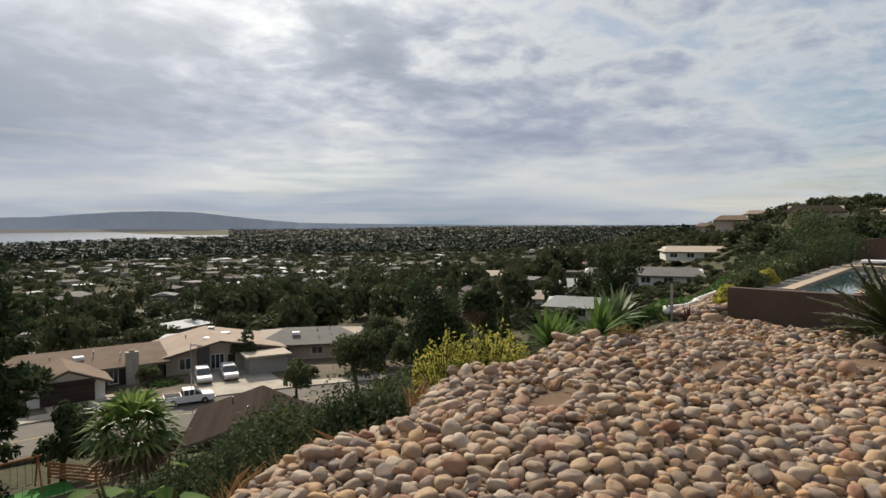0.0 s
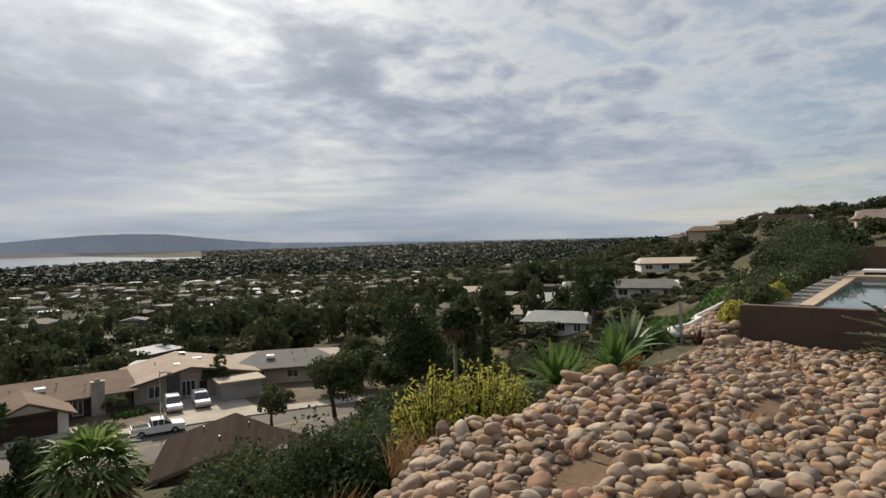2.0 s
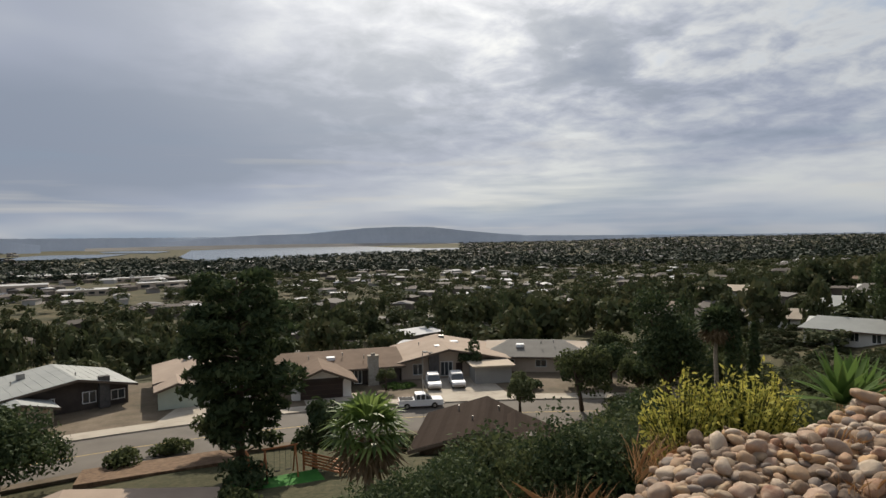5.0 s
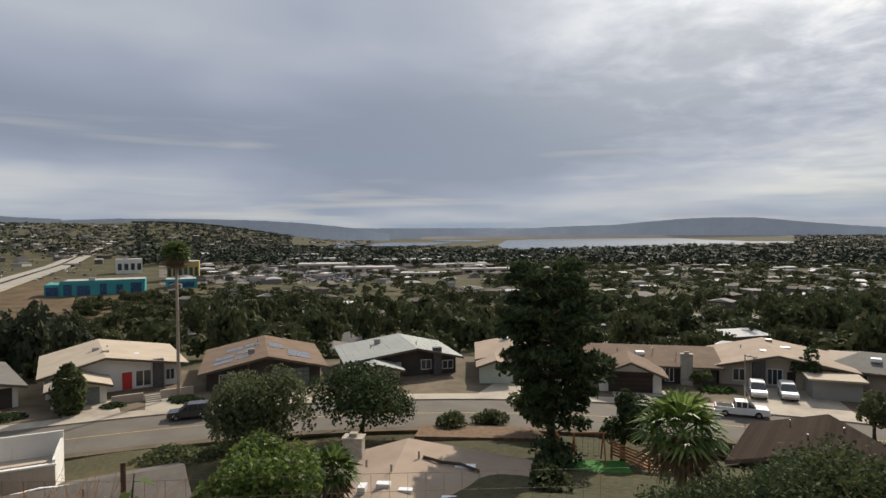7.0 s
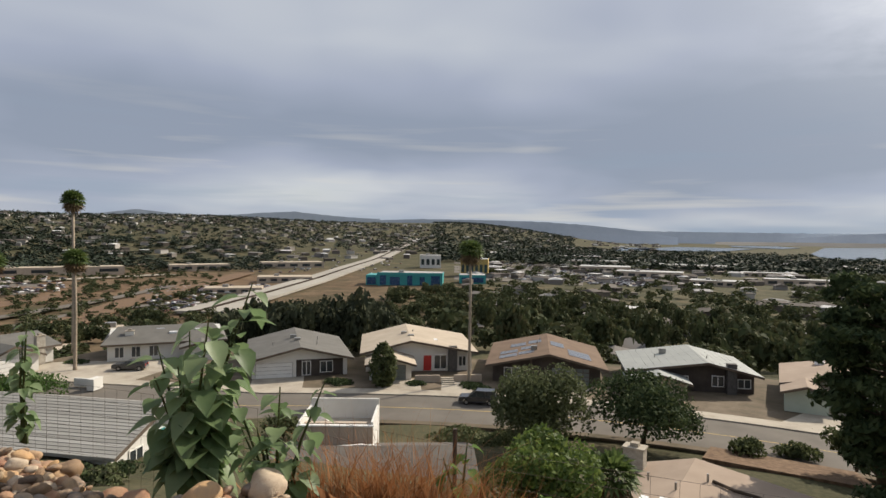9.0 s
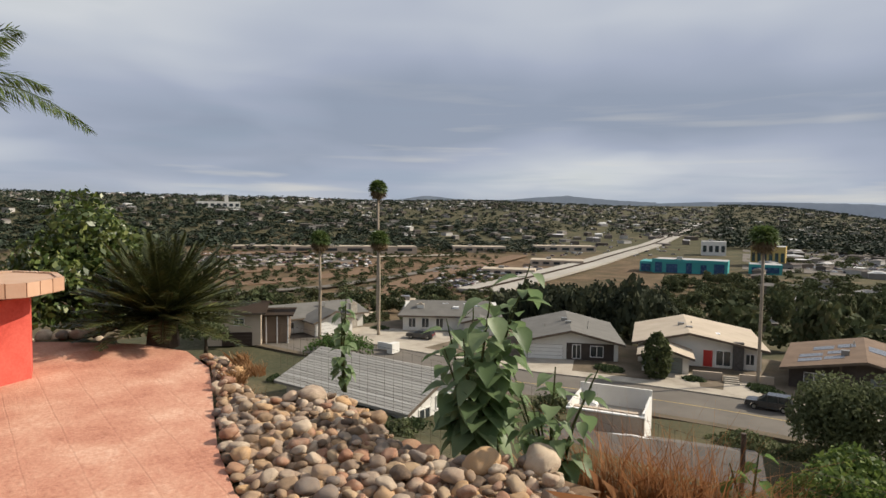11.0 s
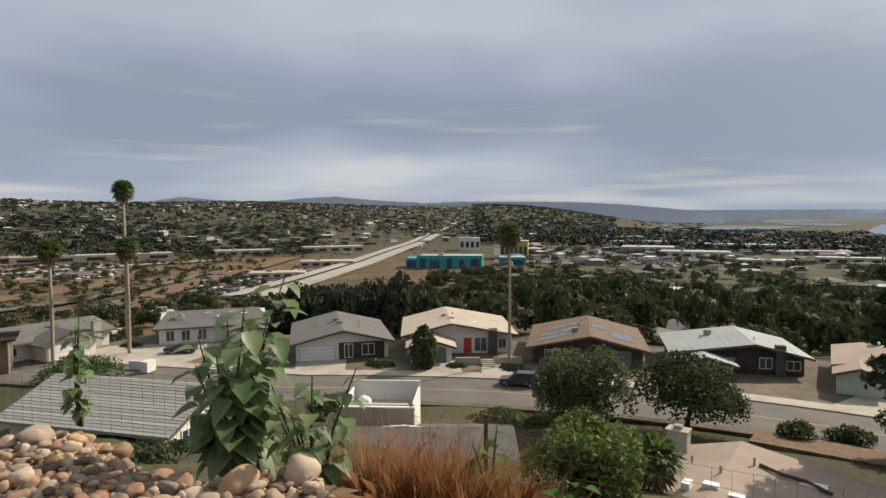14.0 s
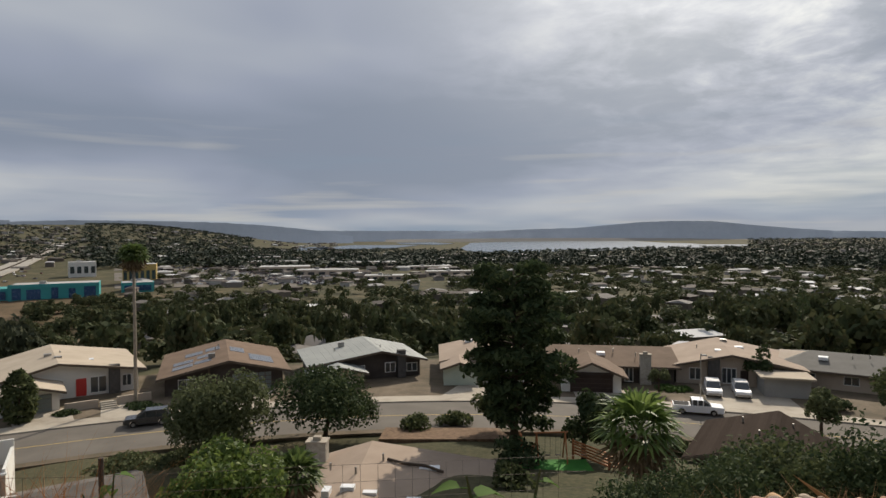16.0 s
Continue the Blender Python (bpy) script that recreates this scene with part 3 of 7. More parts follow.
def limb_shape(height, r, lobes, sides=7, lean=0.0):
    s = Shape()
    fork = Vector((lean, 0, height))
    s.tube([(0, 0, -0.3), (lean * 0.3, 0.05, height * 0.5), tuple(fork)], [r, r * 0.8, r * 0.65], sides)
    for l in lobes:
        e = Vector(l[:3])
        m = fork.lerp(e, 0.5) + Vector((rng.uniform(-.3, .3), rng.uniform(-.3, .3), rng.uniform(0, .4)))
        s.tube([tuple(fork), tuple(m), tuple(e)], [r * 0.5, r * 0.3, r * 0.1], 5, False)
    return s


def tree(name, at, width, height, trunk, leaf, label, n=1600, card=0.32, count=10, flat=0.6, lean=0.0, r=None, bark="bark", category="tree", turn=0.0, group=""):
    """A broad tree: tapered trunk, limbs to each lobe, crown of many small leaf clumps. width: half across."""
    t = thing(name, pose(*at, 0, 0, turn), label, category, group)
    low = trunk * 0.45
    lobes = crown_lobes(width, height - low, low, count, flat)
    part("trunk", limb_shape(trunk, r or 0.04 * height, lobes, lean=lean), bark, t, "", True)
    p, d = lobes_points(lobes, n)
    v, f = cards(p, card, d)
    part("crown", raw("crown", v, f, leaf), leaf, t)
    return t


def bush(name, at, width, height, leaf, label, n=500, card=0.12, count=8, category="bush", group="", stretch=1.0):
    """A low plant: a few stems and many leaves down to the ground."""
    t = thing(name, at, label, category, group)
    lobes = [(math.cos(a) * q * width, math.sin(a) * q * width, height * rng.uniform(0.3, 0.7) * (1 - 0.4 * q), width * 0.45, width * 0.45, height * 0.4)
             for a, q in zip(rng.uniform(0, 6.28, count), rng.uniform(0, 0.65, count))]
    s = Shape()
    for l in lobes:
        s.tube([(0, 0, -0.1), (l[0] * 0.5, l[1] * 0.5, l[2] * 0.6), l[:3]], [0.03 * height, 0.02 * height, 0.008 * height], 5, False)
    part("stem", s, "bark", t)
    p, d = lobes_points(lobes, n)
    p[:, 2] = np.maximum(p[:, 2], 0.02)
    v, f = cards(p, card, d, stretch)
    part("foliage", raw("foliage", v, f, leaf), leaf, t)
    return t


def blade_fan(base, way, length, width, fingers, sag=0.25):
    """A fan palm's leaf: a stalk's end and pointed fingers spread in a half disc."""
    b, w = np.array(base, float), np.array(way, float)
    w /= np.linalg.norm(w)
    side = np.cross(w, [0, 0, 1.0])
    side /= np.linalg.norm(side) + 1e-9
    up = np.cross(side, w)
    vs, fs = [], []
    for i in range(fingers):
        a = math.radians(-105 + 210 * (i + 0.5) / fingers)
        d = w * math.cos(a) + side * math.sin(a) + up * (0.12 * rng.uniform(-1, 1))
        tip = b + d * length * rng.uniform(0.85, 1.1) - np.array([0, 0, sag * length * rng.uniform(0.5, 1.2)])
        q = np.cross(d, up) * width
        mid = b + d * length * 0.55
        o = len(vs)
        vs += [b, mid + q, tip, mid - q]
        fs.append((o, o + 1, o + 2, o + 3))
    return vs, fs


def fan_palm(name, at, height, r, crown, label, leaves=34, fingers=9, skirt=True, leaf="palm_leaf", group="", lean=0.0):
    t = thing(name, at, label, "palm tree", group)
    top = Vector((lean, 0, height))
    part("trunk", Shape().tube([(0, 0, -0.3), (0, 0, 0.6), (lean * 0.4, 0.1, height * 0.5), tuple(top)], [r * 1.7, r * 1.15, r, r * 0.85], 9), "palm_bark", t, "", True)
    for nm, mt, k, lo, hi in (("crown", leaf, leaves, -15, 80), ("dead_skirt", "palm_dead", leaves // 2 if skirt else 0, -75, -25)):
        if not k:
            continue
        s, st = Shape(), Shape()
        for i in range(k):
            a, e = i * 2.39996 + rng.uniform(-.2, .2), math.radians(lo + (hi - lo) * (i + 0.5) / k)
            way = (math.cos(a) * math.cos(e), math.sin(a) * math.cos(e), math.sin(e))
            stalk = crown * 0.42
            b = top + Vector(way) * stalk
            st.tube([tuple(top), tuple(b)], 0.012 * crown, 4, False)
            s.add(*blade_fan(b, way, crown * 0.66, crown * 0.66 / fingers, fingers, 0.3 if nm == "crown" else 0.1))
        s.add(st.v, st.f)
        part(nm, s, mt, t)
    return t


def frond(s, base, a, e, length, leaflet, droop, pairs, width=0.02, hang=0.75, blade=0.55):
    """A feather leaf: an arching midrib with leaflets along both sides."""
    b = np.array(base, float)
    h = np.array([math.cos(a), math.sin(a), 0.0])
    side = np.array([-math.sin(a), math.cos(a), 0.0])
    pts = []
    for i in range(9):
        u = i / 8
        pts.append(b + h * length * (math.cos(e) * u) + np.array([0, 0, length * (math.sin(e) * u - droop * u * u)]))
    s.tube([tuple(p) for p in pts], [width * (1 - 0.85 * i / 8) for i in range(9)], 4, False)
    for i in range(pairs):
        u = 0.12 + 0.88 * i / pairs
        k = min(int(u * 8), 7)
        p = pts[k] + (pts[k + 1] - pts[k]) * (u * 8 - k)
        ln = leaflet * (0.45 + 1.1 * u * (1 - u) * 2) * (1.15 - 0.5 * u)
        fw = (pts[k + 1] - pts[k]) / (np.linalg.norm(pts[k + 1] - pts[k]) + 1e-9)
        for sg in (-1, 1):
            d = fw * 0.55 + side * sg * 0.75 + np.array([0, 0, rng.uniform(-hang, 0.3 - 0.33 * hang)])
            d /= np.linalg.norm(d)
            tip = p + d * ln
            q = np.cross(d, [0, 0, 1.0]) * width * blade
            mid = p + d * ln * 0.5 + np.array([0, 0, 0.04 * ln])
            s.add([p, mid + q, tip, mid - q], [(0, 1, 2, 3)])


def pine(name, at, height, width, label, n=4200, leaf="leaf_dark", card=0.3, category="pine tree"):
    """A tall conifer with uneven tiers of boughs."""
    t = thing(name, at, label, category)
    s = Shape()
    s.tube([(0, 0, -0.3), (0.1, 0, height * 0.5), (0, 0.1, height * 0.97)], [0.025 * height, 0.016 * height, 0.004 * height], 8)
    lobes = []
    for i in range(58):
        u = (i + 0.5) / 58
        z = height * (0.09 + 0.87 * u)
        a = i * 2.4 + rng.uniform(-.4, .4)
        reach = width * (0.42 + 0.62 * math.sin(math.pi * min(1, (1 - u) * 0.8 + 0.1))) * rng.uniform(0.6, 1.1)
        e = (math.cos(a) * reach * 0.75, math.sin(a) * reach * 0.75, z + rng.uniform(0, 0.8))
        s.tube([(0.05, 0, z - 0.6), e], [0.09, 0.02], 5, False)
        lobes.append((*e, reach * 0.45, reach * 0.45, height * 0.045))
    part("trunk", s, "bark", t, "", True)
    p, d = lobes_points(lobes, n)
    v, f = cards(p, card, d, 1.5)
    part("crown", raw("crown", v, f, leaf), leaf, t)
    return t


def cypress(name, at, height, width, label, leaf="leaf_dark", n=700, card=0.22, group=""):
    t = thing(name, at, label, "cypress", group)
    part("trunk", Shape().tube([(0, 0, -0.3), (0, 0, height * 0.8)], [0.14, 0.04], 6), "bark", t)
    u = rng.uniform(0.03, 1, n)
    a = rng.uniform(0, 6.28, n)
    r = width * np.sin(np.pi * np.clip(u * 0.86 + 0.12, 0, 1)) ** 0.7 * rng.uniform(0.6, 1.05, n)
    p = np.stack([np.cos(a) * r, np.sin(a) * r, u * height], 1)
    v, f = cards(p, card, np.stack([np.cos(a), np.sin(a), a * 0 + 0.8], 1), 1.3)
    part("crown", raw("crown", v, f, leaf), leaf, t)
    return t


def low_tree(n_cards, lobes=5, card=0.13):
    """Vertices and faces of one small far crown, one unit across and high, for woods that nobody counts."""
    p, d = lobes_points([(rng.uniform(-.25, .25), rng.uniform(-.25, .25), rng.uniform(0.3, 0.72), rng.uniform(.2, .32), rng.uniform(.2, .32), rng.uniform(.16, .3)) for _ in range(lobes)], n_cards)
    return cards(p, card, d)


def woods(name, protos, xs, ys, widths, heights, mat, label, sink=0.4):
    """Many far trees as one mesh: xs, ys their places."""
    zs = ground_z(xs, ys) - sink
    V, F, o = [], [], 0
    pick = rng.integers(0, len(protos), len(xs))
    turn = rng.uniform(0, 6.28, len(xs))
    for i, k in enumerate(pick):
        v, f = protos[k]
        c, s = math.cos(turn[i]), math.sin(turn[i])
        w = np.stack([(v[:, 0] * c - v[:, 1] * s) * widths[i] + xs[i], (v[:, 0] * s + v[:, 1] * c) * widths[i] + ys[i], v[:, 2] * heights[i] + zs[i]], 1)
        V.append(w)
        F.append(f + o)
        o += len(v)
    return tagged(new(name, raw(name, np.concatenate(V), np.concatenate(F), mat)), label, "trees", kind="stuff")


# ---------------------------------------------------------------- street
def ribbon(x0, x1, off0, off1, z, t, step=4.0):
    """A strip that follows the street; offsets from the far kerb, to the houses positive."""
    s = Shape()
    xs = np.arange(x0, x1 + 0.1, step)
    ky = kerb_y(xs)
    sl = np.gradient(ky, xs)
    nx, ny = -sl / np.hypot(1, sl), 1 / np.hypot(1, sl)
    for i in range(len(xs) - 1):
        a = (xs[i] + nx[i] * off0, ky[i] + ny[i] * off0, z)
        b = (xs[i + 1] + nx[i + 1] * off0, ky[i + 1] + ny[i + 1] * off0, z)
        c = (xs[i + 1] + nx[i + 1] * off1, ky[i + 1] + ny[i + 1] * off1, z)
        d = (xs[i] + nx[i] * off1, ky[i] + ny[i] * off1, z)
        s.slab(a, b, c, d, t)
    return s


solo("road", ribbon(-112, 88, -11, 0, STREET - 0.12, 0.1), "asphalt", "worn grey asphalt residential street", "road", kind="structure")
solo("road_line", ribbon(-60, 88, -5.6, -5.45, STREET - 0.114, 0.003), "line", "faded yellow centre line on the street", "road marking", kind="structure")
solo("pavement", ribbon(-112, 88, 0, 2.6, STREET + 0.03, 0.3), "concrete", "pale concrete pavement with kerb", "pavement", kind="structure")
solo("pavement_near", ribbon(-112, 88, -12.2, -11, STREET + 0.03, 0.3), "yard", "dusty verge on the near side of the street", "pavement", kind="structure")


# ---------------------------------------------------------------- houses
def window(parent, x, z, w, h, y=0.0, frame_mat="trim_white", bars=1):
    f = Shape()
    b = 0.09
    f.box(x, x + w, y - 0.07, y + 0.02, z, z + b).box(x, x + w, y - 0.07, y + 0.02, z + h - b, z + h)
    for i in range(bars + 2):
        q = x + (w - b) * i / (bars + 1)
        f.box(q, q + b, y - 0.065, y + 0.02, z + b, z + h - b)
    o = part("window", f, frame_mat, parent)
    part("pane", Shape().box(x + b, x + w - b, y - 0.035, y + 0.01, z + b, z + h - b), "glass", o)


def garage_door(parent, x, w, y, mat, h=2.15, glass=False):
    o = part("garage_door", Shape().box(x, x + w, y - 0.03, y + 0.05, 0, h), "fascia", parent)
    for i in range(4):
        z0, z1 = h * i / 4 + 0.03, h * (i + 1) / 4 - 0.01
        if glass:
            for j in range(6):
                part("panel", Shape().box(x + w * j / 6 + 0.05, x + w * (j + 1) / 6 - 0.05, y - 0.06, y - 0.028, z0 + 0.03, z1 - 0.03), "door_grey", o)
        else:
            part("panel", Shape().box(x + 0.04, x + w - 0.04, y - 0.07, y - 0.028, z0, z1), mat, o)


def gable_block(parent, x0, x1, y0, y1, h, rise, ridge, wall, roof, over=0.7, base=0.0, along="y", thick=0.22, hip=0.0, courses=False):
    """Walls with a low gable and its roof. ridge: where the ridge lies across the block, 0 to 1. along: the ridge's direction."""
    s, r, f = Shape(), Shape(), Shape()
    rows = []
    if along == "y":
        rise *= 1.3
        rx = x0 + (x1 - x0) * ridge
        ring = [(x0, 0), (x1, 0), (x1, h), (rx, h + rise), (x0, h)]
        vs = [(x, y0, base + z) for x, z in ring] + [(x, y1, base + z) for x, z in ring]
        s.add(vs, [(0, 1, 2, 3, 4), (9, 8, 7, 6, 5), (0, 5, 6, 1), (1, 6, 7, 2), (2, 7, 8, 3), (3, 8, 9, 4), (4, 9, 5, 0)])
        kl, kr = rise / (rx - x0 + 1e-6), rise / (x1 - rx + 1e-6)
        zl, zr, zt = base + h - over * kl + thick, base + h - over * kr + thick, base + h + rise + thick
        ya, yb = y0 - over * 1.3, y1 + over
        r.slab((x0 - over, ya, zl), (rx, ya, zt), (rx, yb, zt), (x0 - over, yb, zl), thick)
        r.slab((rx + 0.002, ya, zt), (x1 + over, ya, zr), (x1 + over, yb, zr), (rx + 0.002, yb, zt), thick)
        if courses:
            for xe, ze, sg in ((x0 - over, zl, 1), (x1 + over, zr, -1)):
                run = abs(rx - xe)
                k = int(run / 0.36)
                for i in range(k):
                    u0, u1 = i / k, (i + 1) / k - 0.03 / run
                    a, b = xe + sg * run * u0, xe + sg * run * u1
                    za, zb = ze + (zt - ze) * u0 + 0.035, ze + (zt - ze) * u1 + 0.012
                    q = Shape()
                    if sg > 0:
                        q.slab((a, ya + 0.02, za), (b, ya + 0.02, zb), (b, yb - 0.02, zb), (a, yb - 0.02, za), 0.03)
                    else:
                        q.slab((b, ya + 0.02, zb), (a, ya + 0.02, za), (a, yb - 0.02, za), (b, yb - 0.02, zb), 0.03)
                    rows.append(q)
        f.slab((x0 - over, ya - 0.05, zl - 0.02), (rx, ya - 0.05, zt - 0.02), (rx, ya, zt - 0.02), (x0 - over, ya, zl - 0.02), thick + 0.08)
        f.slab((rx, ya - 0.05, zt - 0.02), (x1 + over, ya - 0.05, zr - 0.02), (x1 + over, ya, zr - 0.02), (rx, ya, zt - 0.02), thick + 0.08)
    else:
        ry = y0 + (y1 - y0) * ridge
        ring = [(y0, 0), (y1, 0), (y1, h), (ry, h + rise), (y0, h)]
        vs = [(x0, y, base + z) for y, z in ring] + [(x1, y, base + z) for y, z in ring]
        s.add(vs, [(4, 3, 2, 1, 0), (5, 6, 7, 8, 9), (1, 6, 5, 0), (2, 7, 6, 1), (3, 8, 7, 2), (4, 9, 8, 3), (0, 5, 9, 4)])
        ka, kb = rise / (ry - y0), rise / (y1 - ry)
        za, zb, zt = base + h - over * ka + thick, base + h - over * kb + thick, base + h + rise + thick
        xa, xb = x0 - over, x1 + over
        r.slab((xa, y0 - over, za), (xb, y0 - over, za), (xb - hip, ry, zt), (xa + hip, ry, zt), thick)
        r.slab((xa + hip, ry + 0.002, zt), (xb - hip, ry + 0.002, zt), (xb, y1 + over, zb), (xa, y1 + over, zb), thick)
        if hip:
            r.add([(xa, y0 - over, za), (xa + hip, ry, zt), (xa, y1 + over, zb)], [(0, 1, 2)])
            r.add([(xb, y0 - over, za), (xb, y1 + over, zb), (xb - hip, ry, zt)], [(0, 1, 2)])
        f.box(xa, xb, y0 - over - 0.05, y0 - over, za - thick - 0.06, za - 0.02)
    part("wall", s, wall, parent)
    o = part("roof", r, roof, parent)
    part("fascia", f, "fascia", o)
    for q in rows:
        part("shingle_course", q, courses, o)
    return o


def roof_bits(roof, spots):
    """Small things on a roof: (kind, x, y, z)."""
    for kind, x, y, z in spots:
        z += 0.3
        if kind == "vent":
            part("vent", Shape().tube([(x, y, z - 0.1), (x, y, z + 0.45)], 0.08, 7), "metal", roof)
        elif kind == "dome":
            part("skylight", Shape().box(x, x + 1.2, y, y + 1.2, z - 0.3, z + 0.16), "skylight", roof)
        elif kind == "unit":
            part("cooling_unit", Shape().box(x, x + 0.9, y, y + 0.7, z - 0.3, z + 0.55), "metal", roof)


def chimney(parent, x, y, z0, z1, w=1.3, d=0.8, mat="chimney_stone", cap=True):
    o = part("chimney", Shape().box(x, x + w, y, y + d, z0, z1), mat, parent)
    if cap:
        part("chimney_cap", Shape().box(x - 0.08, x + w + 0.08, y - 0.08, y + d + 0.08, z1 + 0.001, z1 + 0.12).box(x + w * 0.3, x + w * 0.7, y + d * 0.25, y + d * 0.75, z1 + 0.12, z1 + 0.4), "concrete", o)


def lot(fl, fr, z=STREET):
    """A pose at a house's front left corner, x along its front; and the front's length."""
    a, b = Vector(fl), Vector(fr)
    return pose(fl[0], fl[1], z, 0, 0, math.degrees(math.atan2(b.y - a.y, b.x - a.x))), (b - a).length


G1 = "houses along the street"
# grey gabled house with a white garage
m, w = lot((-62.6, 65.6), (-52.6, 74.8))
h = thing("house", m, "grey-roofed gabled house with a white double garage", "house", G1)
rf = gable_block(h, 0, w, 0.0, 17, 2.7, 1.25, 0.50, "wall_white", "roof_grey", 0.9)
# flat dark panel on the white wall, coloured as the shade of a porch
part("porch_shade_panel", Shape().box(6.2, w - 0.6, -0.02, 0.1, 0.02, 2.5), "wall_dark", h)
garage_door(h, 0.5, 5.2, -0.05, "trim_white")
window(h, 9.6, 0.5, 1.9, 1.7, -0.05)
window(h, 7.0, 0.2, 1.3, 2.1, -0.05)
roof_bits(rf, [("unit", 6.2, 5, 4.0), ("unit", 5.7, 8, 4.0), ("vent", 9.5, 4, 3.7), ("vent", 10, 9, 3.6), ("vent", 3, 6, 3.5)])

# cream-roofed house with a red door
m, w = lot((-47.6, 73.2), (-34.4, 81.6))
h = thing("house", m, "cream-roofed house with a red front door and grey garage", "house", G1)
rf = gable_block(h, -0.6, w, 5.6, 21, 3.0, 1.3, 0.42, "wall_white", "roof_cream", 0.9)
rf2 = gable_block(h, 0.0, 6.0, 0.0, 6.2, 2.35, 0.7, 0.5, "wall_white", "roof_cream", 0.7)
garage_door(h, 0.3, 4.9, -0.05, "door_grey")
part("door", Shape().box(8.2, 9.4, 5.5, 5.58, 0.1, 2.4), "red_door", h, "red front door")
window(h, 9.8, 0.3, 2.0, 2.2, 5.55)
window(h, 13.6, 0.7, 1.2, 1.6, 5.55)
chimney(h, 12.0, 4.7, 0, 3.9, 1.3, 0.8, "chimney_dark", False)
roof_bits(rf, [("dome", 9.5, 9, 3.75), ("unit", 6, 9, 4.2), ("unit", 5.0, 12, 4.2), ("vent", 7, 14, 4.3)])
part("garden_wall", Shape().box(6.4, 10, -1.6, -1.3, 0, 1.0).box(12, 16, -1.6, -1.3, 0, 1.0), "wall_beige", h)
for i in range(4):
    part("step", Shape().box(10.1, 11.9, -3.2 + 0.4 * i, -2.8 + 0.4 * i, 0, 0.17 * (i + 1)), "concrete", h)

# brown-roofed house with solar panels
m, w = lot((-32.0, 81.6), (-17.6, 86.2))
h = thing("house", m, "dark wooden house with brown roof and solar panels", "house", G1)
rf = gable_block(h, 0, w, 0, 16, 2.55, 1.3, 0.53, "wall_dark", "roof_brown", 1.0)
garage_door(h, 8.4, 5.2, -0.05, "door_grey", 2.3, True)
part("wall_trim", Shape().box(5.3, 5.6, -0.35, -0.05, 0, 3.6), "fascia", h)
window(h, 1.6, 0.8, 2.2, 1.3, -0.03)
kl = 1.69 / (w * 0.53)
kr = 1.69 / (w * 0.47)
for x, y, a, b in ((0.8, 1.5, 2.6, 2.0), (0.8, 4.5, 2.6, 2.0), (3.9, 5.5, 2.4, 2.0), (3.6, 2.0, 2.2, 1.8), (5.0, 9.5, 2.0, 2.4), (2.2, 9, 2.4, 2.4)):
    z = 2.55 + 0.27 + kl * x
    part("solar_panel", Shape().slab((x, y, z), (x + a, y, z + kl * a), (x + a, y + b, z + kl * a), (x, y + b, z), 0.05), "solar", rf)
for x, y, a, b in ((8.4, 6.5, 2.0, 3.6), (10.9, 2.0, 3.2, 4.6)):
    z = 2.55 + 1.69 + 0.27 - kr * (x - w * 0.53)
    part("solar_panel", Shape().slab((x, y, z), (x + a, y, z - kr * a), (x + a, y + b, z - kr * a), (x, y + b, z), 0.05), "solar", rf)
roof_bits(rf, [("vent", 6.4, 9, 3.9), ("vent", 6.8, 11, 4.0), ("unit", 5.4, 3.6, 3.8)])

# pale metal roof
m, w = lot((-13.2, 85.8), (2.2, 90.2))
h = thing("house", m, "dark-walled house with pale green metal roof", "house", G1)
rf = gable_block(h, 0, w, 1.5, 13.5, 2.6, 1.1, 0.62, "wall_dark", "roof_metal", 0.9)
gable_block(h, -0.6, 6.6, -2.6, 1.45, 1.95, 0.7, 0.55, "wall_beige", "roof_metal", 0.6)
window(h, 10.6, 0.8, 1.6, 1.5, 1.47)
window(h, 13.9, 0.7, 1.7, 1.3, 1.47)
window(h, 6.8, 0.8, 0.8, 1.3, 1.47)
chimney(h, 12.4, 0.6, 0, 4.1, 1.2, 0.85, "chimney_dark", False)
for i in range(15):
    x = i * w / 15
    z = 2.6 + 0.22 + (1.43 * x / (w * 0.62) if x < w * 0.62 else 1.43 * (w - x) / (w * 0.38))
    part("roof_seam", Shape().box(x, x + 0.04, 0.4, 14.3, z - 0.1, z + 0.02), "roof_metal", rf)
roof_bits(rf, [("vent", 4, 7, 3.2), ("unit", 5, 9, 3.5), ("vent", 10.5, 4, 3.8)])

# pale green house behind the conifer
m, w = lot((5.4, 89.4), (18.6, 88.8))
h = thing("house", m, "pale green house with tan roof behind a conifer", "house", G1)
rf = gable_block(h, 0, w, 0, 12, 2.6, 1.0, 0.5, "wall_green", "roof_tan", 0.8)
gable_block(h, -0.2, 4.4, -4.6, -0.05, 2.4, 0.6, 0.5, "wall_green", "roof_tan", 0.5)
garage_door(h, 6.4, 5.0, -0.05, "trim_white")
roof_bits(rf, [("dome", 3.5, 9, 3.6), ("vent", 8, 6, 3.9)])

# brown roof, dark garage gable
m, w = lot((20.8, 86.6), (37.4, 83.0))
h = thing("house", m, "long brown-roofed house with dark garage and stone chimney", "house", G1)
rf = gable_block(h, 0, w, 0, 11, 2.5, 1.5, 0.55, "wall_dark", "roof_brown", 0.8, along="x")
gable_block(h, 1.2, 9.0, -6.0, 0.5, 2.35, 1.25, 0.5, "wall_white", "roof_brown", 0.8)
part("gable_board", Shape().box(2.2, 8.0, -6.12, -6.02, 2.2, 2.7), "wall_dark", h)
garage_door(h, 2.3, 5.6, -6.05, "door_dark", 2.4)
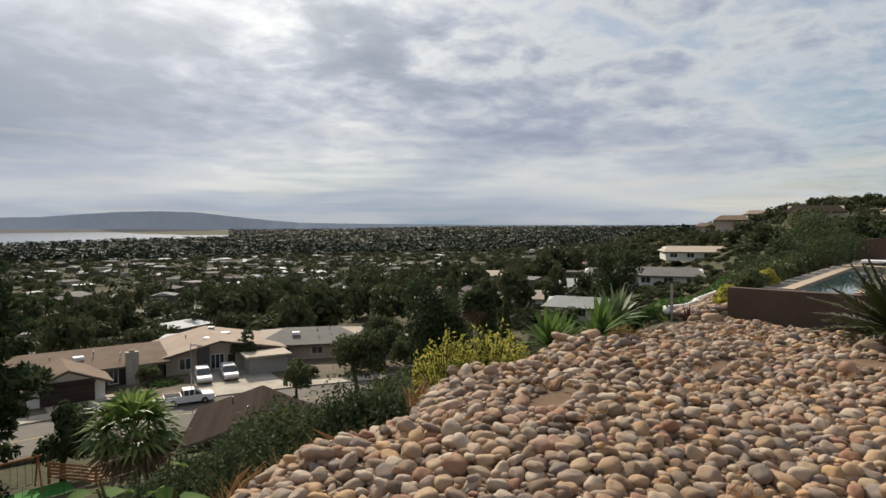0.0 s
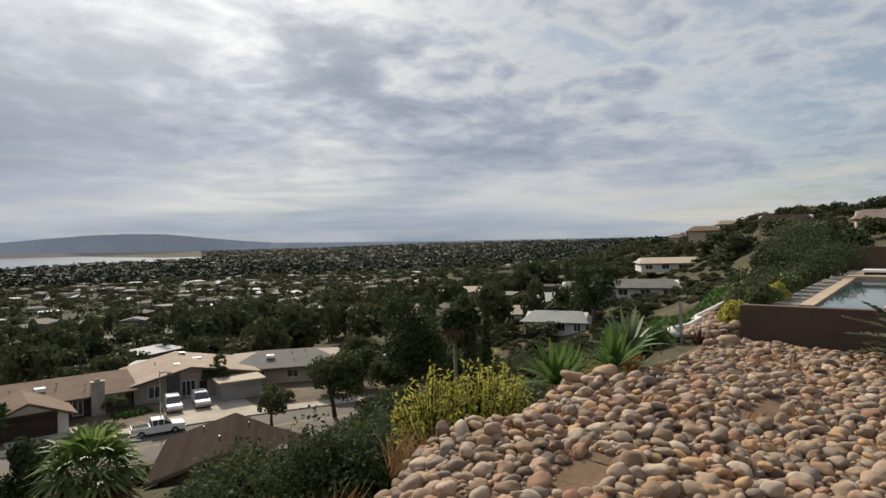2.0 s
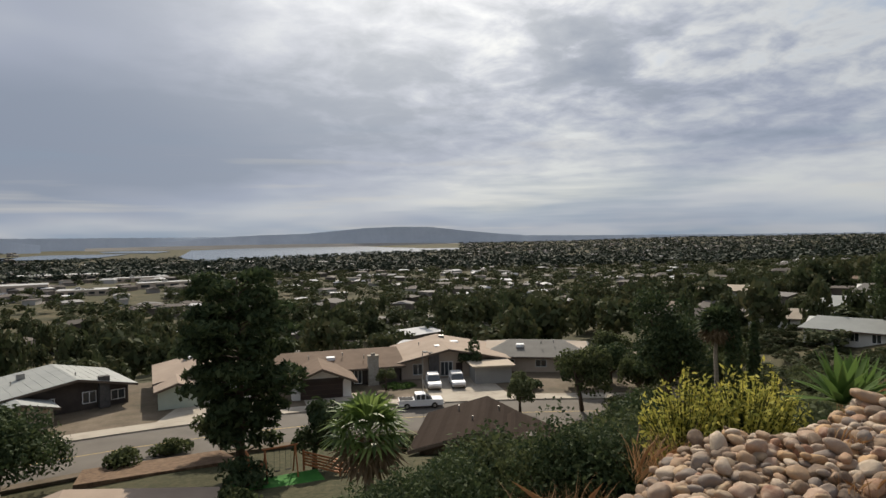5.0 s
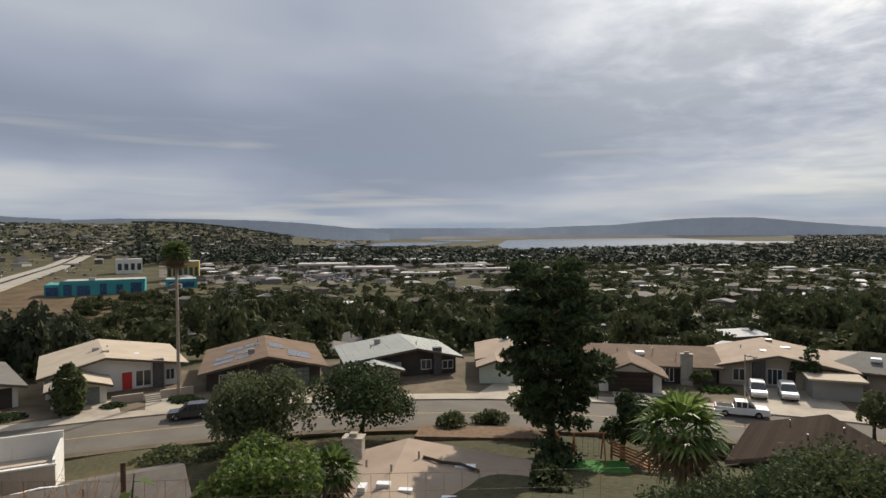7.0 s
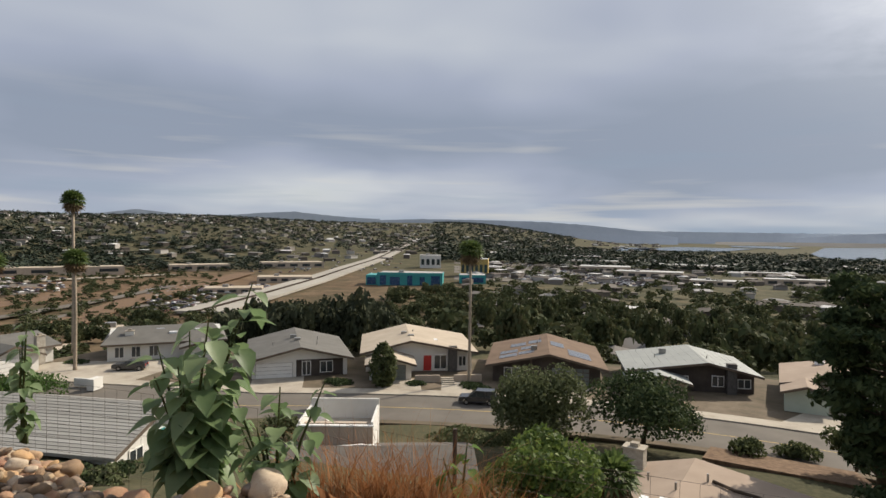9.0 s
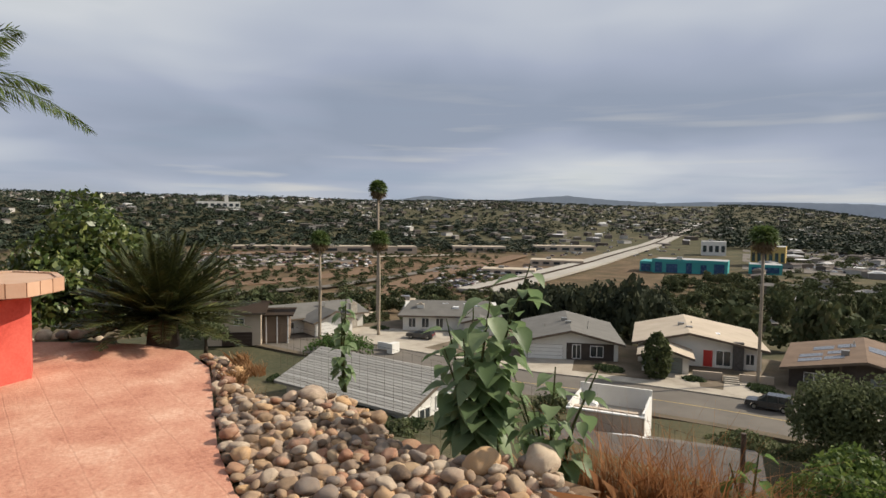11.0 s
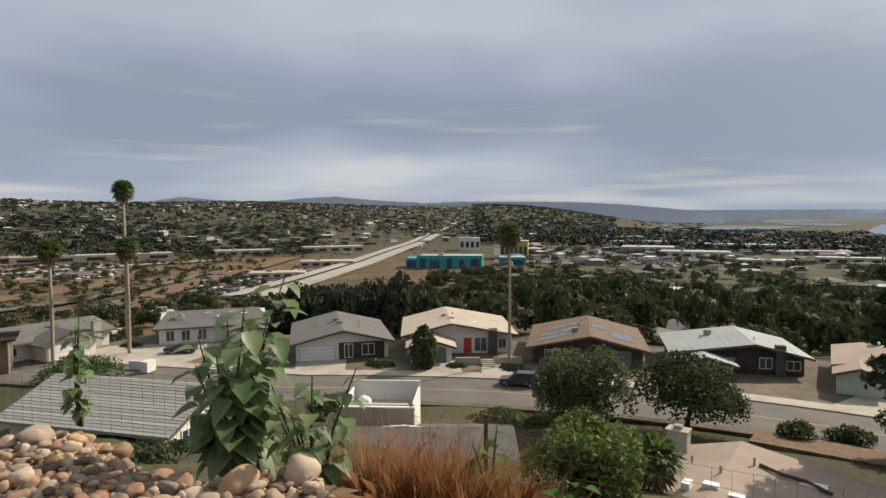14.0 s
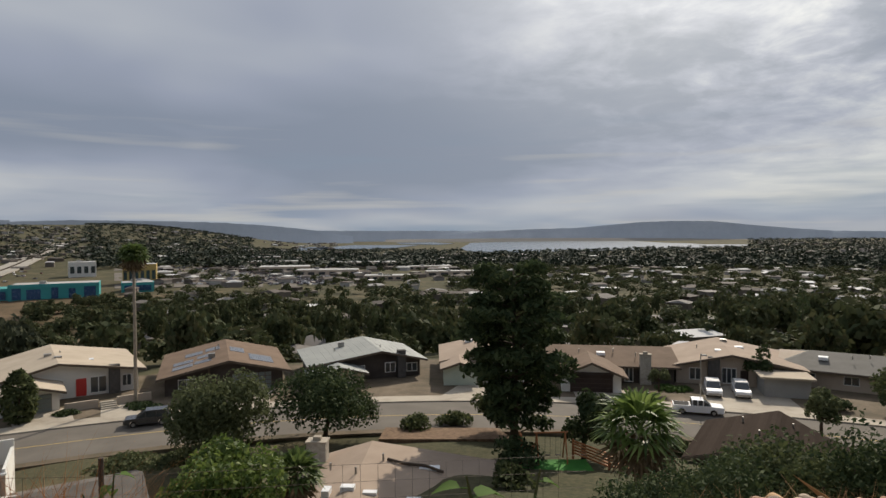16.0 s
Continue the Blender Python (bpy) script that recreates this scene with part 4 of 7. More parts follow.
chimney(h, 12.2, -1.0, 0, 4.2, 1.5, 0.9)
window(h, 14.4, 0.7, 1.7, 1.4, -0.03)
window(h, 10.2, 0.2, 1.2, 2.0, -0.03)
roof_bits(rf, [("dome", 6.6, 2.5, 3.3), ("vent", 4, 3, 3.4), ("vent", 9.0, 3.4, 3.5), ("vent", 12, 2, 3.2)])
# tan roof, driveway with trucks
m, w = lot((38.6, 83.8), (53.4, 78.4))
h = thing("house", m, "tan-roofed gabled house with flat-roofed carport", "house", G1)
rf = gable_block(h, -0.5, w - 0.5, 0, 13, 2.7, 1.25, 0.45, "wall_beige", "roof_tan", 0.9)
s = Shape().box(9.2, 15.6, -5.8, -0.2, 2.5, 2.72)
o = part("carport_roof", s, "roof_cream", h)
part("carport_wall", Shape().box(9.8, 15.2, -5.0, -0.3, 0, 2.48), "wall_grey", h)
chimney(h, 3.6, -0.9, 0, 4.0, 1.5, 0.9, "chimney_dark", False)
window(h, 5.4, 0.3, 1.9, 2.2, -0.03, bars=2)
window(h, 1.2, 0.6, 1.6, 1.7, -0.03)
part("door", Shape().box(7.8, 8.8, -0.08, 0.02, 0.05, 2.2), "door_dark", h)
roof_bits(rf, [("dome", 5.0, 3, 3.9), ("dome", 8.2, 7, 3.8), ("unit", 6.6, 10, 4.0), ("vent", 3, 8, 3.5), ("vent", 11, 5, 3.3)])
# grey hip roof
m, w = lot((51.8, 82.4), (65.0, 72.6))
h = thing("house", m, "low house with grey hipped roof behind trees", "house", G1)
rf = gable_block(h, 0, w, 0, 13, 2.5, 1.35, 0.5, "wall_beige", "roof_grey", 0.9, along="x", hip=5.0)
part("flat_roof", Shape().box(w - 1, w + 8, 1, 8, 2.3, 2.5), "roof_cream", h)
part("side_wall", Shape().box(w + 0.05, w + 7.4, 1.5, 7.4, 0, 2.28), "wall_beige", h)
window(h, 3, 0.8, 1.8, 1.2, -0.03)
window(h, 8, 0.8, 1.8, 1.2, -0.03)
roof_bits(rf, [("dome", 5, 2.5, 3.4), ("vent", 9, 3, 3.6), ("vent", 11, 4, 3.7)])
# the far left pair
m, w = lot((-90.6, 63.2), (-79.4, 76.2))
h = thing("house", m, "white house with grey roof and corner carport", "house", G1)
rf = gable_block(h, 0, w, 0, 12, 2.9, 1.7, 0.45, "wall_white", "roof_grey", 0.9, along="x", hip=2.0)
gable_block(h, w - 6, w - 0.5, -3.5, -0.05, 2.3, 0.5, 0.5, "wall_white", "roof_grey", 0.6)
for x in (1.0, 3.4, 6.0):
    window(h, x, 0.5, 1.4, 1.8, -0.03)
chimney(h, 2.4, 2.0, 2.5, 4.4, 1.3, 0.8, "wall_white")
roof_bits(rf, [("dome", 9, 2, 3.6), ("dome", 11, 4, 4.0), ("dome", 13, 3, 3.8), ("dome", 7, 4, 4.0)])
m, w = lot((-99.0, 42.4), (-98.6, 59.6))
h = thing("house", m, "grey-roofed house with white garage and white chimney", "house", G1)
rf = gable_block(h, 0, w, 0, 12, 2.7, 1.4, 0.5, "wall_white", "roof_grey", 0.9, along="x")
gable_block(h, 5.2, 12.4, -4.6, -0.05, 2.5, 1.2, 0.5, "wall_white", "roof_grey", 0.7)
garage_door(h, 6.2, 5.2, -4.65, "trim_white", 2.3)
chimney(h, 14.2, -0.9, 0, 4.4, 1.3, 0.85)
window(h, 1.4, 0.8, 2.0, 1.2, -0.03)
window(h, 12.9, 0.6, 1.2, 1.6, -0.03)
roof_bits(rf, [("unit", 10, 3, 3.8), ("vent", 3, 3, 3.7)])
m, w = lot((-97.2, 30.0), (-93.0, 37.4))
h = thing("house", m, "two-storey beige house with brown eaves and garage", "house", G1)
gable_block(h, 0, w, 0, 9, 5.3, 1.0, 0.5, "wall_beige", "roof_umber", 0.9, along="x")
garage_door(h, 2.6, 4.6, -0.05, "door_dark")
window(h, 4.4, 3.2, 1.6, 1.2, -0.03)
window(h, 0.8, 3.2, 1.4, 1.2, -0.03)
part("side_wing", Shape().box(w + 0.05, w + 4, 2, 8, 0, 4.4), "wall_brown", h)
part("side_roof", Shape().box(w + 0.05, w + 4.9, 1.0, 9, 4.42, 4.65), "roof_umber", h)
for i in range(3):
    part("post", Shape().box(w + 0.6 + 1.7 * i, w + 0.75 + 1.7 * i, 1.2, 1.4, 0, 4.4), "trim_white", h)

# ---- near side of the street, seen over their roofs
G2 = "houses below the garden"
# umber roof
m, w = lot((23.4, 49.6), (34.8, 41.4), -19.7)
h = thing("house", m, "umber-shingled low house seen over its roof", "house", G2)
rf = gable_block(h, 0.6, 9.6, 1.0, 11, 2.5, 1.3, 0.62, "wall_brown", "roof_umber", 0.9, courses="course_umber")
rf2 = gable_block(h, 6.2, 13.2, -2.0, 8, 2.0, 1.2, 0.42, "wall_brown", "roof_umber", 0.8, courses="course_umber")
roof_bits(rf, [("vent", 3.4, 9, 3.4), ("vent", 5.2, 4, 3.8), ("vent", 7.5, 9, 3.4)])
part("skylight", Shape().box(9.9, 11.1, 2.0, 3.2, 3.0, 3.42), "wall_dark", rf2)
# tan roof
m, w = lot((-9.4, 35.6), (4.0, 34.2), -19.1)
h = thing("house", m, "tan felt-roofed house with stone chimney and white vents", "house", G2)
rf = gable_block(h, 0.4, 14.2, 0, 13.0, 2.6, 1.05, 0.34, "wall_beige", "roof_tan", 0.8)
chimney(h, 0.3, 11.5, 0, 4.7, 1.5, 1.1)
kk = 1.365 / (12.2 * 0.66)
for x, y, a, b in ((1.2, 3.8, 1.0, 0.9), (3.3, 4.0, 0.5, 0.9), (4.5, 4.2, 0.9, 0.6), (6.0, 4.0, 0.9, 0.5), (9.2, 9.6, 1.5, 0.7), (8.8, 3.8, 1.0, 0.8)):
    z = 2.6 + 1.365 + 0.22 - kk * abs(x - 4.5)
    part("roof_hatch", Shape().box(x, x + a, y, y + b, z - 0.25, z + 0.2), "skylight", rf)
roof_bits(rf, [("vent", 5, 7, 3.9), ("vent", 3, 8, 3.8), ("vent", 6.5, 10, 3.8)])
part("roof_vine", Shape().tube([(6.8, 10.2, 4.05), (8.2, 9.7, 3.9), (9.6, 9.9, 3.7), (11, 9.2, 3.5)], 0.12, 5), "bark", rf)
# dark roof with a walled roof deck
m, w = lot((-29.6, 33.2), (-16.6, 40.4), -19.6)
h = thing("house", m, "dark grey-shingled house with white roof parapets", "house", G2)
rf = gable_block(h, -0.8, 14.0, -1.5, 10, 2.5, 1.3, 0.62, "wall_white", "roof_dusk", 0.7, along="x")
part("roof_ridge_trim", Shape().slab((2.6, 5.6, 3.85), (5.6, 5.6, 4.12), (5.6, 5.85, 4.12), (2.6, 5.85, 3.85), 0.3).slab((5.6, 5.6, 4.12), (8.4, 5.6, 3.85), (8.4, 5.85, 3.85), (5.6, 5.85, 4.12), 0.3), "trim_white", rf)
roof_bits(rf, [("vent", 8.2, 3.5, 3.6), ("vent", 9.5, 1.5, 3.5), ("vent", 4, 2, 3.6)])
m, w = lot((-33.0, 39.7), (-27.4, 42.5), -19.1)
h = thing("roof_deck", m, "white-walled box of a roof deck with covered chair", "deck", G2)
part("wall_front", Shape().box(0, w, -0.1, 0.1, 0, 4.6), "wall_beige", h)
part("wall_back", Shape().box(0, w, 5.3, 5.5, 0, 5.5), "wall_white", h)
part("wall_side", Shape().box(0, 0.2, 0.1, 5.3, 0, 4.95), "wall_white", h)
part("wall_side", Shape().box(w - 0.2, w, 0.1, 5.3, 0, 4.95), "wall_white", h)
part("deck_floor", Shape().box(0.2, w - 0.2, 0.1, 5.3, 3.5, 3.7), "concrete", h)
part("parapet_cap", Shape().box(-0.08, w + 0.08, -0.18, 0.18, 4.601, 4.72), "trim_white", h)
part("bench", Shape().box(0.3, w - 0.6, 1.2, 1.7, 3.7, 4.5), "wall_beige", h)
sc = bmesh.new()
bmesh.ops.create_icosphere(sc, subdivisions=2, radius=0.7)
for v in sc.verts:
    v.co.z = v.co.z * 1.1 if v.co.z > -0.3 else -0.3
    v.co += noise.noise_vector(v.co * 2) * 0.15
cm = bpy.data.meshes.new("cover")
sc.to_mesh(cm)
part("covered_chair", cm, "trim_white", h).location = (1.4, 2.9, 4.0)
# grey shingled roof with a white gable end
m, w = lot((-42.6, 30.6), (-45.6, 41.4), -18.2)
h = thing("house", m, "grey-shingled house with white gable and wrought-iron medallion", "house", G2)
rf = gable_block(h, -0.5, w + 0.5, 0.6, 16, 2.9, 1.6, 0.45, "wall_white", "roof_pale", 0.9, courses="shingle")
window(h, 1.6, 1.0, 1.7, 1.2, 0.57)
window(h, 4.2, 1.6, 1.9, 1.3, 0.57, bars=0)
part("shade_blind", Shape().box(4.4, 6.0, 0.42, 0.5, 2.0, 2.8), "teal", h, "faded green blind")
md = Shape()
for k in range(10):
    a = 2 * math.pi * k / 10
    md.tube([(8.6 + 0.15 * math.cos(a), 0.5, 1.7 + 0.15 * math.sin(a)), (8.6 + 0.85 * math.cos(a + 0.3), 0.48, 1.7 + 0.85 * math.sin(a + 0.3)), (8.6 + 1.05 * math.cos(a + 0.7), 0.5, 1.7 + 1.05 * math.sin(a + 0.7))], 0.05, 5)
part("medallion", md, "metal", h, "curled wrought-iron wall medallion")
part("patio_deck", Shape().box(-0.5, w + 0.5, -4.2, 0.55, -0.2, 0.1), "concrete", h)
rl = Shape()
for i in range(12):
    rl.box(i, i + 0.06, -4.2, -4.14, 0.1, 1.1)
rl.box(-0.5, w + 0.5, -4.22, -4.12, 1.1, 1.17)
part("rail", rl, "wall_dark", h)
part("patio_table", Shape().box(3, 4.6, -2.6, -1.5, 0.75, 0.82).box(3.7, 3.9, -2.2, -2.0, 0.1, 0.75), "play_wood", h)

# driveways and front yards
def drive(a, b, c, d, z=STREET + 0.036):
    return Shape().slab((*a, z), (*b, z), (*c, z), (*d, z), 0.3)


for a, b, c, d in (((-58.6, 60.9), (-52.9, 64.8), (-57.2, 70.6), (-62.8, 66.0)), ((-42.9, 68.4), (-37.8, 70.9), (-41.9, 77.4), (-47.2, 73.9)),
                   ((-24.0, 75.8), (-17.6, 77.2), (-18.6, 86.0), (-24.2, 84.4)), ((4.0, 78.6), (16.0, 77.4), (17.0, 89.4), (9.6, 90.0)),
                   ((21.6, 76.2), (28.6, 74.3), (29.6, 80.0), (22.4, 81.4)), ((36.8, 71.6), (46.6, 67.4), (50.2, 79.4), (41.0, 83.2)),
                   ((-96.0, 50.2), (-76.0, 55.6), (-80.0, 72.4), (-97.6, 58.8)), ((-35.4, 71.6), (-31.6, 73.4), (-35.0, 80.6), (-38.6, 78.4))):
    solo("driveway", drive(a, b, c, d), "concrete", "pale stained concrete driveway", "driveway", kind="structure")
yard = Shape()
for x in np.arange(-100, 86, 6.0):
    yard.slab((x, float(kerb_y(x)) + 2.6, STREET + 0.01), (x + 6, float(kerb_y(x + 6)) + 2.6, STREET + 0.01), (x + 6, float(kerb_y(x + 6)) + 26, STREET + 0.012), (x, float(kerb_y(x)) + 26, STREET + 0.012), 0.3)
solo("front_yards", yard, "yard", "dry planted front yards", "yard", kind="structure")


# ---------------------------------------------------------------- vehicles
def vehicle(at, paint, label, kind="suv", category="car"):
    """A car along x: body with wheel arches, glazed cabin, lamps, bumpers and four wheels."""
    t = thing("pickup_truck" if kind == "pickup" else "car", at, label, category)
    L, W = (5.6, 1.95) if kind == "pickup" else (4.7, 1.85)
    hood, waist, top = 0.98, 1.02, 1.72 if kind != "sedan" else 1.45

    def shell(profile, y0, y1, taper=0.0):
        k = len(profile)
        vs = [(x, y0 + taper * (z > waist), z) for x, z in profile] + [(x, y1 - taper * (z > waist), z) for x, z in profile]
        return Shape().add(vs, [tuple(range(k - 1, -1, -1)), tuple(range(k, 2 * k))] + [(i, (i + 1) % k, k + (i + 1) % k, k + i) for i in range(k)][::1])
    arch = []
    for cx in (L * 0.18, L * 0.80):
        arch += [(cx + 0.42 * math.cos(a), 0.34 + 0.42 * math.sin(a)) for a in np.linspace(math.pi, 0, 7)]
    if kind == "pickup":
        prof = [(0, 0.35)] + arch[:7] + arch[7:] + [(L, 0.4), (L, 0.98), (L - 0.1, 1.05), (L - 1.35, 1.10), (1.95, 1.10), (0.03, 1.10)]
        cabin = [(1.95, 1.10), (2.15, top), (3.35, top), (4.25, 1.10)]
    else:
        prof = [(0, 0.4)] + arch[:7] + arch[7:] + [(L, 0.4), (L, 0.85), (L - 0.15, 0.96), (L - 1.15, 1.02), (0.05, 1.04)]
        cabin = [(0.1, 1.03), (0.35, top), (2.5, top), (3.5, 1.02)]
    part("body", shell(prof, -W / 2, W / 2), paint, t)
    part("cabin", shell(cabin, -W / 2 + 0.06, W / 2 - 0.06, 0.12), "glass", t, "dark glazed cabin")
    part("roof_panel", Shape().box(cabin[1][0] - 0.03, cabin[2][0] + 0.03, -W / 2 + 0.16, W / 2 - 0.16, top - 0.01, top + 0.05), paint, t)
    for x in (cabin[1][0], (cabin[1][0] + cabin[2][0]) / 2, cabin[2][0]):
        part("pillar", Shape().box(x - 0.05, x + 0.05, -W / 2 + 0.05, W / 2 - 0.05, 1.02, top), paint, t)
    if kind == "pickup":
        part("bed", Shape().box(0.12, 1.85, -W / 2 + 0.12, W / 2 - 0.12, 1.095, 1.12), "tyre", t)
    part("bumper", Shape().box(L - 0.02, L + 0.08, -W / 2 + 0.08, W / 2 - 0.08, 0.38, 0.62), "metal", t)
    part("bumper", Shape().box(-0.08, 0.02, -W / 2 + 0.08, W / 2 - 0.08, 0.38, 0.62), "metal", t)
    for y in (-W / 2 + 0.3, W / 2 - 0.3):
        part("headlight", Shape().box(L - 0.05, L + 0.03, y - 0.18, y + 0.18, 0.68, 0.84), "skylight", t)
        part("tail_light", Shape().box(-0.03, 0.04, y - 0.14, y + 0.14, 0.7, 0.95), "red_door", t)
    for x in (L * 0.18, L * 0.80):
        for y in (-W / 2 + 0.12, W / 2 - 0.12):
            o = part("wheel", Shape().tube([(x, y - 0.11, 0.34), (x, y + 0.11, 0.34)], 0.34, 16), "tyre", t)
            part("rim", Shape().tube([(x, y - 0.115, 0.34), (x, y + 0.115, 0.34)], 0.2, 10), "metal", o)
    return t


vehicle(pose(41.0, 79.6, STREET + 0.04, 0, 0, -112), "car_white", "white off-road car parked in a driveway")
vehicle(pose(44.3, 78.6, STREET + 0.04, 0, 0, -112), "car_white", "white van-bodied car parked in a driveway")
vehicle(pose(31.6, 70.6, STREET - 0.12, 0, 0, -20), "car_white", "white pickup truck parked at the kerb", "pickup", "truck")
vehicle(pose(-27.2, 70.8, STREET - 0.12, 0, 0, 197), "car_dark", "dark car parked at the kerb under a tree")
vehicle(pose(-80.6, 62.6, STREET + 0.04, 0, 0, 215), "car_dark", "black car parked in a driveway", "sedan")


# ---------------------------------------------------------------- town and distance
def strip(points, width, z_off, thick=0.4):
    s = Shape()
    P = [Vector((x, y, 0)) for x, y in points]
    rows = []
    for i, p in enumerate(P):
        d = (P[min(i + 1, len(P) - 1)] - P[max(i - 1, 0)]).normalized()
        q = Vector((-d.y, d.x, 0)) * width / 2
        rows.append((p + q, p - q, ground_z(p.x, p.y) + z_off))
    for (a, b, z0), (c, d, z1) in zip(rows, rows[1:]):
        s.slab((b.x, b.y, z0), (d.x, d.y, z1), (c.x, c.y, z1), (a.x, a.y, z0), thick)
    return s


def polar(bearing, r):
    return math.sin(radians(bearing)) * r, math.cos(radians(bearing)) * r


def along(bearing_r, n=14):
    """A smooth run of places between (bearing, distance) stops."""
    q = np.linspace(0, len(bearing_r) - 1, n)
    i = np.arange(len(bearing_r))
    p = np.array([polar(b, r) for b, r in bearing_r])
    return list(zip(np.interp(q, i, p[:, 0]), np.interp(q, i, p[:, 1])))


M["coping_far"] = material("pale_graded_earth", [(0.28, 0.21, 0.15), (0.36, 0.28, 0.21)], 0.03, 0.5, 0.95, bump=0)
solo("freeway", strip(along([(-48, 345), (-43, 420), (-37.5, 560), (-33.2, 800), (-30.3, 1150), (-28.6, 1700)], 26), 27, 2.2, 1.5), "freeway", "wide pale concrete freeway crossing the valley", "road", kind="structure")
solo("freeway_median", strip(along([(-48, 345), (-43, 420), (-37.5, 560), (-33.2, 800), (-30.3, 1150), (-28.6, 1700)], 26), 3, 2.6, 0.3), "roof_umber", "dark planted freeway median", "median", kind="structure")
solo("boulevard", strip(along([(-8.2, 560), (-7.0, 760), (-6.0, 1000)], 8), 22, 0.5), "freeway", "pale boulevard between shopping yards", "road", kind="structure")
solo("avenue", strip(along([(2.6, 900), (2.2, 1150), (1.7, 1500)], 8), 16, 0.6), "freeway", "pale straight avenue through the town", "road", kind="structure")
solo("valley_road", strip(along([(-84, 560), (-74, 520), (-66, 560), (-58, 600), (-50, 640)], 16), 12, 1.2), "concrete", "dusty road across the graded valley", "road", kind="structure")
solo("valley_ramp", strip(along([(-62, 330), (-56, 380), (-50, 400), (-45, 380)], 12), 9, 1.0), "asphalt", "curved ramp beside the freeway", "road", kind="structure")
solo("valley_track", strip(along([(-86, 400), (-76, 385), (-66, 410), (-58, 470)], 14), 22, 0.5), "earth", "bare graded earth in the valley", "earthworks", kind="structure")

for k, (stops, wd, mt) in enumerate((([(-88, 470), (-80, 450), (-70, 470), (-60, 540)], 30, "earth"), ([(-86, 640), (-76, 610), (-66, 640), (-56, 700)], 34, "earth"), ([(-82, 520), (-72, 500), (-62, 530)], 9, "concrete"), ([(-78, 700), (-68, 690), (-60, 730), (-50, 780)], 14, "coping_far"), ([(-70, 350), (-62, 370), (-55, 430), (-50, 520)], 8, "asphalt"), ([(-58, 330), (-53, 420), (-48, 520), (-44, 640)], 18, "earth"))):
    solo("valley_terrace", strip(along(stops, 14), wd, 0.7 + 0.2 * k), mt, "graded band of bare earth across the valley", "earthworks", kind="structure")

# the bay and the land beyond it
bay = Shape()
for ring in ([(5.0, 2100), (6.2, 1600), (9, 1620), (13, 1680), (20, 1850), (26, 2150), (30.0, 2650), (30.2, 3700), (27, 4300), (18, 4380), (11, 4300), (6, 3700)],
             [(-14, 2050), (-11, 1950), (-8, 2100), (-6.5, 2600), (-12, 2600)], [(-9.4, 2250), (-4, 2150), (-1.2, 2250), (1.2, 2900), (-5, 3000)], [(-0.6, 3300), (3, 3000), (4.4, 3400), (2.5, 4000), (-1, 3900)]):
    bay.prism([polar(b, r) for b, r in ring][::-1], SEA + 0.2, SEA + 1.2)
solo("bay_water", bay, "water", "calm pale bay water", "water", kind="structure")

# haze of the distance is put into this pale blue-grey base colour
M["far_land"] = material("far_land_painted_haze", [(0.50, 0.535, 0.575), (0.60, 0.63, 0.665)], 0.006, 0.05, 1.0, bump=0, spec=0.0)
M["far_shore"] = material("far_shore_scrub", [(0.30, 0.28, 0.25), (0.36, 0.33, 0.29)], 0.004, 0.05, 1.0, bump=0, spec=0.0)


def range_of_hills(name, b0, b1, r, tops, mat, label, jag=0.03):
    """A long far ridge: tops are elevations in degrees at even steps of bearing."""
    s = Shape()
    n = int((b1 - b0) * 4)
    bs = np.linspace(b0, b1, n)
    e = np.interp(bs, np.linspace(b0, b1, len(tops)), tops) + np.array([noise.fractal((b * 1.7, r, 0), 1.0, 2.0, 5) for b in bs]) * jag
    vs, fs = [], []
    for b, q in zip(bs, e):
        z = 1.65 + r * math.tan(radians(q))
        for k, zz in ((-50, SEA - 4), (-18, SEA + (z - SEA) * 0.6), (0, z), (120, SEA - 4)):
            vs.append((*polar(b, r + k), zz))
    for i in range(n - 1):
        for j in range(3):
            fs.append((i * 4 + j, i * 4 + j + 1, i * 4 + 5 + j, i * 4 + 4 + j))
    s.add(vs, [f[::-1] for f in fs])
    return solo(name, s, mat, label, "hills", kind="structure")


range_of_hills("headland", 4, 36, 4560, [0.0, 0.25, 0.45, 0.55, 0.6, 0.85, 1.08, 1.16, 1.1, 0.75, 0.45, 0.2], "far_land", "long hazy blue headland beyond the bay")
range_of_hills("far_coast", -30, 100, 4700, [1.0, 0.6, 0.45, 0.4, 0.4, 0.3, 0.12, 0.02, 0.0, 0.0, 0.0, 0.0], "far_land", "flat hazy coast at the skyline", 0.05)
range_of_hills("spit", -2, 30, 4420, [-0.4, -0.34, -0.32, -0.32, -0.36, -0.45], "far_shore", "low brown spit across the bay", 0.02)
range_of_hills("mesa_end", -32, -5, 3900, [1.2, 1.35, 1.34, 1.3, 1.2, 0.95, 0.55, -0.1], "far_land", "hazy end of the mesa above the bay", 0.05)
range_of_hills("far_peaks", -58, -32, 4800, [1.2, 1.35, 1.75, 1.5, 1.4, 1.45, 1.7, 1.85, 1.6, 1.4, 1.3], "far_land", "far mountain tops behind the mesa, pale with painted haze", 0.05)

# woods: dense canopy behind the street, then trees scattered through the town
M["grove_leaf"] = material("grove_foliage", [(0.026, 0.034, 0.022), (0.048, 0.056, 0.034), (0.085, 0.088, 0.048)], 0.1, 0.6, 0.8, bump=0, island=0.5, through_light=0.2, spec=0.1)
P_MID = [low_tree(360, 11, 0.085) for _ in range(6)]
P_FAR = [low_tree(80, 6, 0.12) for _ in range(6)]
P_TINY = [low_tree(22, 3) for _ in range(6)]


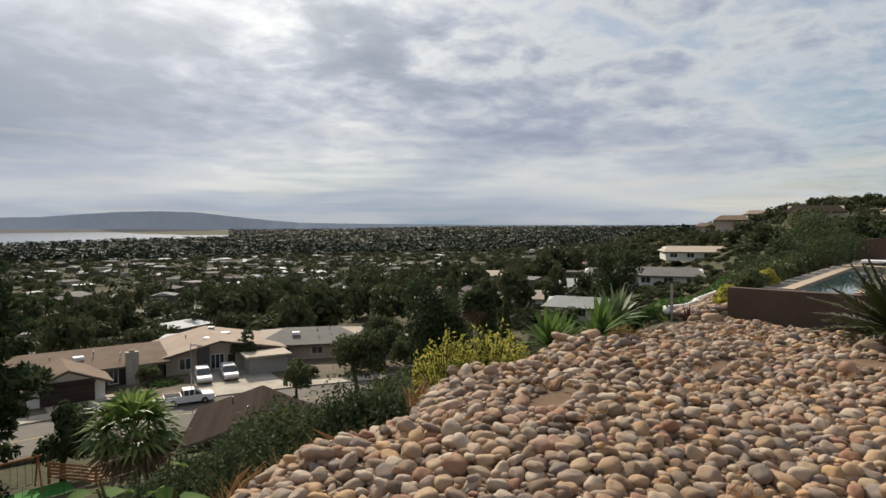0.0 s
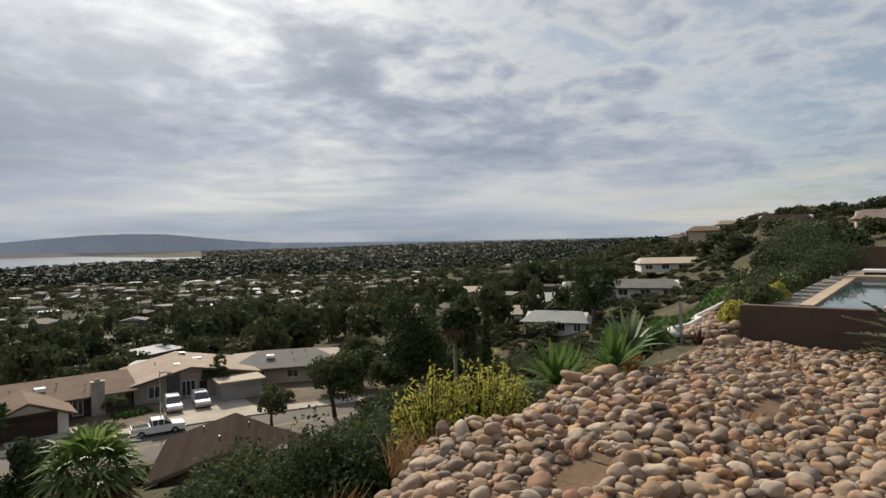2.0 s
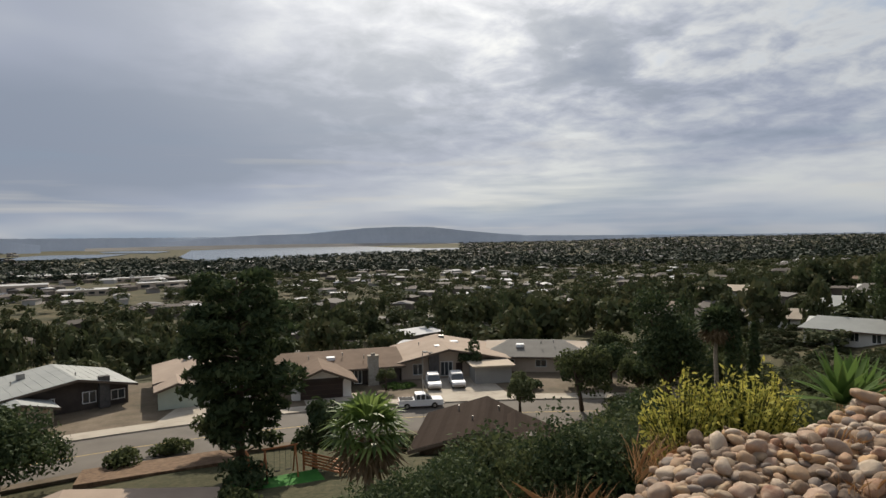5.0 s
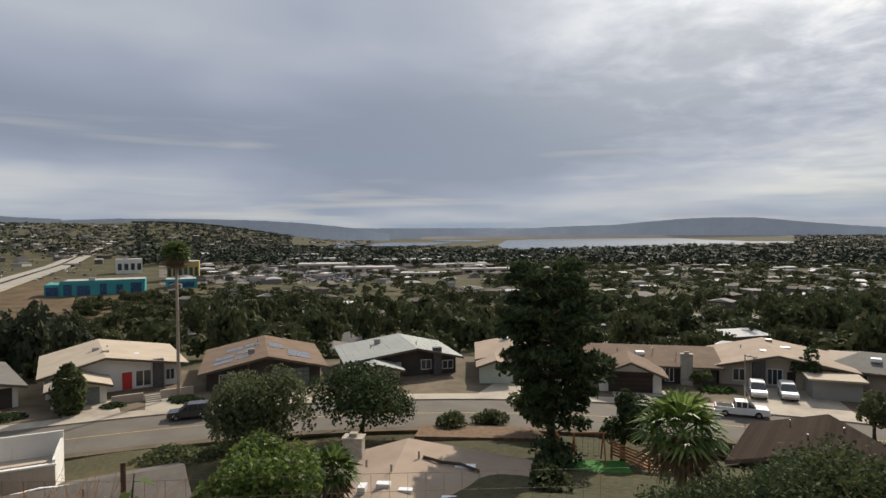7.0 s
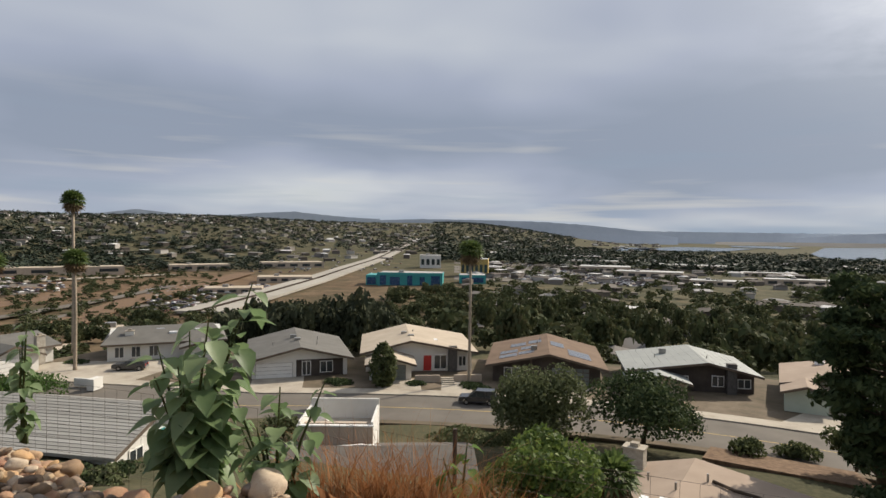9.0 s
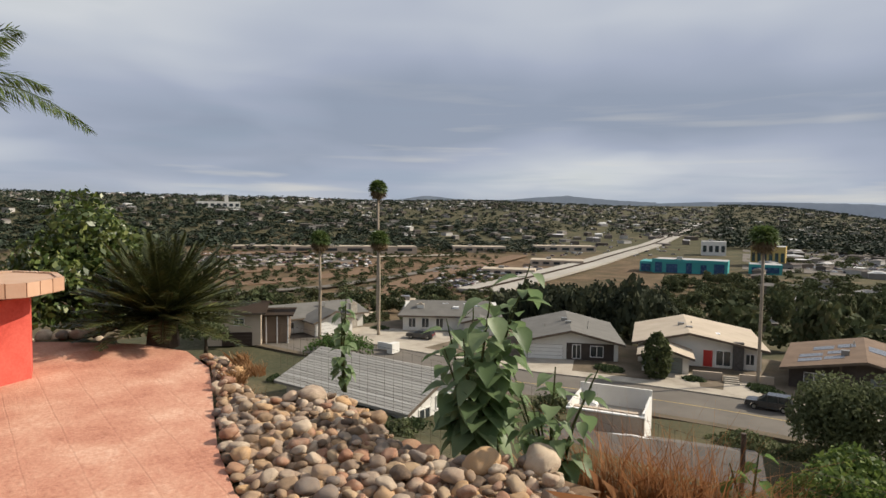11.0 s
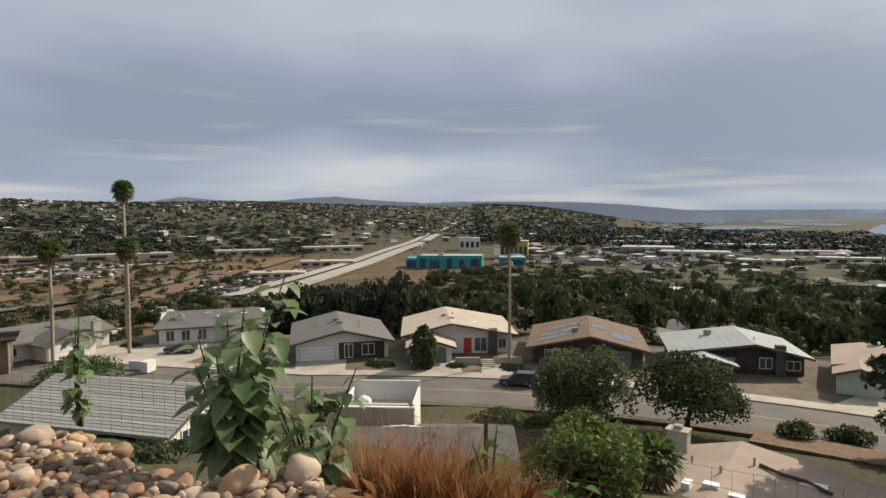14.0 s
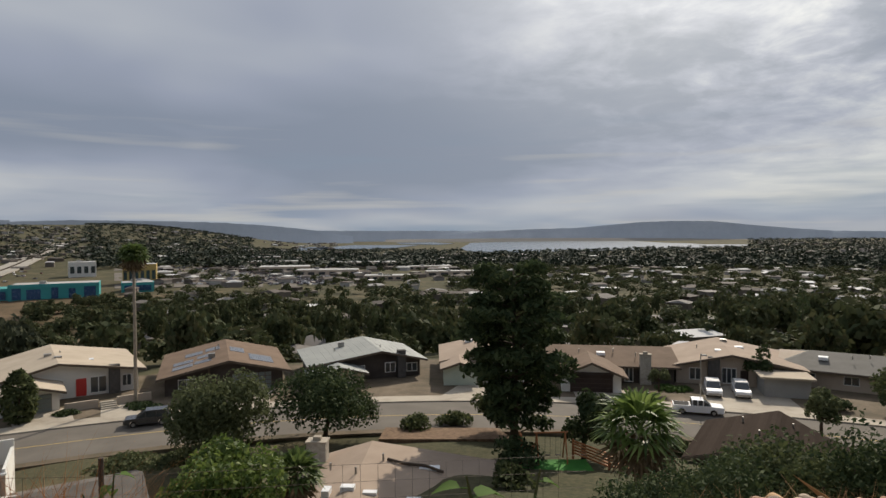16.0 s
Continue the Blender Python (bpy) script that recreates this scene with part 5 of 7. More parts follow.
def scatter(n, b0, b1, r0, r1, power=1.0):
    b = rng.uniform(b0, b1, n)
    r = r0 + (r1 - r0) * rng.uniform(0, 1, n) ** power
    return np.sin(np.radians(b)) * r, np.cos(np.radians(b)) * r, r


x, y, r = scatter(430, -33, 66, 122, 330, 0.8)
woods("canopy_trees", P_MID, x, y, rng.uniform(5, 13, 430), rng.uniform(5, 15, 430), "far_leaf", "dense dark green tree canopy below the street")
x, y, r = scatter(190, 46, 74, 96, 330, 0.9)
open_ = (np.abs(np.degrees(np.arctan2(x, y)) - 68) > 7.5) | (r > 215)
x, y = x[open_], y[open_]
woods("lower_slope_trees", P_MID, x, y, rng.uniform(4, 8, len(x)), rng.uniform(3, 5.5, len(x)), "far_leaf", "dark green trees on the lower hillside")
x, y, r = scatter(900, 53, 77, 40, 330, 0.8)
woods("slope_scrub", P_MID, x, y, rng.uniform(2.0, 4.5, 900), rng.uniform(1.0, 2.3, 900), "far_leaf", "low dark scrub over the lower hillside")
x, y, r = scatter(120, -46, -31, 126, 230, 0.8)
woods("eucalyptus_grove", P_MID, x, y, rng.uniform(8, 11, 120), rng.uniform(12, 16.5, 120), "grove_leaf", "tall dark eucalyptus grove beside the freeway")
x, y, r = scatter(150, -31, -14, 320, 432, 1.0)
woods("grove_edge_trees", P_MID, x, y, rng.uniform(5, 11, 150), rng.uniform(4, 9, 150), "far_leaf", "olive green trees before the shopping yards")
x, y, r = scatter(90, -78, -46, 128, 330, 0.8)
woods("valley_edge_trees", P_MID, x, y, rng.uniform(6, 10, 90), rng.uniform(5, 10, 90), "far_leaf", "olive green trees on the valley's near edge")
x, y, r = scatter(2100, -22, 70, 320, 1000, 0.9)
keep = ~((np.degrees(np.arctan2(x, y)) < 4) & (r > 470) & (r < 900) & (rng.uniform(0, 1, 2100) < 0.8))
x, y = x[keep], y[keep]
woods("town_trees", P_FAR, x, y, rng.uniform(7, 15, len(x)), rng.uniform(4.5, 10.5, len(x)), "far_leaf", "dark green trees among the town's roofs")
x, y, r = scatter(15000, -27, 72, 850, 4500, 1.3)
sea = ((np.degrees(np.arctan2(x, y)) > 5) & (np.degrees(np.arctan2(x, y)) < 30) & (r > 1440 + 38 * (np.degrees(np.arctan2(x, y)) - 6.4))) | ((np.degrees(np.arctan2(x, y)) > -14) & (np.degrees(np.arctan2(x, y)) <= 5) & (r > 1850))
x, y, r = x[~sea], y[~sea], r[~sea]
woods("distant_trees", P_TINY, x, y, rng.uniform(14, 30, len(x)), rng.uniform(7, 15, len(x)), "distant_leaf", "far dark trees spread through the suburbs")
x, y, r = scatter(6500, -100, -26, 640, 2800, 1.0)
br_ = np.degrees(np.arctan2(x, y))
keep = (r > 1050) | (br_ < -54)
x, y, r = x[keep], y[keep], r[keep]
woods("mesa_trees", P_TINY, x, y, rng.uniform(9, 22, len(x)), rng.uniform(6, 12, len(x)), "distant_leaf", "dark trees over the far mesa slopes")
x, y, r = scatter(1500, -100, -41, 680, 1150, 1.0)
woods("mesa_foot_trees", P_FAR, x, y, rng.uniform(9, 22, 1500), rng.uniform(4, 8, 1500), "distant_leaf", "dark scrub and trees along the mesa's foot")
x, y, r = scatter(1500, -95, -46, 300, 720, 1.0)
woods("valley_trees", P_FAR, x, y, rng.uniform(3, 9, 1500), rng.uniform(2.0, 6, 1500), "far_leaf", "scattered trees across the graded valley")
x, y, r = scatter(420, 64, 96, 130, 620, 1.0)
keep = ~((np.degrees(np.arctan2(x, y)) < 76) & (r < 215))
woods("hillside_trees", P_MID, x[keep], y[keep], rng.uniform(5, 10, keep.sum()), rng.uniform(3, 6.5, keep.sum()), "far_leaf", "dark trees between the hillside houses")


def town(name, n, spots, label, w=(9, 17), h=(2.6, 4.0), flat=0.25):
    """Many far houses as two meshes' worth of simple gabled forms: walls and roofs."""
    xs, ys, _ = spots
    zs = ground_z(xs, ys)
    A, B = Shape(), Shape()
    for x, y, z in zip(xs, ys, zs):
        a = rng.uniform(0, math.pi)
        c, s = math.cos(a), math.sin(a)
        ww, dd, hh = rng.uniform(*w), rng.uniform(w[0] * 0.7, w[1] * 0.7), rng.uniform(*h)

        def at(u, v, q):
            return (x + u * c - v * s, y + u * s + v * c, z + q)
        u, v = ww / 2, dd / 2
        A.add([at(-u, -v, -2), at(u, -v, -2), at(u, v, -2), at(-u, v, -2), at(-u, -v, hh), at(u, -v, hh), at(u, v, hh), at(-u, v, hh)], [(0, 1, 5, 4), (1, 2, 6, 5), (2, 3, 7, 6), (3, 0, 4, 7)])
        q = hh + (0.3 if rng.uniform() < flat else rng.uniform(0.9, 1.7))
        u, v = u + 0.6, v + 0.6
        B.add([at(-u, -v, hh), at(u, -v, hh), at(u, v, hh), at(-u, v, hh), at(-u * 0.7, 0, q), at(u * 0.7, 0, q)], [(0, 1, 5, 4), (1, 2, 5), (2, 3, 4, 5), (3, 0, 4)])
    t = new(name, A.mesh(name))
    t.data.materials.append(M["town_wall"])
    tagged(t, label, "houses", kind="stuff")
    o = new(name + "_roofs", B.mesh(name))
    o.data.materials.append(M["town_roof"])
    tagged(o, label.replace("houses", "house roofs"), "roofs", kind="stuff")


town("town_houses", 0, scatter(480, -24, 66, 330, 1100, 0.9), "pale suburban houses among trees", (10, 17), (3.0, 4.6), 0.3)
town("distant_houses", 0, tuple(a[~((r_ > 1450) & (np.abs(b_ - 12) < 18))] for r_, b_, xs_, ys_ in [(lambda q: (q[2], np.degrees(np.arctan2(q[0], q[1])), q[0], q[1]))(scatter(1000, -24, 72, 1000, 4400, 1.2))] for a in (xs_, ys_, r_)), "far pale houses of the wide suburbs", (12, 26), (4, 7), 0.5)
town("mesa_houses", 0, scatter(1300, -100, -26, 860, 2700, 1.0), "small pale houses over the far mesa", (9, 18), (3, 6), 0.4)
town("canopy_houses", 0, scatter(60, -28, 64, 150, 330), "pale house tops among dark trees", (10, 16), (3, 4.5), 0.5)

# shopping yards: big flat roofs and parked cars
def shed(x, y, w, d, h, turn, wall, roof, label, name="commercial_building", bands=0):
    z = ground_z(x, y)
    t = thing(name, pose(x, y, z, 0, 0, turn), label, "building")
    part("wall", Shape().box(-w / 2, w / 2, -d / 2, d / 2, -2, h), wall, t)
    o = part("roof", Shape().box(-w / 2 + 0.5, w / 2 - 0.5, -d / 2 + 0.5, d / 2 - 0.5, h - 0.5, h + 0.12), roof, t)
    part("roof_plant", Shape().box(-w * 0.2, -w * 0.2 + 4, -2, 2, h + 0.12, h + 2), "metal", o)
    for i in range(bands):
        u = -w / 2 + w * (i + 0.2) / bands
        part("window", Shape().box(u, u + w / bands * 0.6, -d / 2 - 0.15, -d / 2 + 0.05, h * 0.25, h * 0.7), "glass", t)
    return t


GB = []
t = shed(-244, 440, 52, 34, 9, 24, "teal", "pale_roof", "teal panelled commercial building with blue glass", "teal_building", 0)
for i, (a, b) in enumerate(((-24, -19), (-16, -8), (-2, 2), (8, 12), (17, 24))):
    part("glass_panel", Shape().box(a, b, -17.3, -16.95, 0, 7.5 - i % 2), "blue_glass", t)
part("tower", Shape().box(-36, -26.2, -12, 10, -2, 7.4), "teal", t)
part("tower_glass", Shape().box(-35, -28, -12.3, -11.95, 0, 5.5), "blue_glass", t)
part("parapet", Shape().box(-26.2, 26.2, -17.4, -17.0, 7.6, 10), "teal", t)
t = shed(-204, 474, 22, 20, 7, 24, "teal", "pale_roof", "lower teal wing with pale flat roof", "teal_building")
part("glass_panel", Shape().box(-9, 9, -10.3, -9.95, 1, 5), "blue_glass", t)
shed(-330, 640, 24, 20, 15, 30, "wall_white", "pale_roof", "white commercial block beside the freeway", bands=4)
shed(-232, 545, 26, 26, 17, 20, "line", "pale_roof", "yellow stuccoed hotel block with windows", bands=6)
for x, y, w, d, hh, tn, lb in ((-90, 700, 70, 30, 7, 4, "long white flat-roofed store beside car parks"), (-150, 760, 60, 40, 8, 10, "pale flat-roofed warehouse beside car parks"), (-60, 900, 90, 40, 8, -4, "wide pale store with flat roof"),
                               (-190, 900, 80, 30, 9, 12, "far pale flat-roofed store"), (-20, 620, 46, 24, 5, -2, "white metal-roofed hall beside trees"), (60, 680, 80, 18, 6, 6, "long tan school block with flat roof"),
                               (30, 820, 60, 20, 5, 2, "low white hall with flat roof"), (110, 900, 50, 20, 6, 12, "low pale school block among trees"), (-110, 1020, 80, 30, 8, 0, "far white flat-roofed hall"), (-250, 1050, 70, 30, 9, 14, "far grey flat-roofed hall")):
    shed(x, y, w, d, hh, tn, "wall_beige", "pale_roof", lb, bands=6)
for x, y, w, d, hh, tn, lb in ((-560, 330, 130, 22, 8, 62, "long cream depot in the graded valley"), (-520, 470, 60, 24, 8, 55, "cream depot with flat roof"), (-610, 250, 60, 20, 6, 65, "pale workshop in the valley"),
                               (-360, 420, 46, 24, 6, 40, "brown flat-roofed offices by the ramp"), (-330, 330, 40, 20, 5, 40, "pale yard building by the ramp"), (-470, 560, 70, 26, 8, 50, "white depot near the freeway"), (-200, 110, 30, 12, 4, 55, "pale low building on the valley's edge"), (-232, 168, 26, 12, 4, 50, "white low building on the valley's edge")):
    shed(x, y, w, d, hh * 0.8, tn, "wall_beige", "roof_cream", lb, bands=5)
t = shed(-1060, 356, 70, 18, 11, 75, "wall_white", "roof_brown", "long white hilltop building with red-brown roof", "hilltop_building", 7)
part("tower", Shape().box(10, 16, -4, 3, 11, 22), "wall_white", t)


def parked(name, boxes, label):
    s = Shape()
    for b0, b1, r0, r1, n in boxes:
        xs, ys, _ = scatter(n, b0, b1, r0, r1)
        for x, y, z in zip(xs, ys, ground_z(xs, ys)):
            a = rng.choice([0.3, 1.87]) + rng.normal() * 0.05
            c, q = math.cos(a), math.sin(a)
            for (l, w, h0, h1) in ((2.2, 0.9, 0.3, 1.0), (1.2, 0.75, 1.0, 1.5)):
                s.add([(x + u * c - v * q, y + u * q + v * c, z + h + 0.3) for h in (h0, h1) for u, v in ((-l, -w), (l, -w), (l, w), (-l, w))], [(4, 5, 6, 7), (0, 1, 5, 4), (1, 2, 6, 5), (2, 3, 7, 6), (3, 0, 4, 7)])
    ob = new(name, s.mesh(name))
    ob.data.materials.append(M["specks"])
    tagged(ob, label, "cars", kind="stuff")


parked("parked_cars", [(-24, -6, 560, 900, 700), (-10, -5, 560, 900, 300), (-80, -58, 500, 620, 260), (-52, -42, 360, 520, 200), (-44, -30, 560, 1100, 120)], "rows of parked cars in shopping and depot yards")
lots = Shape()
for b0, b1, r0, r1 in ((-25, -5, 540, 930), (-79, -60, 490, 600)):
    for b in np.arange(b0, b1, 1.5):
        for q in np.arange(r0, r1, 45):
            if rng.uniform() < 0.7:
                a, c, d, e = (polar(b, q), polar(b + 1.4, q), polar(b + 1.4, q + 42), polar(b, q + 42))
                lots.slab(*[(p[0], p[1], ground_z(*p) + 0.3) for p in (a, c, d, e)], 0.4)
solo("car_parks", lots, "asphalt", "grey asphalt car parks of the shopping yards", "car park", kind="structure")
# hillside houses to the right
for b, r, w, lb, rf, wl in ((73.0, 330, 13, "tan hillside house with brown roof", "roof_brown", "wall_beige"), (74.6, 260, 11, "two-storey hillside house with brown roof", "roof_brown", "wall_beige"), (77.0, 300, 12, "hillside house with tan roof", "roof_tan", "wall_beige"), (82.2, 300, 9, "pink-walled hilltop house with tan roof", "roof_tan", "red_wood"),
                            (80.8, 190, 13, "cream hillside house with grey-brown roof", "roof_umber", "wall_beige"), (86.8, 160, 7, "cream hilltop house with terrace", "roof_tan", "wall_beige"), (66.5, 165, 24, "long white low house with grey roof", "roof_grey", "wall_white"), (68.8, 150, 20, "long low house with pale roof", "roof_grey", "wall_white"),
                            (64.2, 150, 22, "low white house with pale grey roof", "roof_metal", "wall_white"), (61.6, 120, 12, "low shed with pale roof", "roof_metal", "wall_white"), (72.2, 205, 20, "low white house with pale flat roof", "roof_cream", "wall_white"), (53.0, 222, 17, "white two-storey house below the hill", "roof_cream", "wall_white"),
                            (49.0, 190, 12, "white house among dark trees", "roof_tan", "wall_white"), (57.2, 150, 12, "small white house below the hill", "roof_cream", "wall_white"), (59.5, 260, 24, "long brown-roofed house on the slope", "roof_brown", "wall_beige"), (63, 300, 30, "long low house with red-brown roof", "roof_brown", "wall_brown")):
    x, y = polar(b, r)
    t = thing("house", pose(x, y, ground_z(x, y), 0, 0, -b + rng.uniform(-12, 12)), lb, "house", "houses on the hillside")
    gable_block(t, -w / 2, w / 2, 0, w * 0.6, 6 if "two" in lb else 2.7 if "low" in lb else 3.4, 1.5, 0.5, wl, rf, 0.7, along="x", hip=2.0)
    for i in range(4):
        window(t, -w / 2 + w * (i + 0.25) / 4, 0.9, w / 9, 1.5, -0.03)


# ---------------------------------------------------------------- trees along the street and below the garden
def gz1(x, y):
    return ground_z(x, y) - 0.1


pine("pine_tree", (9.8, 55.6, -18.0), 17.0, 4.9, "tall dark green conifer with ragged tiers of boughs", 12500, card=0.25)
tree("tree", (-17.8, 56.6, -19.2), 6.2, 8.4, 1.6, "olive", "round olive-green tree beside the street", 11000, 0.19, 18, 0.8, group="trees below the garden")
tree("tree", (-8.6, 62.4, -19.4), 7.4, 7.4, 2.6, "leaf_dark", "spreading dark-leaved tree with twisted bare limbs", 9500, 0.2, 22, 0.55, lean=0.6, group="trees below the garden")
tree("tree", (-9.6, 30.8, -13.8), 4.0, 4.6, 1.0, "leaf_shoot", "broad-leaved tree with yellow-green shoots", 8000, 0.16, 20, 0.75, group="trees below the garden")
tree("tree", (50.0, 57.4, -19.2), 5.4, 7.4, 3.2, "leaf", "umbrella-shaped green tree at the kerb", 4200, 0.24, 12, 0.55, lean=-0.8, group="trees below the garden")
tree("tree", (43.0, 60.4, -19.2), 2.4, 5.0, 1.5, "olive", "small yellowing tree at the kerb", 1600, 0.2, 8, 0.8, group="trees below the garden")
tree("tree", (15.4, 52.2, -18.0), 2.8, 6.6, 1.6, "leaf_dark", "dark upright tree beside the play yard", 2400, 0.24, 9, 1.0, group="trees below the garden")
tree("tree", (56.7, 50.2, -18.2), 5.6, 13.6, 3.0, "leaf_dark", "tall feathery dark tree below the hillside", 9000, 0.22, 22, 1.3, group="trees below the garden")
for x, y, wd, ht in ((63, 66, 4.0, 6.5), (68, 60, 4.6, 7.5), (60, 58, 3.6, 6.0), (73, 66, 4.4, 7.0), (64, 50, 4.2, 7.5), (57, 66, 3.2, 4.6), (78, 58, 4.8, 8.0), (70, 74, 4.0, 5.5)):
    tree("tree", (x, y, -19.6), wd, ht, 1.6, "leaf_dark" if x % 2 else "leaf", "dense dark tree hiding the end of the street", 3400, 0.24, 13, 0.9, group="trees at the street's end")
tree("tree", (47.8, 79.6, -19.5), 2.3, 6.2, 2.0, "leaf_dark", "dark evergreen in front of a roof", 1400, 0.22, 8, 1.1)
tree("tree", (33.6, 79.2, -19.5), 1.9, 3.6, 1.4, "olive", "small tree in a front yard", 900, 0.18, 7, 0.8)
tree("tree", (9.4, 63.8, -18.6), 3.4, 3.8, 1.0, "leaf", "low bushy tree behind the conifer", 1600, 0.22, 9, 0.7)
tree("tree", (-84.0, 26.0, -17.5), 3.4, 7.0, 2.4, "olive", "feathery olive-green tree beside a house", 1800, 0.24, 9, 0.9)
tree("tree", (-88.0, 22.5, -17.5), 3.6, 7.2, 2.6, "leaf", "green tree beside a beige house", 1800, 0.24, 9, 0.9)
cypress("cypress", (53.0, 39.0, -14.0), 8.6, 0.75, "slim dark cypress below the hillside", group="cypresses")
cypress("cypress", (54.6, 38.0, -14.0), 7.0, 0.55, "slim dark cypress below the hillside", group="cypresses")
cypress("cypress", (108.0, 160.0, -28.0), 17.0, 1.5, "tall dark cypress among trees", group="cypresses")
cypress("tree", (-44.2, 71.4, -19.5), 6.0, 1.9, "bushy green tree before a garage", "leaf", 1500, 0.26)
fan_palm("fan_palm", (-34.6, 79.0, -19.5), 18.6, 0.20, 2.1, "tall slim fan palm with shaggy crown", 40, 9, group="street palms")
fan_palm("fan_palm", (-105.4, 67.2, -20.0), 26.6, 0.26, 2.3, "very tall slim fan palm", 40, 9, group="street palms")
fan_palm("fan_palm", (-89.4, 57.2, -19.6), 16.6, 0.24, 2.1, "tall slim fan palm", 40, 9, group="street palms")
fan_palm("fan_palm", (-92.4, 47.4, -19.6), 16.6, 0.24, 2.1, "tall slim fan palm", 40, 9, group="street palms")
fan_palm("fan_palm", (13.8, 35.4, -15.4), 5.2, 0.22, 3.0, "stout fan palm with bright shaggy fronds", 24, 16, leaf="palm_bright")
fan_palm("fan_palm", (52.6, 40.6, -13.6), 6.4, 0.2, 2.2, "dark fan palm below the hillside", 34, 9, leaf="leaf_dark")
fan_palm("fan_palm", (-6.9, 37.2, -15.6), 2.6, 0.16, 1.9, "low fan palm beside a chimney", 26, 10)
bush("vine_hedge", (-82.0, 45.0, -19.5), 6.0, 2.6, "hedge", "clipped green hedge beside the street", 2600, 0.22, 18, "hedge")
for x, y, w, h, lf, lb in ((-25.4, 55.6, 3.6, 1.6, "olive", "dry olive shrubs on a bank"), (-21.0, 57.0, 2.6, 1.4, "olive", "dry olive shrubs on a bank"), (0.5, 66.0, 2.6, 1.7, "leaf", "green shrub beside the street"), (5.2, 67.4, 2.2, 1.5, "leaf", "green shrub beside the street"),
                           (36.0, 80.2, 2.6, 1.0, "hedge", "low green shrubs in a front yard"), (-33.0, 76.8, 2.4, 0.9, "leaf_dark", "dark shrubs in a planter"), (-40.6, 74.6, 1.6, 0.9, "leaf_dark", "dark shrubs in a planter"), (-50.6, 70.0, 2.2, 0.9, "leaf_dark", "dark shrubs in a planter"),
                           (-35.0, 48.0, 3.0, 3.0, "leaf_dark", "dark bushy shrub on the bank"), (-39.0, 45.0, 2.8, 2.6, "olive", "dark bushy shrub on the bank"), (51.0, 70.0, 2.6, 1.6, "leaf_dark", "dark shrubs beside a carport"), (25.6, 55.6, 1.8, 1.9, "leaf", "rounded green shrub at the kerb"),
                           (40.0, 38.0, 4.0, 3.4, "leaf_dark", "dark green shrubs on the slope"), (-94.0, 60.5, 2.4, 1.2, "leaf_dark", "dark planting before a house"), (8.6, 48.6, 2.4, 2.4, "leaf_dark", "dark shrub beside the play yard"), (6.8, 40.2, 1.8, 2.0, "leaf", "green shrub beside the tan roof")):
    bush("shrub", (x, y, float(min(ground_z(x, y), STREET + 0.02) if y > 52 else ground_z(x, y)) - 0.05), w, h, lf, lb, int(420 * w), 0.2, 9)
for b, r, w, h, lb in ((80.2, 58, 3.0, 6.2, "dense dark tree below the hilltop houses"), (84.3, 88, 4.2, 8.8, "dense dark tree on the hill"), (65.2, 118, 5.5, 15.0, "tall dark tree beside the low white houses")):
    x, y = polar(b, r)
    tree("tree", (x, y, gz1(x, y)), w, h, h * 0.25, "leaf_dark", lb, 4200, 0.26, 13, 0.9, group="hillside trees")
# the thicket on the slope below
for i in range(44):
    b = rng.uniform(22, 47)
    r = rng.uniform(13, 34)
    x, y = polar(b, r)
    bush("slope_shrub", (x, y, gz1(x, y)), rng.uniform(1.3, 2.5), rng.uniform(1.3, 2.6), ("leaf_dark", "leaf", "leaf_dark")[i % 3], "dark green shrub on the steep slope", 2600, 0.06, 12, group="slope shrubs")
for i in range(34):
    b = rng.uniform(27, 46)
    r = rng.uniform(11, 19)
    x, y = polar(b, r)
    bush("slope_shrub", (x, y, gz1(x, y)), rng.uniform(1.0, 1.7), rng.uniform(1.5, 2.3), ("leaf_dark", "leaf", "leaf_dark", "leaf_dark")[i % 4], "dark green shrub on the steep slope", 2800, 0.045, 12, group="slope shrubs")
for i in range(46):
    b = rng.uniform(44, 67)
    r = rng.uniform(24, 90)
    x, y = polar(b, r)
    bush("slope_shrub", (x, y, gz1(x, y)), rng.uniform(1.6, 3.4), rng.uniform(1.2, 1.6) + r * 0.014, ("leaf_dark", "olive", "leaf")[i % 3], "dark green shrub on the lower slope", 1500, 0.12, 11, group="slope shrubs")
for i in range(26):
    b = rng.uniform(-80, -52)
    r = rng.uniform(34, 74)
    x, y = polar(b, r)
    if math.hypot(x + 52, y - 31) > 15:
        bush("slope_shrub", (x, y, gz1(x, y)), rng.uniform(1.2, 2.6), rng.uniform(0.8, 1.8), ("olive", "leaf_dark")[i % 2], "dry olive shrub below the garden", 520, 0.16, 8, group="slope shrubs")

# street lamp, bin, signs of life along the street
t = thing("street_lamp", (36.2, 72.9, STREET + 0.03), "slim grey street lamp at the kerb", "street lamp")
part("pole", Shape().tube([(0, 0, 0), (0, 0, 6.2)], [0.1, 0.06], 8), "metal", t)
part("arm", Shape().tube([(0, 0, 6.1), (-0.3, -0.6, 6.4), (-0.5, -1.6, 6.45)], 0.04, 6), "metal", t)
part("lamp_head", Shape().box(-0.75, -0.25, -2.1, -1.5, 6.38, 6.52), "wall_grey", t)
t = thing("wheelie_bin", (23.3, 82.2, STREET + 0.04), "blue wheeled rubbish bin beside a garage", "bin")
part("body", Shape().box(0, 0.6, 0, 0.7, 0.1, 1.0), "blue_glass", t)
part("lid", Shape().box(-0.03, 0.63, -0.05, 0.73, 1.001, 1.07), "blue_glass", t)
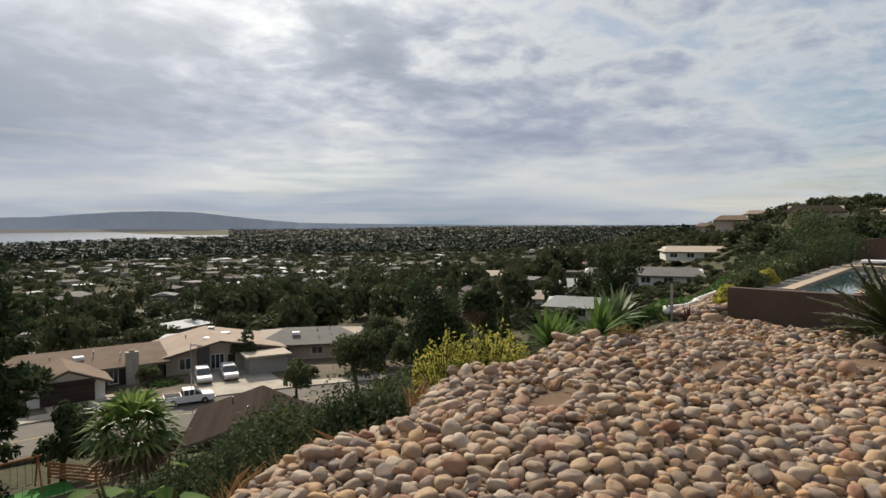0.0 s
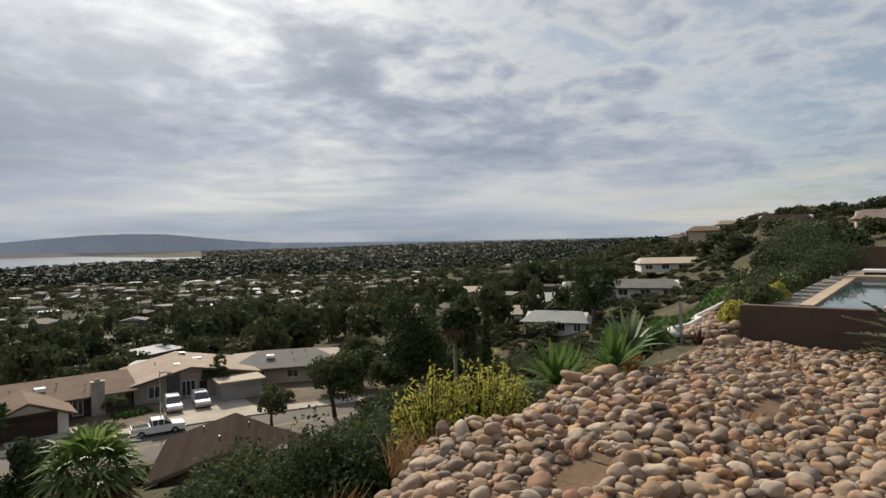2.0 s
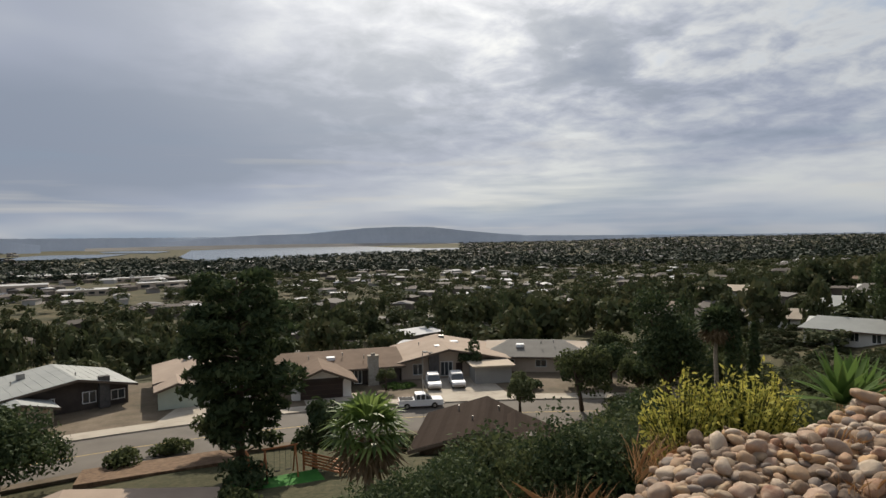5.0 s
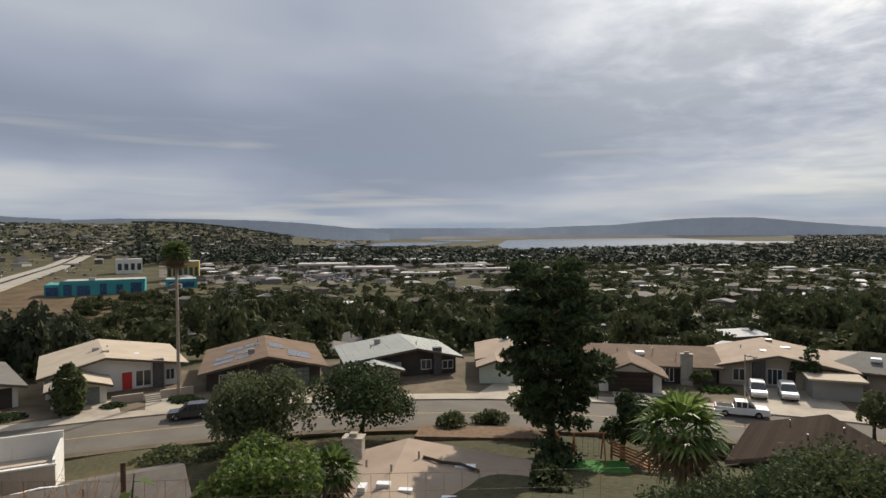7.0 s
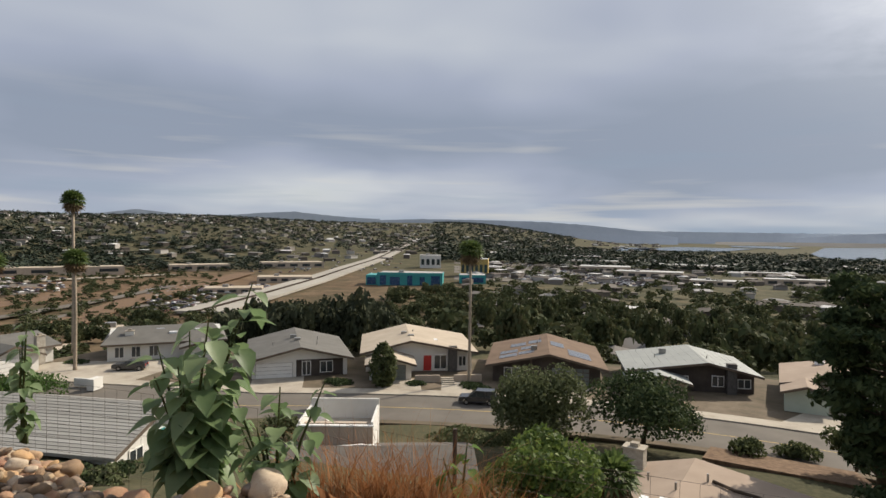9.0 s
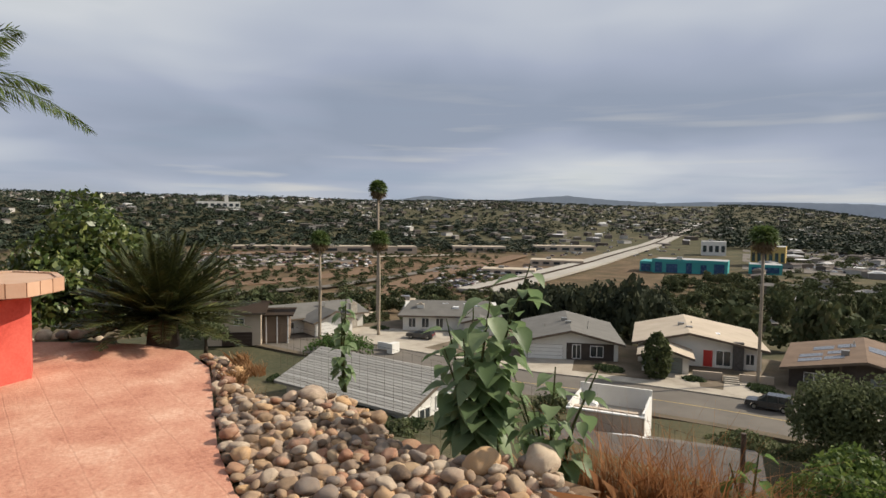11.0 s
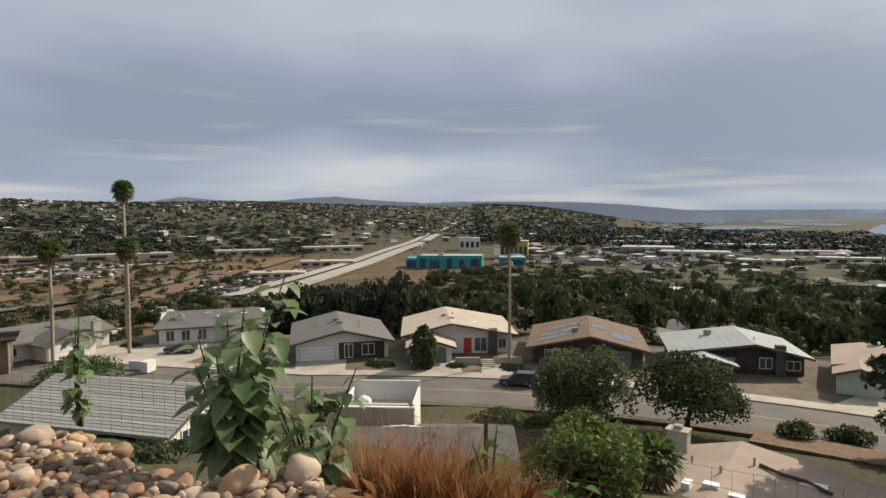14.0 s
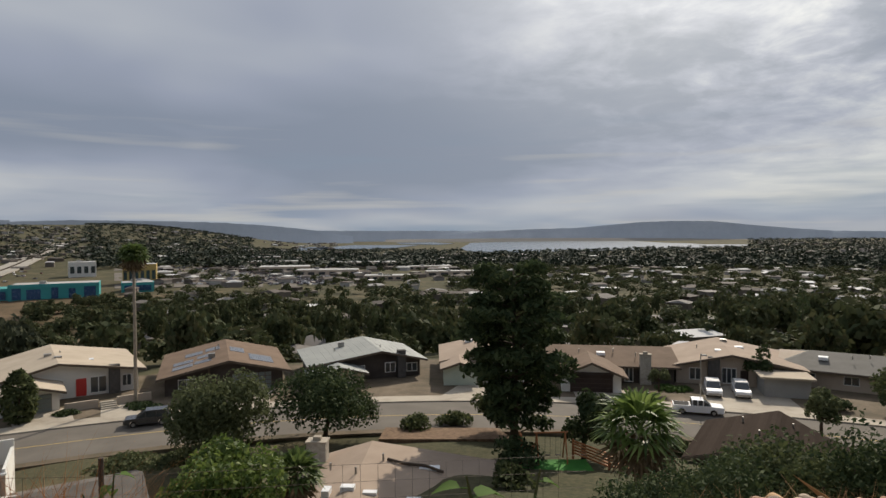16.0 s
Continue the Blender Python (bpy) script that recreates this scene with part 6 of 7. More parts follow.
solo("garden_wall", Shape().box(-2, 2, -0.15, 0.15, 0, 1.1).box(1.2, 2.2, -2, -0.16, 0, 1.5), "wall_white", "low white stuccoed garden wall at the street", "wall", at=pose(-78.5, 52.0, STREET, 0, 0, 20))
# play yard
solo("lawn", Shape().slab((7.2, 40.6, -17.0), (14.4, 40.4, -17.0), (14.8, 49.6, -17.2), (7.6, 50.0, -17.2), 1.4), "turf", "bright artificial turf in a play yard", "lawn", kind="structure")
t = thing("swing_set", (10.6, 49.4, -17.2), "orange wooden swing set with slide", "swing set")
for x in (0, 2.4):
    for sgn in (-0.8, 0.8):
        part("leg", Shape().tube([(x, sgn, 0), (x, 0, 2.4)], 0.06, 6), "play_wood", t)
part("beam", Shape().tube([(-0.2, 0, 2.4), (2.6, 0, 2.4)], 0.07, 6), "play_wood", t)
part("platform", Shape().box(-1.4, -0.1, -0.6, 0.6, 1.1, 1.2), "play_wood", t)
part("tower", Shape().box(-1.4, -1.3, -0.6, 0.6, 0, 2.4), "play_wood", t)
part("slide", Shape().slab((-1.5, -0.3, 1.2), (-1.5, 0.3, 1.2), (-3.2, 0.3, 0.1), (-3.2, -0.3, 0.1), 0.06), "line", t)
for x in (0.7, 1.6):
    part("swing_seat", Shape().box(x, x + 0.45, -0.1, 0.1, 0.5, 0.54).box(x, x + 0.02, -0.01, 0.01, 0.54, 2.4).box(x + 0.43, x + 0.45, -0.01, 0.01, 0.54, 2.4), "tyre", t)
t = thing("timber_fence", (14.0, 50.6, -17.2), "low orange timber fence round the play yard", "fence")
for k, (a, b) in enumerate((((0, 0), (2.0, -3.4)), ((2.0, -3.4), (4.6, -4.2)))):
    for i in range(5):
        part("rail", Shape().tube([(a[0], a[1], 0.25 + 0.25 * i), (b[0], b[1], 0.25 + 0.25 * i)], 0.09, 4), "play_wood", t)
for x, y in ((0, 0), (2.0, -3.4), (4.6, -4.2)):
    part("post", Shape().box(x - 0.08, x + 0.08, y - 0.08, y + 0.08, -0.3, 1.4), "play_wood", t)
solo("bare_bank", Shape().slab((-3, 60.6, -18.75), (10.5, 59.6, -18.75), (9.5, 65.0, -19.3), (-2.5, 66.0, -19.3), 1.2), "earth", "bare red-brown earth bank by the street", "bank", kind="structure")

# ---------------------------------------------------------------- the garden: patio
def patio_material():
    """Stamped salmon concrete: pressed slab joints, mottled colour, worn patches."""
    m = bpy.data.materials.new("stamped_concrete")
    m.use_nodes = True
    m.node_tree.nodes.clear()
    n = Nodes(m.node_tree)
    o = n.add("ShaderNodeOutputMaterial")
    b = n.add("ShaderNodeBsdfPrincipled", Roughness=0.75)
    b.inputs["Specular IOR Level"].default_value = 0.3
    g = n.add("ShaderNodeNewGeometry").outputs["Position"]
    wob = n.t.nodes.new("ShaderNodeVectorMath")
    wob.operation = "ADD"
    nz = n.add("ShaderNodeTexNoise", Scale=3.0, Detail=3.0)
    n.link(g, nz.inputs["Vector"])
    sc = n.t.nodes.new("ShaderNodeVectorMath")
    sc.operation = "SCALE"
    sc.inputs["Scale"].default_value = 0.025
    n.link(nz.outputs["Color"], sc.inputs[0])
    n.link(g, wob.inputs[0])
    n.link(sc.outputs[0], wob.inputs[1])
    br = n.add("ShaderNodeTexBrick", Scale=1.0)
    br.inputs["Mortar Size"].default_value = 0.008
    br.inputs["Mortar Smooth"].default_value = 0.6
    br.inputs["Brick Width"].default_value = 0.46
    br.inputs["Row Height"].default_value = 0.30
    n.link(wob.outputs[0], br.inputs["Vector"])
    a, c = n.noise(g, 1.3, 5, 0.65), n.noise(g, 26.0, 4, 0.7)
    col = n.ramp(n.math("ADD", n.math("MULTIPLY", a, 0.65), n.math("MULTIPLY", c, 0.35)), [(0.34, (0.33, 0.13, 0.08)), (0.46, (0.50, 0.23, 0.15)), (0.54, (0.57, 0.30, 0.20)), (0.66, (0.68, 0.43, 0.31))])
    col = n.mix(n.math("MULTIPLY", br.outputs["Fac"], 0.10), col, (0.20, 0.075, 0.05))
    n.link(col, b.inputs["Base Color"])
    bp = n.add("ShaderNodeBump", Strength=0.5, Distance=0.02)
    n.link(n.math("SUBTRACT", n.math("MULTIPLY", c, 0.9), n.math("MULTIPLY", br.outputs["Fac"], 0.10)), bp.inputs["Height"])
    n.link(bp.outputs[0], b.inputs["Normal"])
    n.link(b.outputs[0], o.inputs[0])
    return m


M["patio"] = patio_material()
edge = [(-9.6, -0.4), (-9.0, 0.62), (-8.3, 1.42), (-7.55, 1.78), (-6.64, 1.74), (-5.8, 1.50), (-5.08, 1.28), (-4.4, 1.08), (-3.66, 0.93), (-2.9, 0.95), (-1.6, 1.15), (-0.4, 1.45), (0.7, 1.5), (1.5, 1.15), (2.0, 0.4), (2.2, -0.8), (2.4, -3.2), (2.4, -4.6), (-10.5, -4.6), (-10.5, -1.2)]
solo("patio", Shape().prism(edge[::-1], -0.25, 0.0), "patio", "salmon stamped-concrete patio with curved edge", "patio", kind="structure")

# outdoor kitchen
M["bar_red"] = material("red_stucco", [(0.40, 0.05, 0.035), (0.52, 0.085, 0.06), (0.58, 0.12, 0.085)], 2.5, 40, 0.85, bump=0.3, depth=0.008)
M["tile"] = material("terracotta_tile", [(0.40, 0.23, 0.14), (0.52, 0.33, 0.22), (0.62, 0.45, 0.33)], 3, 40, 0.6, bump=0.15, depth=0.005, rand=0.5)
M["steel"] = material("stainless_steel", [(0.36, 0.35, 0.33), (0.50, 0.49, 0.47)], 6, 60, 0.35, metal=0.9, bump=0.05)
M["niche_shade"] = material("painted_cabinet_shade", [(0.02, 0.018, 0.016), (0.045, 0.04, 0.035)], 5, 40, 0.9, bump=0.1)
bar = thing("outdoor_kitchen", Matrix.Translation((-7.05, -0.03, 0)) @ Matrix.Diagonal((1, 0.83, 0.98, 1)), "red stucco outdoor kitchen with tiled counter", "outdoor kitchen")
# front runs along y at x = 0; the end is a pentagon
part("body", Shape().prism([(0, -3.2), (0, -0.62), (-0.06, -0.62), (-0.06, -0.12), (0.0, -0.12), (0.02, 0.02), (-0.16, 0.34), (-0.62, 0.40), (-0.8, 0.2), (-0.8, -3.2)], 0, 0.80), "bar_red", bar)
# flat near-black panel: the shade inside the open cabinet is put into its colour
part("niche", Shape().box(-0.055, -0.02, -0.60, -0.14, 0.03, 0.78), "niche_shade", bar, "near-black panel painted as the open cabinet's shade")
part("niche_jamb", Shape().box(-0.03, 0.035, -0.67, -0.60, 0, 0.8), "tile", bar, "tiled opening jamb")
part("niche_jamb", Shape().box(-0.03, 0.035, -0.14, -0.075, 0, 0.8), "tile", bar, "tiled opening jamb")
part("niche_pipe", Shape().tube([(-0.01, -0.55, 0.1), (0.0, -0.4, 0.3), (0.0, -0.27, 0.24), (0.01, -0.5, 0.2)], 0.012, 6), "steel", bar)
part("access_door", Shape().box(0.002, 0.03, -1.65, -1.02, 0.12, 0.52), "wall_brown", bar, "brown access door")
ct = part("counter", Shape().box(-0.86, 0.07, -3.25, -0.45, 0.802, 0.86), "tile", bar)
for i in range(12):
    y0 = -3.2 + 0.23 * i
    if y0 > -0.6:
        break
    part("edge_tile", Shape().box(0.072, 0.10, y0 + 0.005, y0 + 0.222, 0.78, 0.885), "tile", ct)
    for j in range(4):
        part("top_tile", Shape().box(-0.85 + 0.23 * j, -0.63 + 0.23 * j, y0 + 0.005, y0 + 0.222, 0.861, 0.885), "tile", ct)
part("back_ledge", Shape().box(-1.1, -0.84, -3.3, -0.2, 0.86, 0.965), "tile", bar)
oct_ = [(-0.28 + 0.76 * math.cos(radians(22.5 + 45 * i)), -0.02 + 0.74 * math.sin(radians(22.5 + 45 * i))) for i in range(8)]
top = part("table_top", Shape().prism([(x * 0.96, y * 0.96) for x, y in oct_], 0.862, 0.985), "tile", bar, "octagonal tiled table top")
for i in range(8):
    (xa, ya), (xb, yb) = oct_[i], oct_[(i + 1) % 8]
    for k in range(3):
        u, v = k / 3 + 0.01, (k + 1) / 3 - 0.01
        p, q = Vector((xa + (xb - xa) * u, ya + (yb - ya) * u, 0)), Vector((xa + (xb - xa) * v, ya + (yb - ya) * v, 0))
        ins = Vector((-0.28, -0.02, 0))
        p2, q2 = p.lerp(ins, 0.10), q.lerp(ins, 0.10)
        part("rim_tile", Shape().prism([(p.x, p.y), (q.x, q.y), (q2.x, q2.y), (p2.x, p2.y)], 0.87, 0.999), "tile", top)
part("table_tray", Shape().box(-0.5, -0.25, -0.92, -0.62, 0.887, 0.92).box(-0.46, -0.3, -0.88, -0.68, 0.92, 0.935), "steel", bar)
# grill
gr = thing("gas_grill", Matrix.Translation((-7.05, -0.86, 0.62)) @ Matrix.Diagonal((1, 0.9, 0.98, 1)), "stainless steel built-in gas grill", "grill")
part("front_panel", Shape().box(-0.02, 0.11, -0.78, 0.08, 0.0, 0.26), "steel", gr)
hood = [(-0.62, 0.26), (0.06, 0.26), (0.08, 0.36), (0.02, 0.50), (-0.12, 0.57), (-0.62, 0.57)]
part("hood", Shape().add([(x, y, z) for y in (-0.78, 0.06) for x, z in hood], [(5, 4, 3, 2, 1, 0), (6, 7, 8, 9, 10, 11)] + [(i, (i + 1) % 6, 6 + (i + 1) % 6, 6 + i) for i in range(6)]), "steel", gr)
part("handle", Shape().tube([(0.12, -0.7, 0.42), (0.12, 0.0, 0.42)], 0.015, 8), "steel", gr)
for i in range(4):
    part("knob", Shape().tube([(0.11, -0.62 + 0.19 * i, 0.15), (0.15, -0.62 + 0.19 * i, 0.15)], 0.03, 12), "steel", gr)
part("drip_tray", Shape().box(0.0, 0.12, -0.7, 0.0, -0.07, -0.002), "tile", gr)

# redwood fence
fence = thing("board_fence", pose(-10.9, 0.02, 0.0, 0, 0, 262), "tall red-brown redwood board fence", "fence")
bm_ = Shape().box(0, 0.138, -0.01, 0.01, -0.4, 1.72).mesh("board")
bm_.materials.append(M["red_wood"])
for i in range(44):
    o = new("board", bm_)
    o.parent = fence
    o.location = (0.145 * i, 0.004 * (i % 2), rng.uniform(-0.02, 0.03) + 0.05 * (i > 12))
for z in (0.3, 1.4):
    part("rail", Shape().box(0, 6.4, -0.06, -0.012, z, z + 0.09), "red_wood", fence)

# queen palm behind the counter
qp = thing("queen_palm", (-9.55, -0.68, -0.05), "feather palm with grey ringed trunk", "palm tree")
trunk = Shape()
zs_ = np.linspace(0, 2.75, 34)
trunk.tube([(0.015 * math.sin(z * 2), 0.02 * z, z) for z in zs_], [0.105 - 0.012 * z + (0.007 if i % 2 else 0) for i, z in enumerate(zs_)], 12)
part("trunk", trunk, "palm_bark", qp, "", True)
for i in range(16):
    boot = Shape()
    a = i * 2.4
    z = 2.1 + 0.045 * i
    boot.tube([(0.07 * math.cos(a), 0.05 + 0.07 * math.sin(a), z), (0.16 * math.cos(a), 0.05 + 0.16 * math.sin(a), z + 0.32)], [0.05, 0.015], 5)
    part("leaf_boot", boot, "palm_dead", qp)
boot = Shape()
boot.tube([(0.0, 0.06, 1.25), (0.02, -0.12, 1.55), (0.03, -0.2, 1.95)], [0.035, 0.03, 0.008], 6)
part("old_stalk", boot, "palm_dead", qp)
for i in range(24):
    s = Shape()
    a = i * 2.39996 + 0.9
    e = radians(86 - 2.6 * i + rng.uniform(-5, 5))
    frond(s, (0, 0.05, 2.75 + 0.01 * i), a, e, rng.uniform(1.85, 2.25), 0.52, 0.32 + 0.014 * i, 84, 0.020)
    part("frond", s, "palm_leaf", qp)

# sago cycads
def cycad(at, reach, label, n=70, leaf="leaf_dark"):
    t = thing("cycad", at, label, "cycad")
    part("stem", Shape().tube([(0, 0, -0.1), (0, 0, 0.3)], [0.2, 0.16], 10), "bark", t)
    for i in range(n):
        s = Shape()
        frond(s, (0, 0, 0.28), i * 2.39996, radians(84 - 92 * i / n + rng.uniform(-6, 6)), reach * rng.uniform(0.85, 1.1), 0.2 * reach, 0.10, 40, 0.02, 0.1, 0.75)
        part("frond", s, "cycad_leaf", t)
    return t


M["cycad_leaf"] = material("cycad_fronds", [(0.022, 0.032, 0.010), (0.055, 0.066, 0.018), (0.13, 0.13, 0.04)], 3, 20, 0.45, bump=0, island=0.6, through_light=0.12, spec=0.5)
cycad((-8.45, 1.75, 0.0), 1.15, "large dark green sago cycad at the patio's edge", 110)
cycad((10.1, 0.35, -0.15), 1.15, "spiky yellow-green sago cycad before the wall", 60)
tree("citrus_bush", (-11.4, 1.5, -0.7), 1.65, 2.75, 0.25, "citrus", "glossy-leaved citrus bush behind the patio", 10500, 0.06, 20, 1.0, category="bush")


# timber patio covers of the house, at the frame's upper corners
def patio_cover(at, length, depth, label):
    t = thing("patio_cover", at, label, "patio cover")
    part("roof_deck", Shape().slab((0, -depth, 0.20), (length, -depth, 0.20), (length, 0, 0.06), (0, 0, 0.06), 0.05), "cover_wood", t)
    part("roof_tiles", Shape().slab((-0.06, -depth, 0.25), (length + 0.06, -depth, 0.25), (length + 0.06, 0.06, 0.11), (-0.06, 0.06, 0.11), 0.045), "tile", t)
    for i in range(int(length / 0.55) + 1):
        part("rafter", Shape().slab((i * 0.55, -depth, 0.145), (i * 0.55 + 0.07, -depth, 0.145), (i * 0.55 + 0.07, -0.03, 0.005), (i * 0.55, -0.03, 0.005), 0.14), "cover_wood", t)
    for x in (0.1, length - 0.2):
        part("post", Shape().box(x, x + 0.1, -depth + 0.1, -depth + 0.2, -at.translation.z, 0.0), "cover_wood", t)
    return t


M["cover_wood"] = material("stained_cover_wood", [(0.14, 0.07, 0.03), (0.26, 0.14, 0.06), (0.36, 0.20, 0.09)], 2.5, 40, 0.7, bump=0.3)
patio_cover(pose(-8.6, -0.95, 2.12, 0, 0, 0), 2.3, 3.2, "brown timber patio cover with tiled top")
patio_cover(pose(1.95, -0.2, 2.50, 0, 0, 0), 2.2, 3.6, "golden-brown timber patio cover with tiled top")


# ---------------------------------------------------------------- neighbour's terrace, wall and pool
M["wall_terrace"] = material("brown_terrace_stucco", [(0.085, 0.056, 0.041), (0.12, 0.081, 0.061)], 1.2, 30, 0.9, bump=0.3, depth=0.01)
M["coping"] = material("tan_coping_stone", [(0.36, 0.27, 0.18), (0.48, 0.37, 0.26)], 1.5, 30, 0.85, bump=0.2)
solo("terrace_wall", Shape().box(11.75, 11.97, -6.0, 3.1, -1.2, 0.44).box(11.97, 26, 2.88, 3.1, -3.5, 0.2), "wall_terrace", "brown stuccoed retaining wall of a terrace", "wall", kind="structure")
solo("terrace", Shape().box(11.975, 25.9, -6, 0.95, -0.6, 0.40).box(20.1, 25.9, 0.955, 2.25, -0.6, 0.40), "coping", "tan paved pool terrace", "terrace", kind="structure")
pool = thing("lap_pool", (0, 0, 0), "narrow lap pool with tan coping", "pool")
part("coping", Shape().box(12.0, 19.6, 2.03, 2.25, -0.3, 0.46).box(12.0, 19.6, 0.952, 1.1, 0.3, 0.46).box(19.6, 20.09, 0.952, 2.25, 0.3, 0.5), "coping", pool)
wm = bpy.data.materials.new("pool_water")
wm.use_nodes = True
pb = wm.node_tree.nodes["Principled BSDF"]
pb.inputs["Base Color"].default_value = (0.03, 0.06, 0.075, 1)
pb.inputs["Roughness"].default_value = 0.04
M["pool_water"] = wm
part("water", Shape().box(12.0, 19.6, 1.1, 2.03, 0.3, 0.42), "pool_water", pool, "still dark pool water")
solo("pool_terrace_wall", Shape().box(25.9, 26.2, -8, 2.6, -0.5, 1.15), "wall_terrace", "brown retaining wall behind the pool", "wall", kind="structure")
t = thing("pool_waterfall", (20.4, 1.0, 0.4), "white waterfall box at the pool's end", "fountain")
part("basin", Shape().box(0, 0.6, 0.2, 0.9, 0, 0.16), "wall_dark", t)
part("cover", Shape().box(-0.05, 0.65, 0.15, 0.95, 0.161, 0.22), "skylight", t)
for x, y, w, h, lf, lb in ((15.5, 3.9, 0.6, 0.7, "leaf", "green shrub beside the terrace"), (17.5, 3.9, 0.8, 1.0, "olive", "olive shrub beside the terrace"), (20, 4.0, 1.3, 1.4, "leaf_dark", "dark shrub beside the terrace"), (23, 4.0, 1.5, 1.7, "leaf_dark", "dark shrub beside the terrace"), (26, 3.6, 1.6, 2.0, "leaf_dark", "dark shrub beside the terrace"), (14, 3.75, 0.45, 0.55, "leaf_yellow", "yellowish shrub beside the terrace"),
                           (27.5, 0.5, 1.4, 1.9, "leaf_dark", "dark hedge plant behind the pool wall"), (27.5, -2.0, 1.4, 2.1, "leaf_dark", "dark hedge plant behind the pool wall"), (30, 4.5, 2.0, 1.4, "leaf_dark", "dark shrub up the hill"), (34, 5.5, 2.4, 1.6, "olive", "olive shrub up the hill")):
    bush("terrace_shrub", (x, y, gz1(x, y) if x < 26.5 else 0.0), w, h + (0.9 if x > 26.5 else 0), lf, lb, 1800, 0.06, 12, group="terrace shrubs")
M["gravel"] = material("grey_gravel", [(0.10, 0.09, 0.08), (0.20, 0.185, 0.165), (0.34, 0.31, 0.28)], 9, 60, 0.9, bump=0.9)
solo("gravel_strip", Shape().box(12.0, 25.9, 2.255, 2.875, -0.6, 0.33), "gravel", "pale gravel strip beside the pool", "gravel", kind="structure")
for x, y, w, h, lf in ((12.7, 3.0, 0.28, 0.34, "leaf"), (13.3, 3.05, 0.32, 0.42, "olive"), (13.9, 2.9, 0.25, 0.38, "leaf_yellow"), (14.5, 3.05, 0.36, 0.5, "leaf"), (15.3, 2.95, 0.35, 0.48, "citrus"), (16.2, 3.05, 0.45, 0.62, "leaf"), (17.2, 2.95, 0.4, 0.6, "olive"),
                       (18.3, 3.0, 0.5, 0.8, "leaf_dark"), (19.6, 2.95, 0.55, 0.9, "leaf"), (21.0, 2.9, 0.6, 1.0, "leaf_dark"), (22.5, 2.8, 0.7, 1.1, "leaf_dark"), (24.0, 2.7, 0.8, 1.2, "leaf_dark")):
    bush("planter_shrub", (x, y, 0.32), w, h, lf, "small shrub in the gravel beside the pool", 900, 0.035, 9, group="planter shrubs")
# low curved white kerb and ground cover on the slope
kb = Shape()
kerb = [(10.5, 3.8), (11.6, 4.25), (13.0, 4.35), (14.6, 4.55), (15.6, 5.0), (18.4, 4.95), (20.5, 5.3), (23.0, 5.4)]
kb.tube([(x, y, ground_z(x, y) + 0.08) for x, y in kerb], 0.06, 7)
solo("garden_kerb", kb, "wall_white", "low curved white garden kerb", "kerb", kind="structure", smooth=True)
n = 20000
b = rng.uniform(58, 79, n)
r = 10.8 + 22 * rng.uniform(0, 1, n) ** 1.5
gxx, gyy = np.sin(np.radians(b)) * r, np.cos(np.radians(b)) * r
ok = gyy > np.interp(gxx, [k[0] for k in kerb], [k[1] for k in kerb]) + 0.15
gxx, gyy, r = gxx[ok], gyy[ok], r[ok]
v, f = cards(np.stack([gxx, gyy, ground_z(gxx, gyy) + rng.uniform(0, 0.22, len(gxx))], 1), 0.085, np.tile([0, 0, 1.0], (len(gxx), 1)))
tagged(new("ground_cover", raw("ground_cover", v, f, "hedge")), "trailing green ground cover on the slope", "ground cover", kind="stuff")
solo("steel_post", Shape().tube([(0, 0, -0.2), (0, 0, 0.85)], 0.028, 8), "metal", "rusty steel post beside the stones", "post", at=(10.6, 3.75, -0.3))


# agaves, broom, weeds, dry grass
def blade_plant(name, at, n, length, width, leaf, label, category, lift=(15, 80), curve=0.25):
    """A rosette of thick pointed blades."""
    t = thing(name, at, label, category)
    for i in range(n):
        a, e = i * 2.39996, radians(lift[1] - (lift[1] - lift[0]) * i / n + rng.uniform(-6, 6))
        L = length * rng.uniform(0.8, 1.1)
        h, sd_ = np.array([math.cos(a), math.sin(a), 0]), np.array([-math.sin(a), math.cos(a), 0])
        s = Shape()
        rows = []
        for k in range(6):
            u = k / 5
            p = h * L * math.cos(e) * u + np.array([0, 0, L * (math.sin(e) * u - curve * u * u * math.cos(e))])
            ww = width * (0.6 + 0.8 * u * (1 - u) * 2) * (1 - u ** 3) + 0.002
            rows += [p - sd_ * ww, p - np.array([0, 0, 0.25 * ww]), p + sd_ * ww]
        fs = []
        for k in range(5):
            for j in range(2):
                fs.append((k * 3 + j, k * 3 + j + 1, k * 3 + 4 + j, k * 3 + 3 + j))
        s.add(rows, fs)
        part("blade", s, leaf, t, "", True)
    return t


blade_plant("agave", (6.2, 3.72, 0.08), 36, 0.56, 0.046, "leaf_bright", "green spiky agave at the stones' edge", "agave")
blade_plant("agave", (6.95, 3.38, 0.16), 36, 0.56, 0.048, "leaf_bright", "green spiky agave at the stones' edge", "agave")
blade_plant("agave", (6.75, 3.85, 0.0), 32, 0.54, 0.044, "leaf_bright", "green spiky agave at the stones' edge", "agave")
blade_plant("agave", (7.9, 3.6, 0.2), 38, 0.6, 0.06, "agave_grey", "large grey-green agave on a stem", "agave", (5, 80))
blade_plant("agave", (11.0, 4.0, -0.3), 22, 0.45, 0.04, "leaf_bright", "small green agave beside the wall", "agave")
blade_plant("phormium", (10.95, 3.55, -0.3), 26, 0.5, 0.02, "red_blade", "dark red spiky plant beside the wall", "plant")
